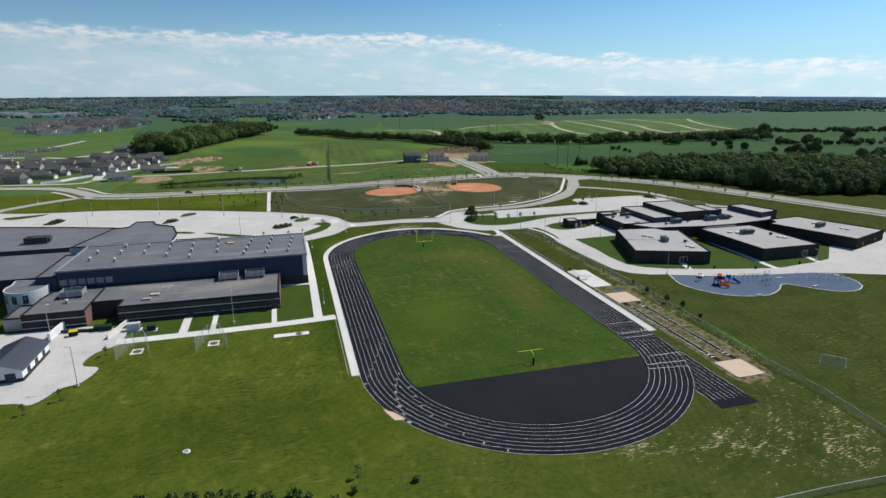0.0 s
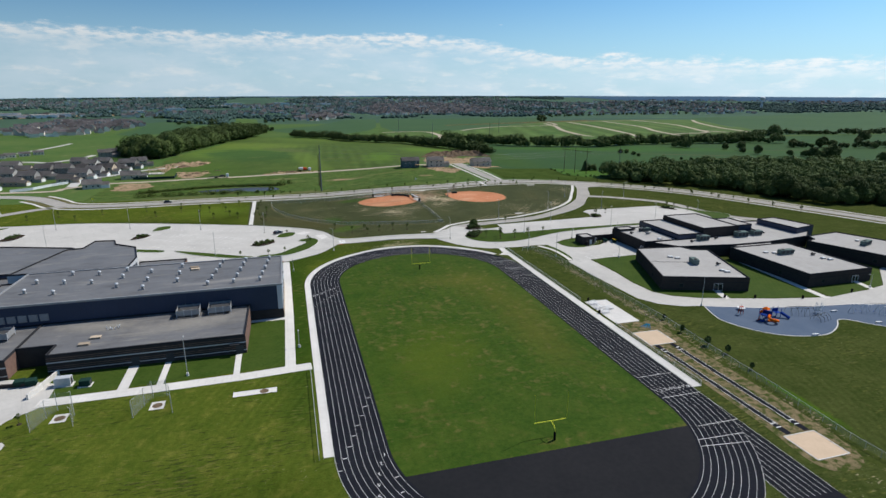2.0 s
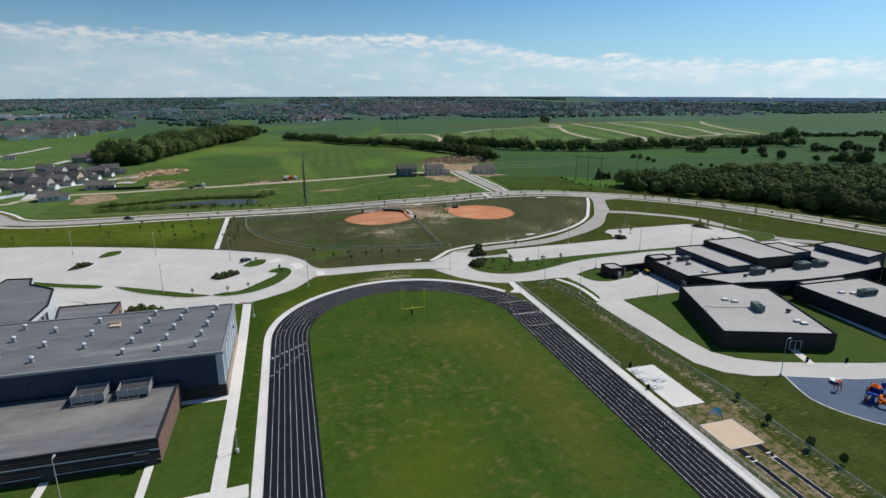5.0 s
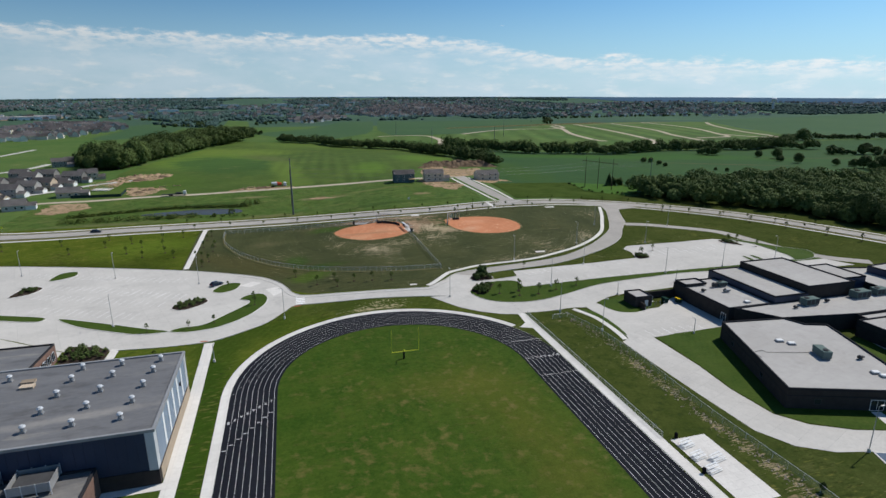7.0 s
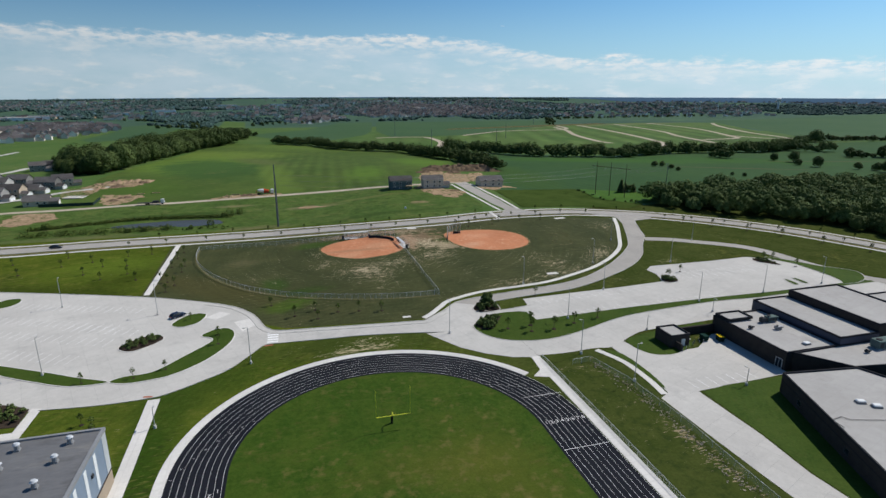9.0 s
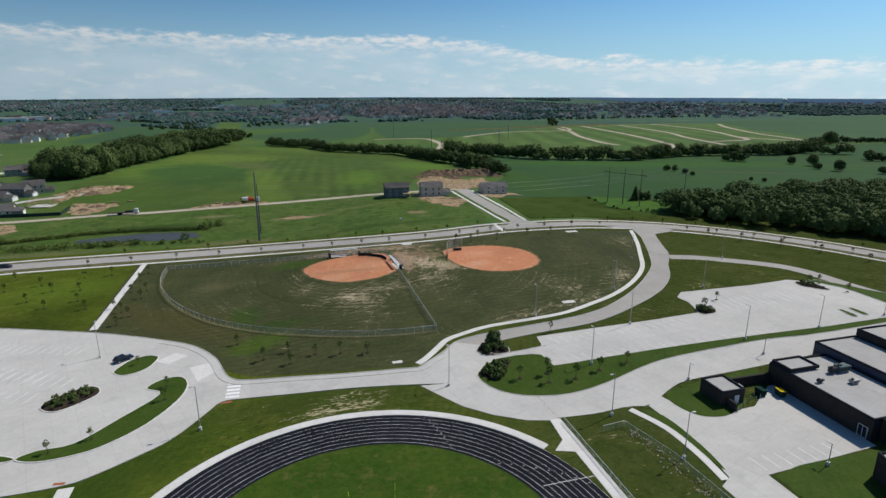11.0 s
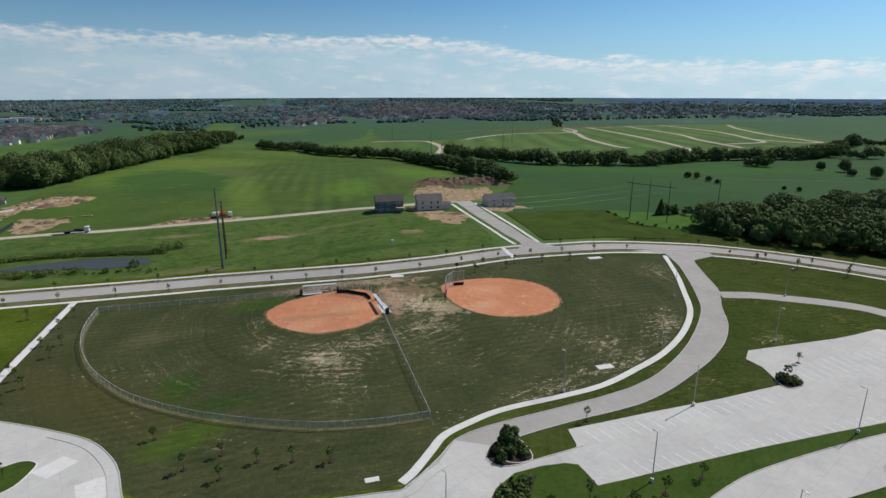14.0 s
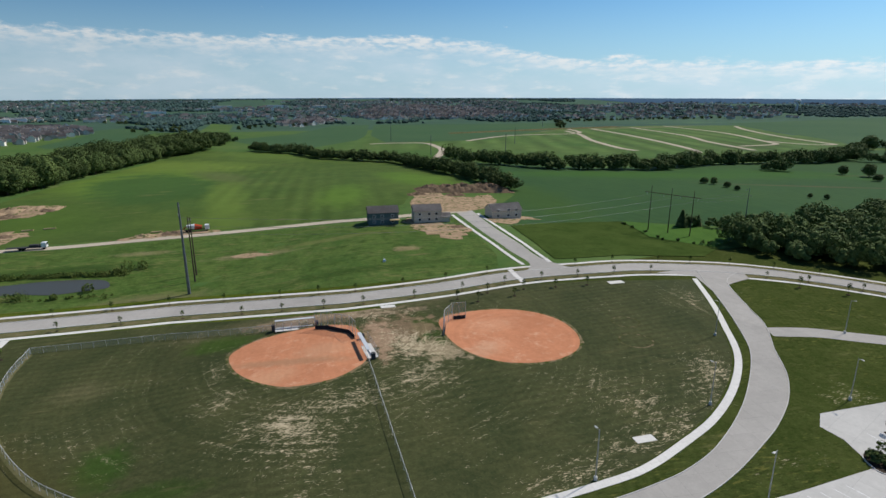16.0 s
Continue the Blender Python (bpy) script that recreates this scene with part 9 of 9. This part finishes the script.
for x, y, s in ((50.0, 153.5, 1.2), (42.6, 153.0, 1.1), (48.6, 149.4, 1.1), (55.6, 149.2, 1.2), (63.5, 151.6, 1.1), (72.6, 153.6, 1.0), (-39.6, 171.0, 0.9), (-38.9, 164.8, 0.9), (-49.0, 185.4, 0.8), (-56.6, 149.6, 0.8), (-50, 152.4, 0.8), (117.6, 179.6, 1.25), (171.0, 189.4, 1.2), (176.5, 190, 1.0), (178, 180, 1.0)):
    young(x, y, s, "small ornamental tree on a grass island")
for x, y, s in ((60.8, 45.0, 1.0), (59.8, 35.6, 1.2), (60.6, 26.4, 1.5), (62.4, 21.0, 1.3), (61.6, 12, 1.0)):
    ever = plant(SHRUB_TREE, x, y, s * 0.30, "slim dark young evergreen by the ditch", group="ditch trees")
    ever.scale = (s * 0.24, s * 0.24, s * 0.44)

SHRUB = [crown_mesh("shrub_leaves", 70 + k, 1.0, 0.75, 5, 130, 0.26, "leaf", 0.2) for k in range(2)]


def shrub(x, y, s, z=0.1):
    t = thing("shrub", "rounded dark green shrub in a mulch bed", "shrub", (x, y, height(x, y) + z), (x * 91) % 360, group="bed shrubs")
    t.scale = (s, s, s)
    part("foliage", SHRUB[int(abs(x * 10)) % 2], "leaf", t)
    part("stem", STEM, "bark", t)


STEM = mesh_of("stem", rod((0, 0, 0), (0, 0, 0.4), 0.05, 0.03, 5), "bark")
BEDS = ([([(33.8, 158.6), (38.6, 161.4), (44.8, 163.0), (43.1, 160.9), (38.8, 154.5), (36.4, 153.6), (34.6, 154.8)], 1.5, 1.5), ([(38.2, 170), (40.4, 173.2), (43.8, 174.6), (45.2, 172.6), (44.9, 168.2), (39.8, 167.6)], 1.9, 1.9), ([(-64.0, 168.9), (-62.5, 172.0), (-57.9, 175.0), (-55.6, 174.0), (-55.4, 171.4), (-58.8, 167.6), (-61.9, 166.9)], 1.5, 1.1), ([(-119.3, 195.3), (-118.2, 202.5), (-113.6, 201.6), (-114.6, 197)], 1.7, 1.1)] + [([(-178, 210), (-175.6, 218), (-172, 216), (-174, 209)], 1.9, 1.2), ([(-85.0, 134.6), (-85.9, 144.2), (-79.9, 142.4), (-75.8, 139.6), (-75.4, 133.6)], 1.9, 1.3), ([(115.2, 176.8), (119.2, 177.0), (120.3, 179.5), (118.7, 181.8), (116.0, 180.5)], 1.4, 1.2), ([(168.8, 189.6), (172, 185), (173.7, 185), (172.3, 190.6), (170.2, 192.8)], 1.6, 1.2)])
for k, (poly, gap, s) in enumerate(BEDS):
    for j, (x, y) in enumerate(scatter(poly, gap, 90 + k)):
        shrub(x, y, s * (0.85 + 0.3 * ((j * 0.37) % 1)))
plant(SHRUB_TREE, 43.0, 172.6, 0.85, "leafy small tree in a shrub bed", group="ditch trees")
area("mulch_bed", BEDS[0][0], 0.115, "mulch", "dark mulch bed under shrubs", "flower bed")

# stones along the ditch and in the dug ground
rng = np.random.default_rng(17)
ico = bmesh.new()
bmesh.ops.create_icosphere(ico, subdivisions=1, radius=1)
base = np.array([v.co for v in ico.verts])
tri = np.array([[v.index for v in f.verts] for f in ico.faces])
ico.free()
line = curve([(56.6, 126), (58.6, 112), (58.9, 96), (58.4, 82), (58.0, 68), (58.6, 56), (59.2, 44)], 12)
vs, fs = [], []
for k in range(520):
    s = rng.uniform(0, 1)
    p = line[int(s * (len(line) - 1))]
    x, y = p[0] + rng.normal() * 0.9 - 0.7, p[1] + rng.uniform(-1.2, 1.2)
    r = rng.uniform(0.07, 0.26)
    vs.append(base * (r, r * rng.uniform(0.6, 1.2), r * 0.6) * rng.uniform(0.75, 1.2, (len(base), 1)) + (x, y, r * 0.25))
    fs.append(tri + k * len(base))
me = bpy.data.meshes.new("ditch_stones")
me.from_pydata(np.concatenate(vs).tolist(), [], np.concatenate(fs).tolist())
me.materials.append(MAT["rock"])
tagged(new("ditch_stones", me), "pale loose stones lining the ditch", "stones", kind="stuff")

for x, y in ((87.2, 130.2), (87.8, 129.2), (89.0, 130.2), (90.0, 129.4), (91.0, 131.0), (91.6, 129.8), (85.6, 128.2), (84.0, 127.2), (82.4, 126.6)):
    b = thing("bollard", "short grey steel bollard in the yard", "bollard", (x, y, 0.05), group="yard bollards")
    part("post", rod((0, 0, 0), (0, 0, 1.0), 0.09, 0.09, 8), "metal_grey", b)
    part("cap", rod((0, 0, 1.0), (0, 0, 1.06), 0.09, 0.03, 8), "metal_light", b)
wing = tagged(part("yard_wing_wall", prism([(82.0, 126.8), (82.5, 126.8), (82.5, 129.5), (82.0, 129.5)], 0, 1.9), "brick_dark"), "low dark brick wing wall", "wall", kind="structure")

# ---- the low rise ----
# The ball fields, the loop road, the small car park and the new street lie on a low rise with a few even slopes.
# All was set out on level land; here it is carried up its line of sight from RISE_EYE onto the slopes.
RISE_EYE = np.array((-11.7, 26.9, 66.3))
SLOPES = [(0.0, 0.08, -11.04), (0.0, 0.022, -1.63), (0.085, 0.004, 1.1), (-0.066, 0.0, 12.54), (0.0, -0.037, 20.9)]


def land_before(x, y):
    """height() for whole arrays."""
    u = np.clip((y - 302) / 43, 0, 1)
    z = 7 * np.exp(-(((x - 40) / 260) ** 2) - ((y - 480) / 130) ** 2) * u * u * (3 - 2 * u)
    r = np.minimum(4800.0, np.hypot(x + 30, y))
    a = (np.degrees(np.arctan2(x + 30, y)) - 15.5) / 38.8
    far = 52 * (1 - np.where(a < 0, 0.30, 0.18) * np.minimum(1.3, np.abs(a)) ** 2) * (np.maximum(0.0, r - 1500) / 3300) ** 1.5
    return z + far


def land_after(x, y):
    roof = np.minimum.reduce([a * x + b * y + c for a, b, c in SLOPES])
    return np.maximum(land_before(x, y), roof)


def carried_up(x, y):
    """Where a point of the level plan lies on the rise: x, y, lift and scale."""
    z0 = land_before(x, y)
    s = np.ones_like(x)
    for _ in range(9):
        nx, ny = RISE_EYE[0] + (x - RISE_EYE[0]) * s, RISE_EYE[1] + (y - RISE_EYE[1]) * s
        s = np.where(y > 136, (RISE_EYE[2] - land_after(nx, ny)) / (RISE_EYE[2] - z0), 1.0)
    nx, ny = RISE_EYE[0] + (x - RISE_EYE[0]) * s, RISE_EYE[1] + (y - RISE_EYE[1]) * s
    return nx, ny, land_after(nx, ny) - z0, s


def crease_planes():
    """Upright fans through RISE_EYE and each line where two slopes meet, or where one runs out into the level."""
    out = []
    planes = SLOPES + [(0.0, 0.0, 0.0)]
    eye = Vector(RISE_EYE)
    for p, q in [(planes[i], planes[j]) for i in range(6) for j in range(i)]:
        a, b, c = p[0] - q[0], p[1] - q[1], p[2] - q[2]
        n = a * a + b * b
        foot = Vector((-a * c / n, -b * c / n, 0))
        far = foot + Vector((-b, a, 0)) * 100 / math.sqrt(n)
        foot.z, far.z = [p[0] * v.x + p[1] * v.y + p[2] for v in (foot, far)]
        out.append((eye, (foot - eye).cross(far - eye).normalized()))
    return out


CREASES = crease_planes()
moved = set()
for ob in list(scene.collection.objects):
    if ob.parent or ob.type not in ("MESH", "EMPTY"):
        continue
    here = ob.matrix_basis.translation
    if abs(here.x) + abs(here.y) > 1e-6:
        if 136 < here.y < 700:
            nx, ny, lift, s = [float(v[0]) for v in carried_up(np.array([here.x]), np.array([here.y]))]
            ob.location = (nx, ny, here.z + lift)
            if ob.name.startswith(("house", "foundation", "power_pole")):
                ob.scale = ob.scale * s
        continue
    for piece in [ob] + list(ob.children_recursive):
        if piece.type != "MESH" or piece.data in moved:
            continue
        me = piece.data
        co = np.empty(len(me.vertices) * 3)
        me.vertices.foreach_get("co", co)
        co = co.reshape(-1, 3)
        if not len(co) or co[:, 1].max() < 136 or co[:, 1].min() > 700:
            continue
        nx, ny, lift, s = carried_up(co[:, 0], co[:, 1])
        if len(co) > 60000 and np.abs(lift).max() < 1e-3:
            continue
        moved.add(me)
        sides = [(co - point) @ np.array(normal) for point, normal in CREASES]
        across = [c for c, d in zip(CREASES, sides) if d.min() < -0.01 and d.max() > 0.01]
        if across and np.ptp(co[:, :2], axis=0).max() > 1.0:
            bm = bmesh.new()
            bm.from_mesh(me)
            for point, normal in across:
                bmesh.ops.bisect_plane(bm, geom=bm.verts[:] + bm.edges[:] + bm.faces[:], dist=1e-4, plane_co=point, plane_no=normal)
            bm.to_mesh(me)
            bm.free()
            co = np.empty(len(me.vertices) * 3)
            me.vertices.foreach_get("co", co)
            co = co.reshape(-1, 3)
            nx, ny, lift, s = carried_up(co[:, 0], co[:, 1])
        me.vertices.foreach_set("co", np.stack([nx, ny, co[:, 2] + lift], 1).ravel())
        me.update()
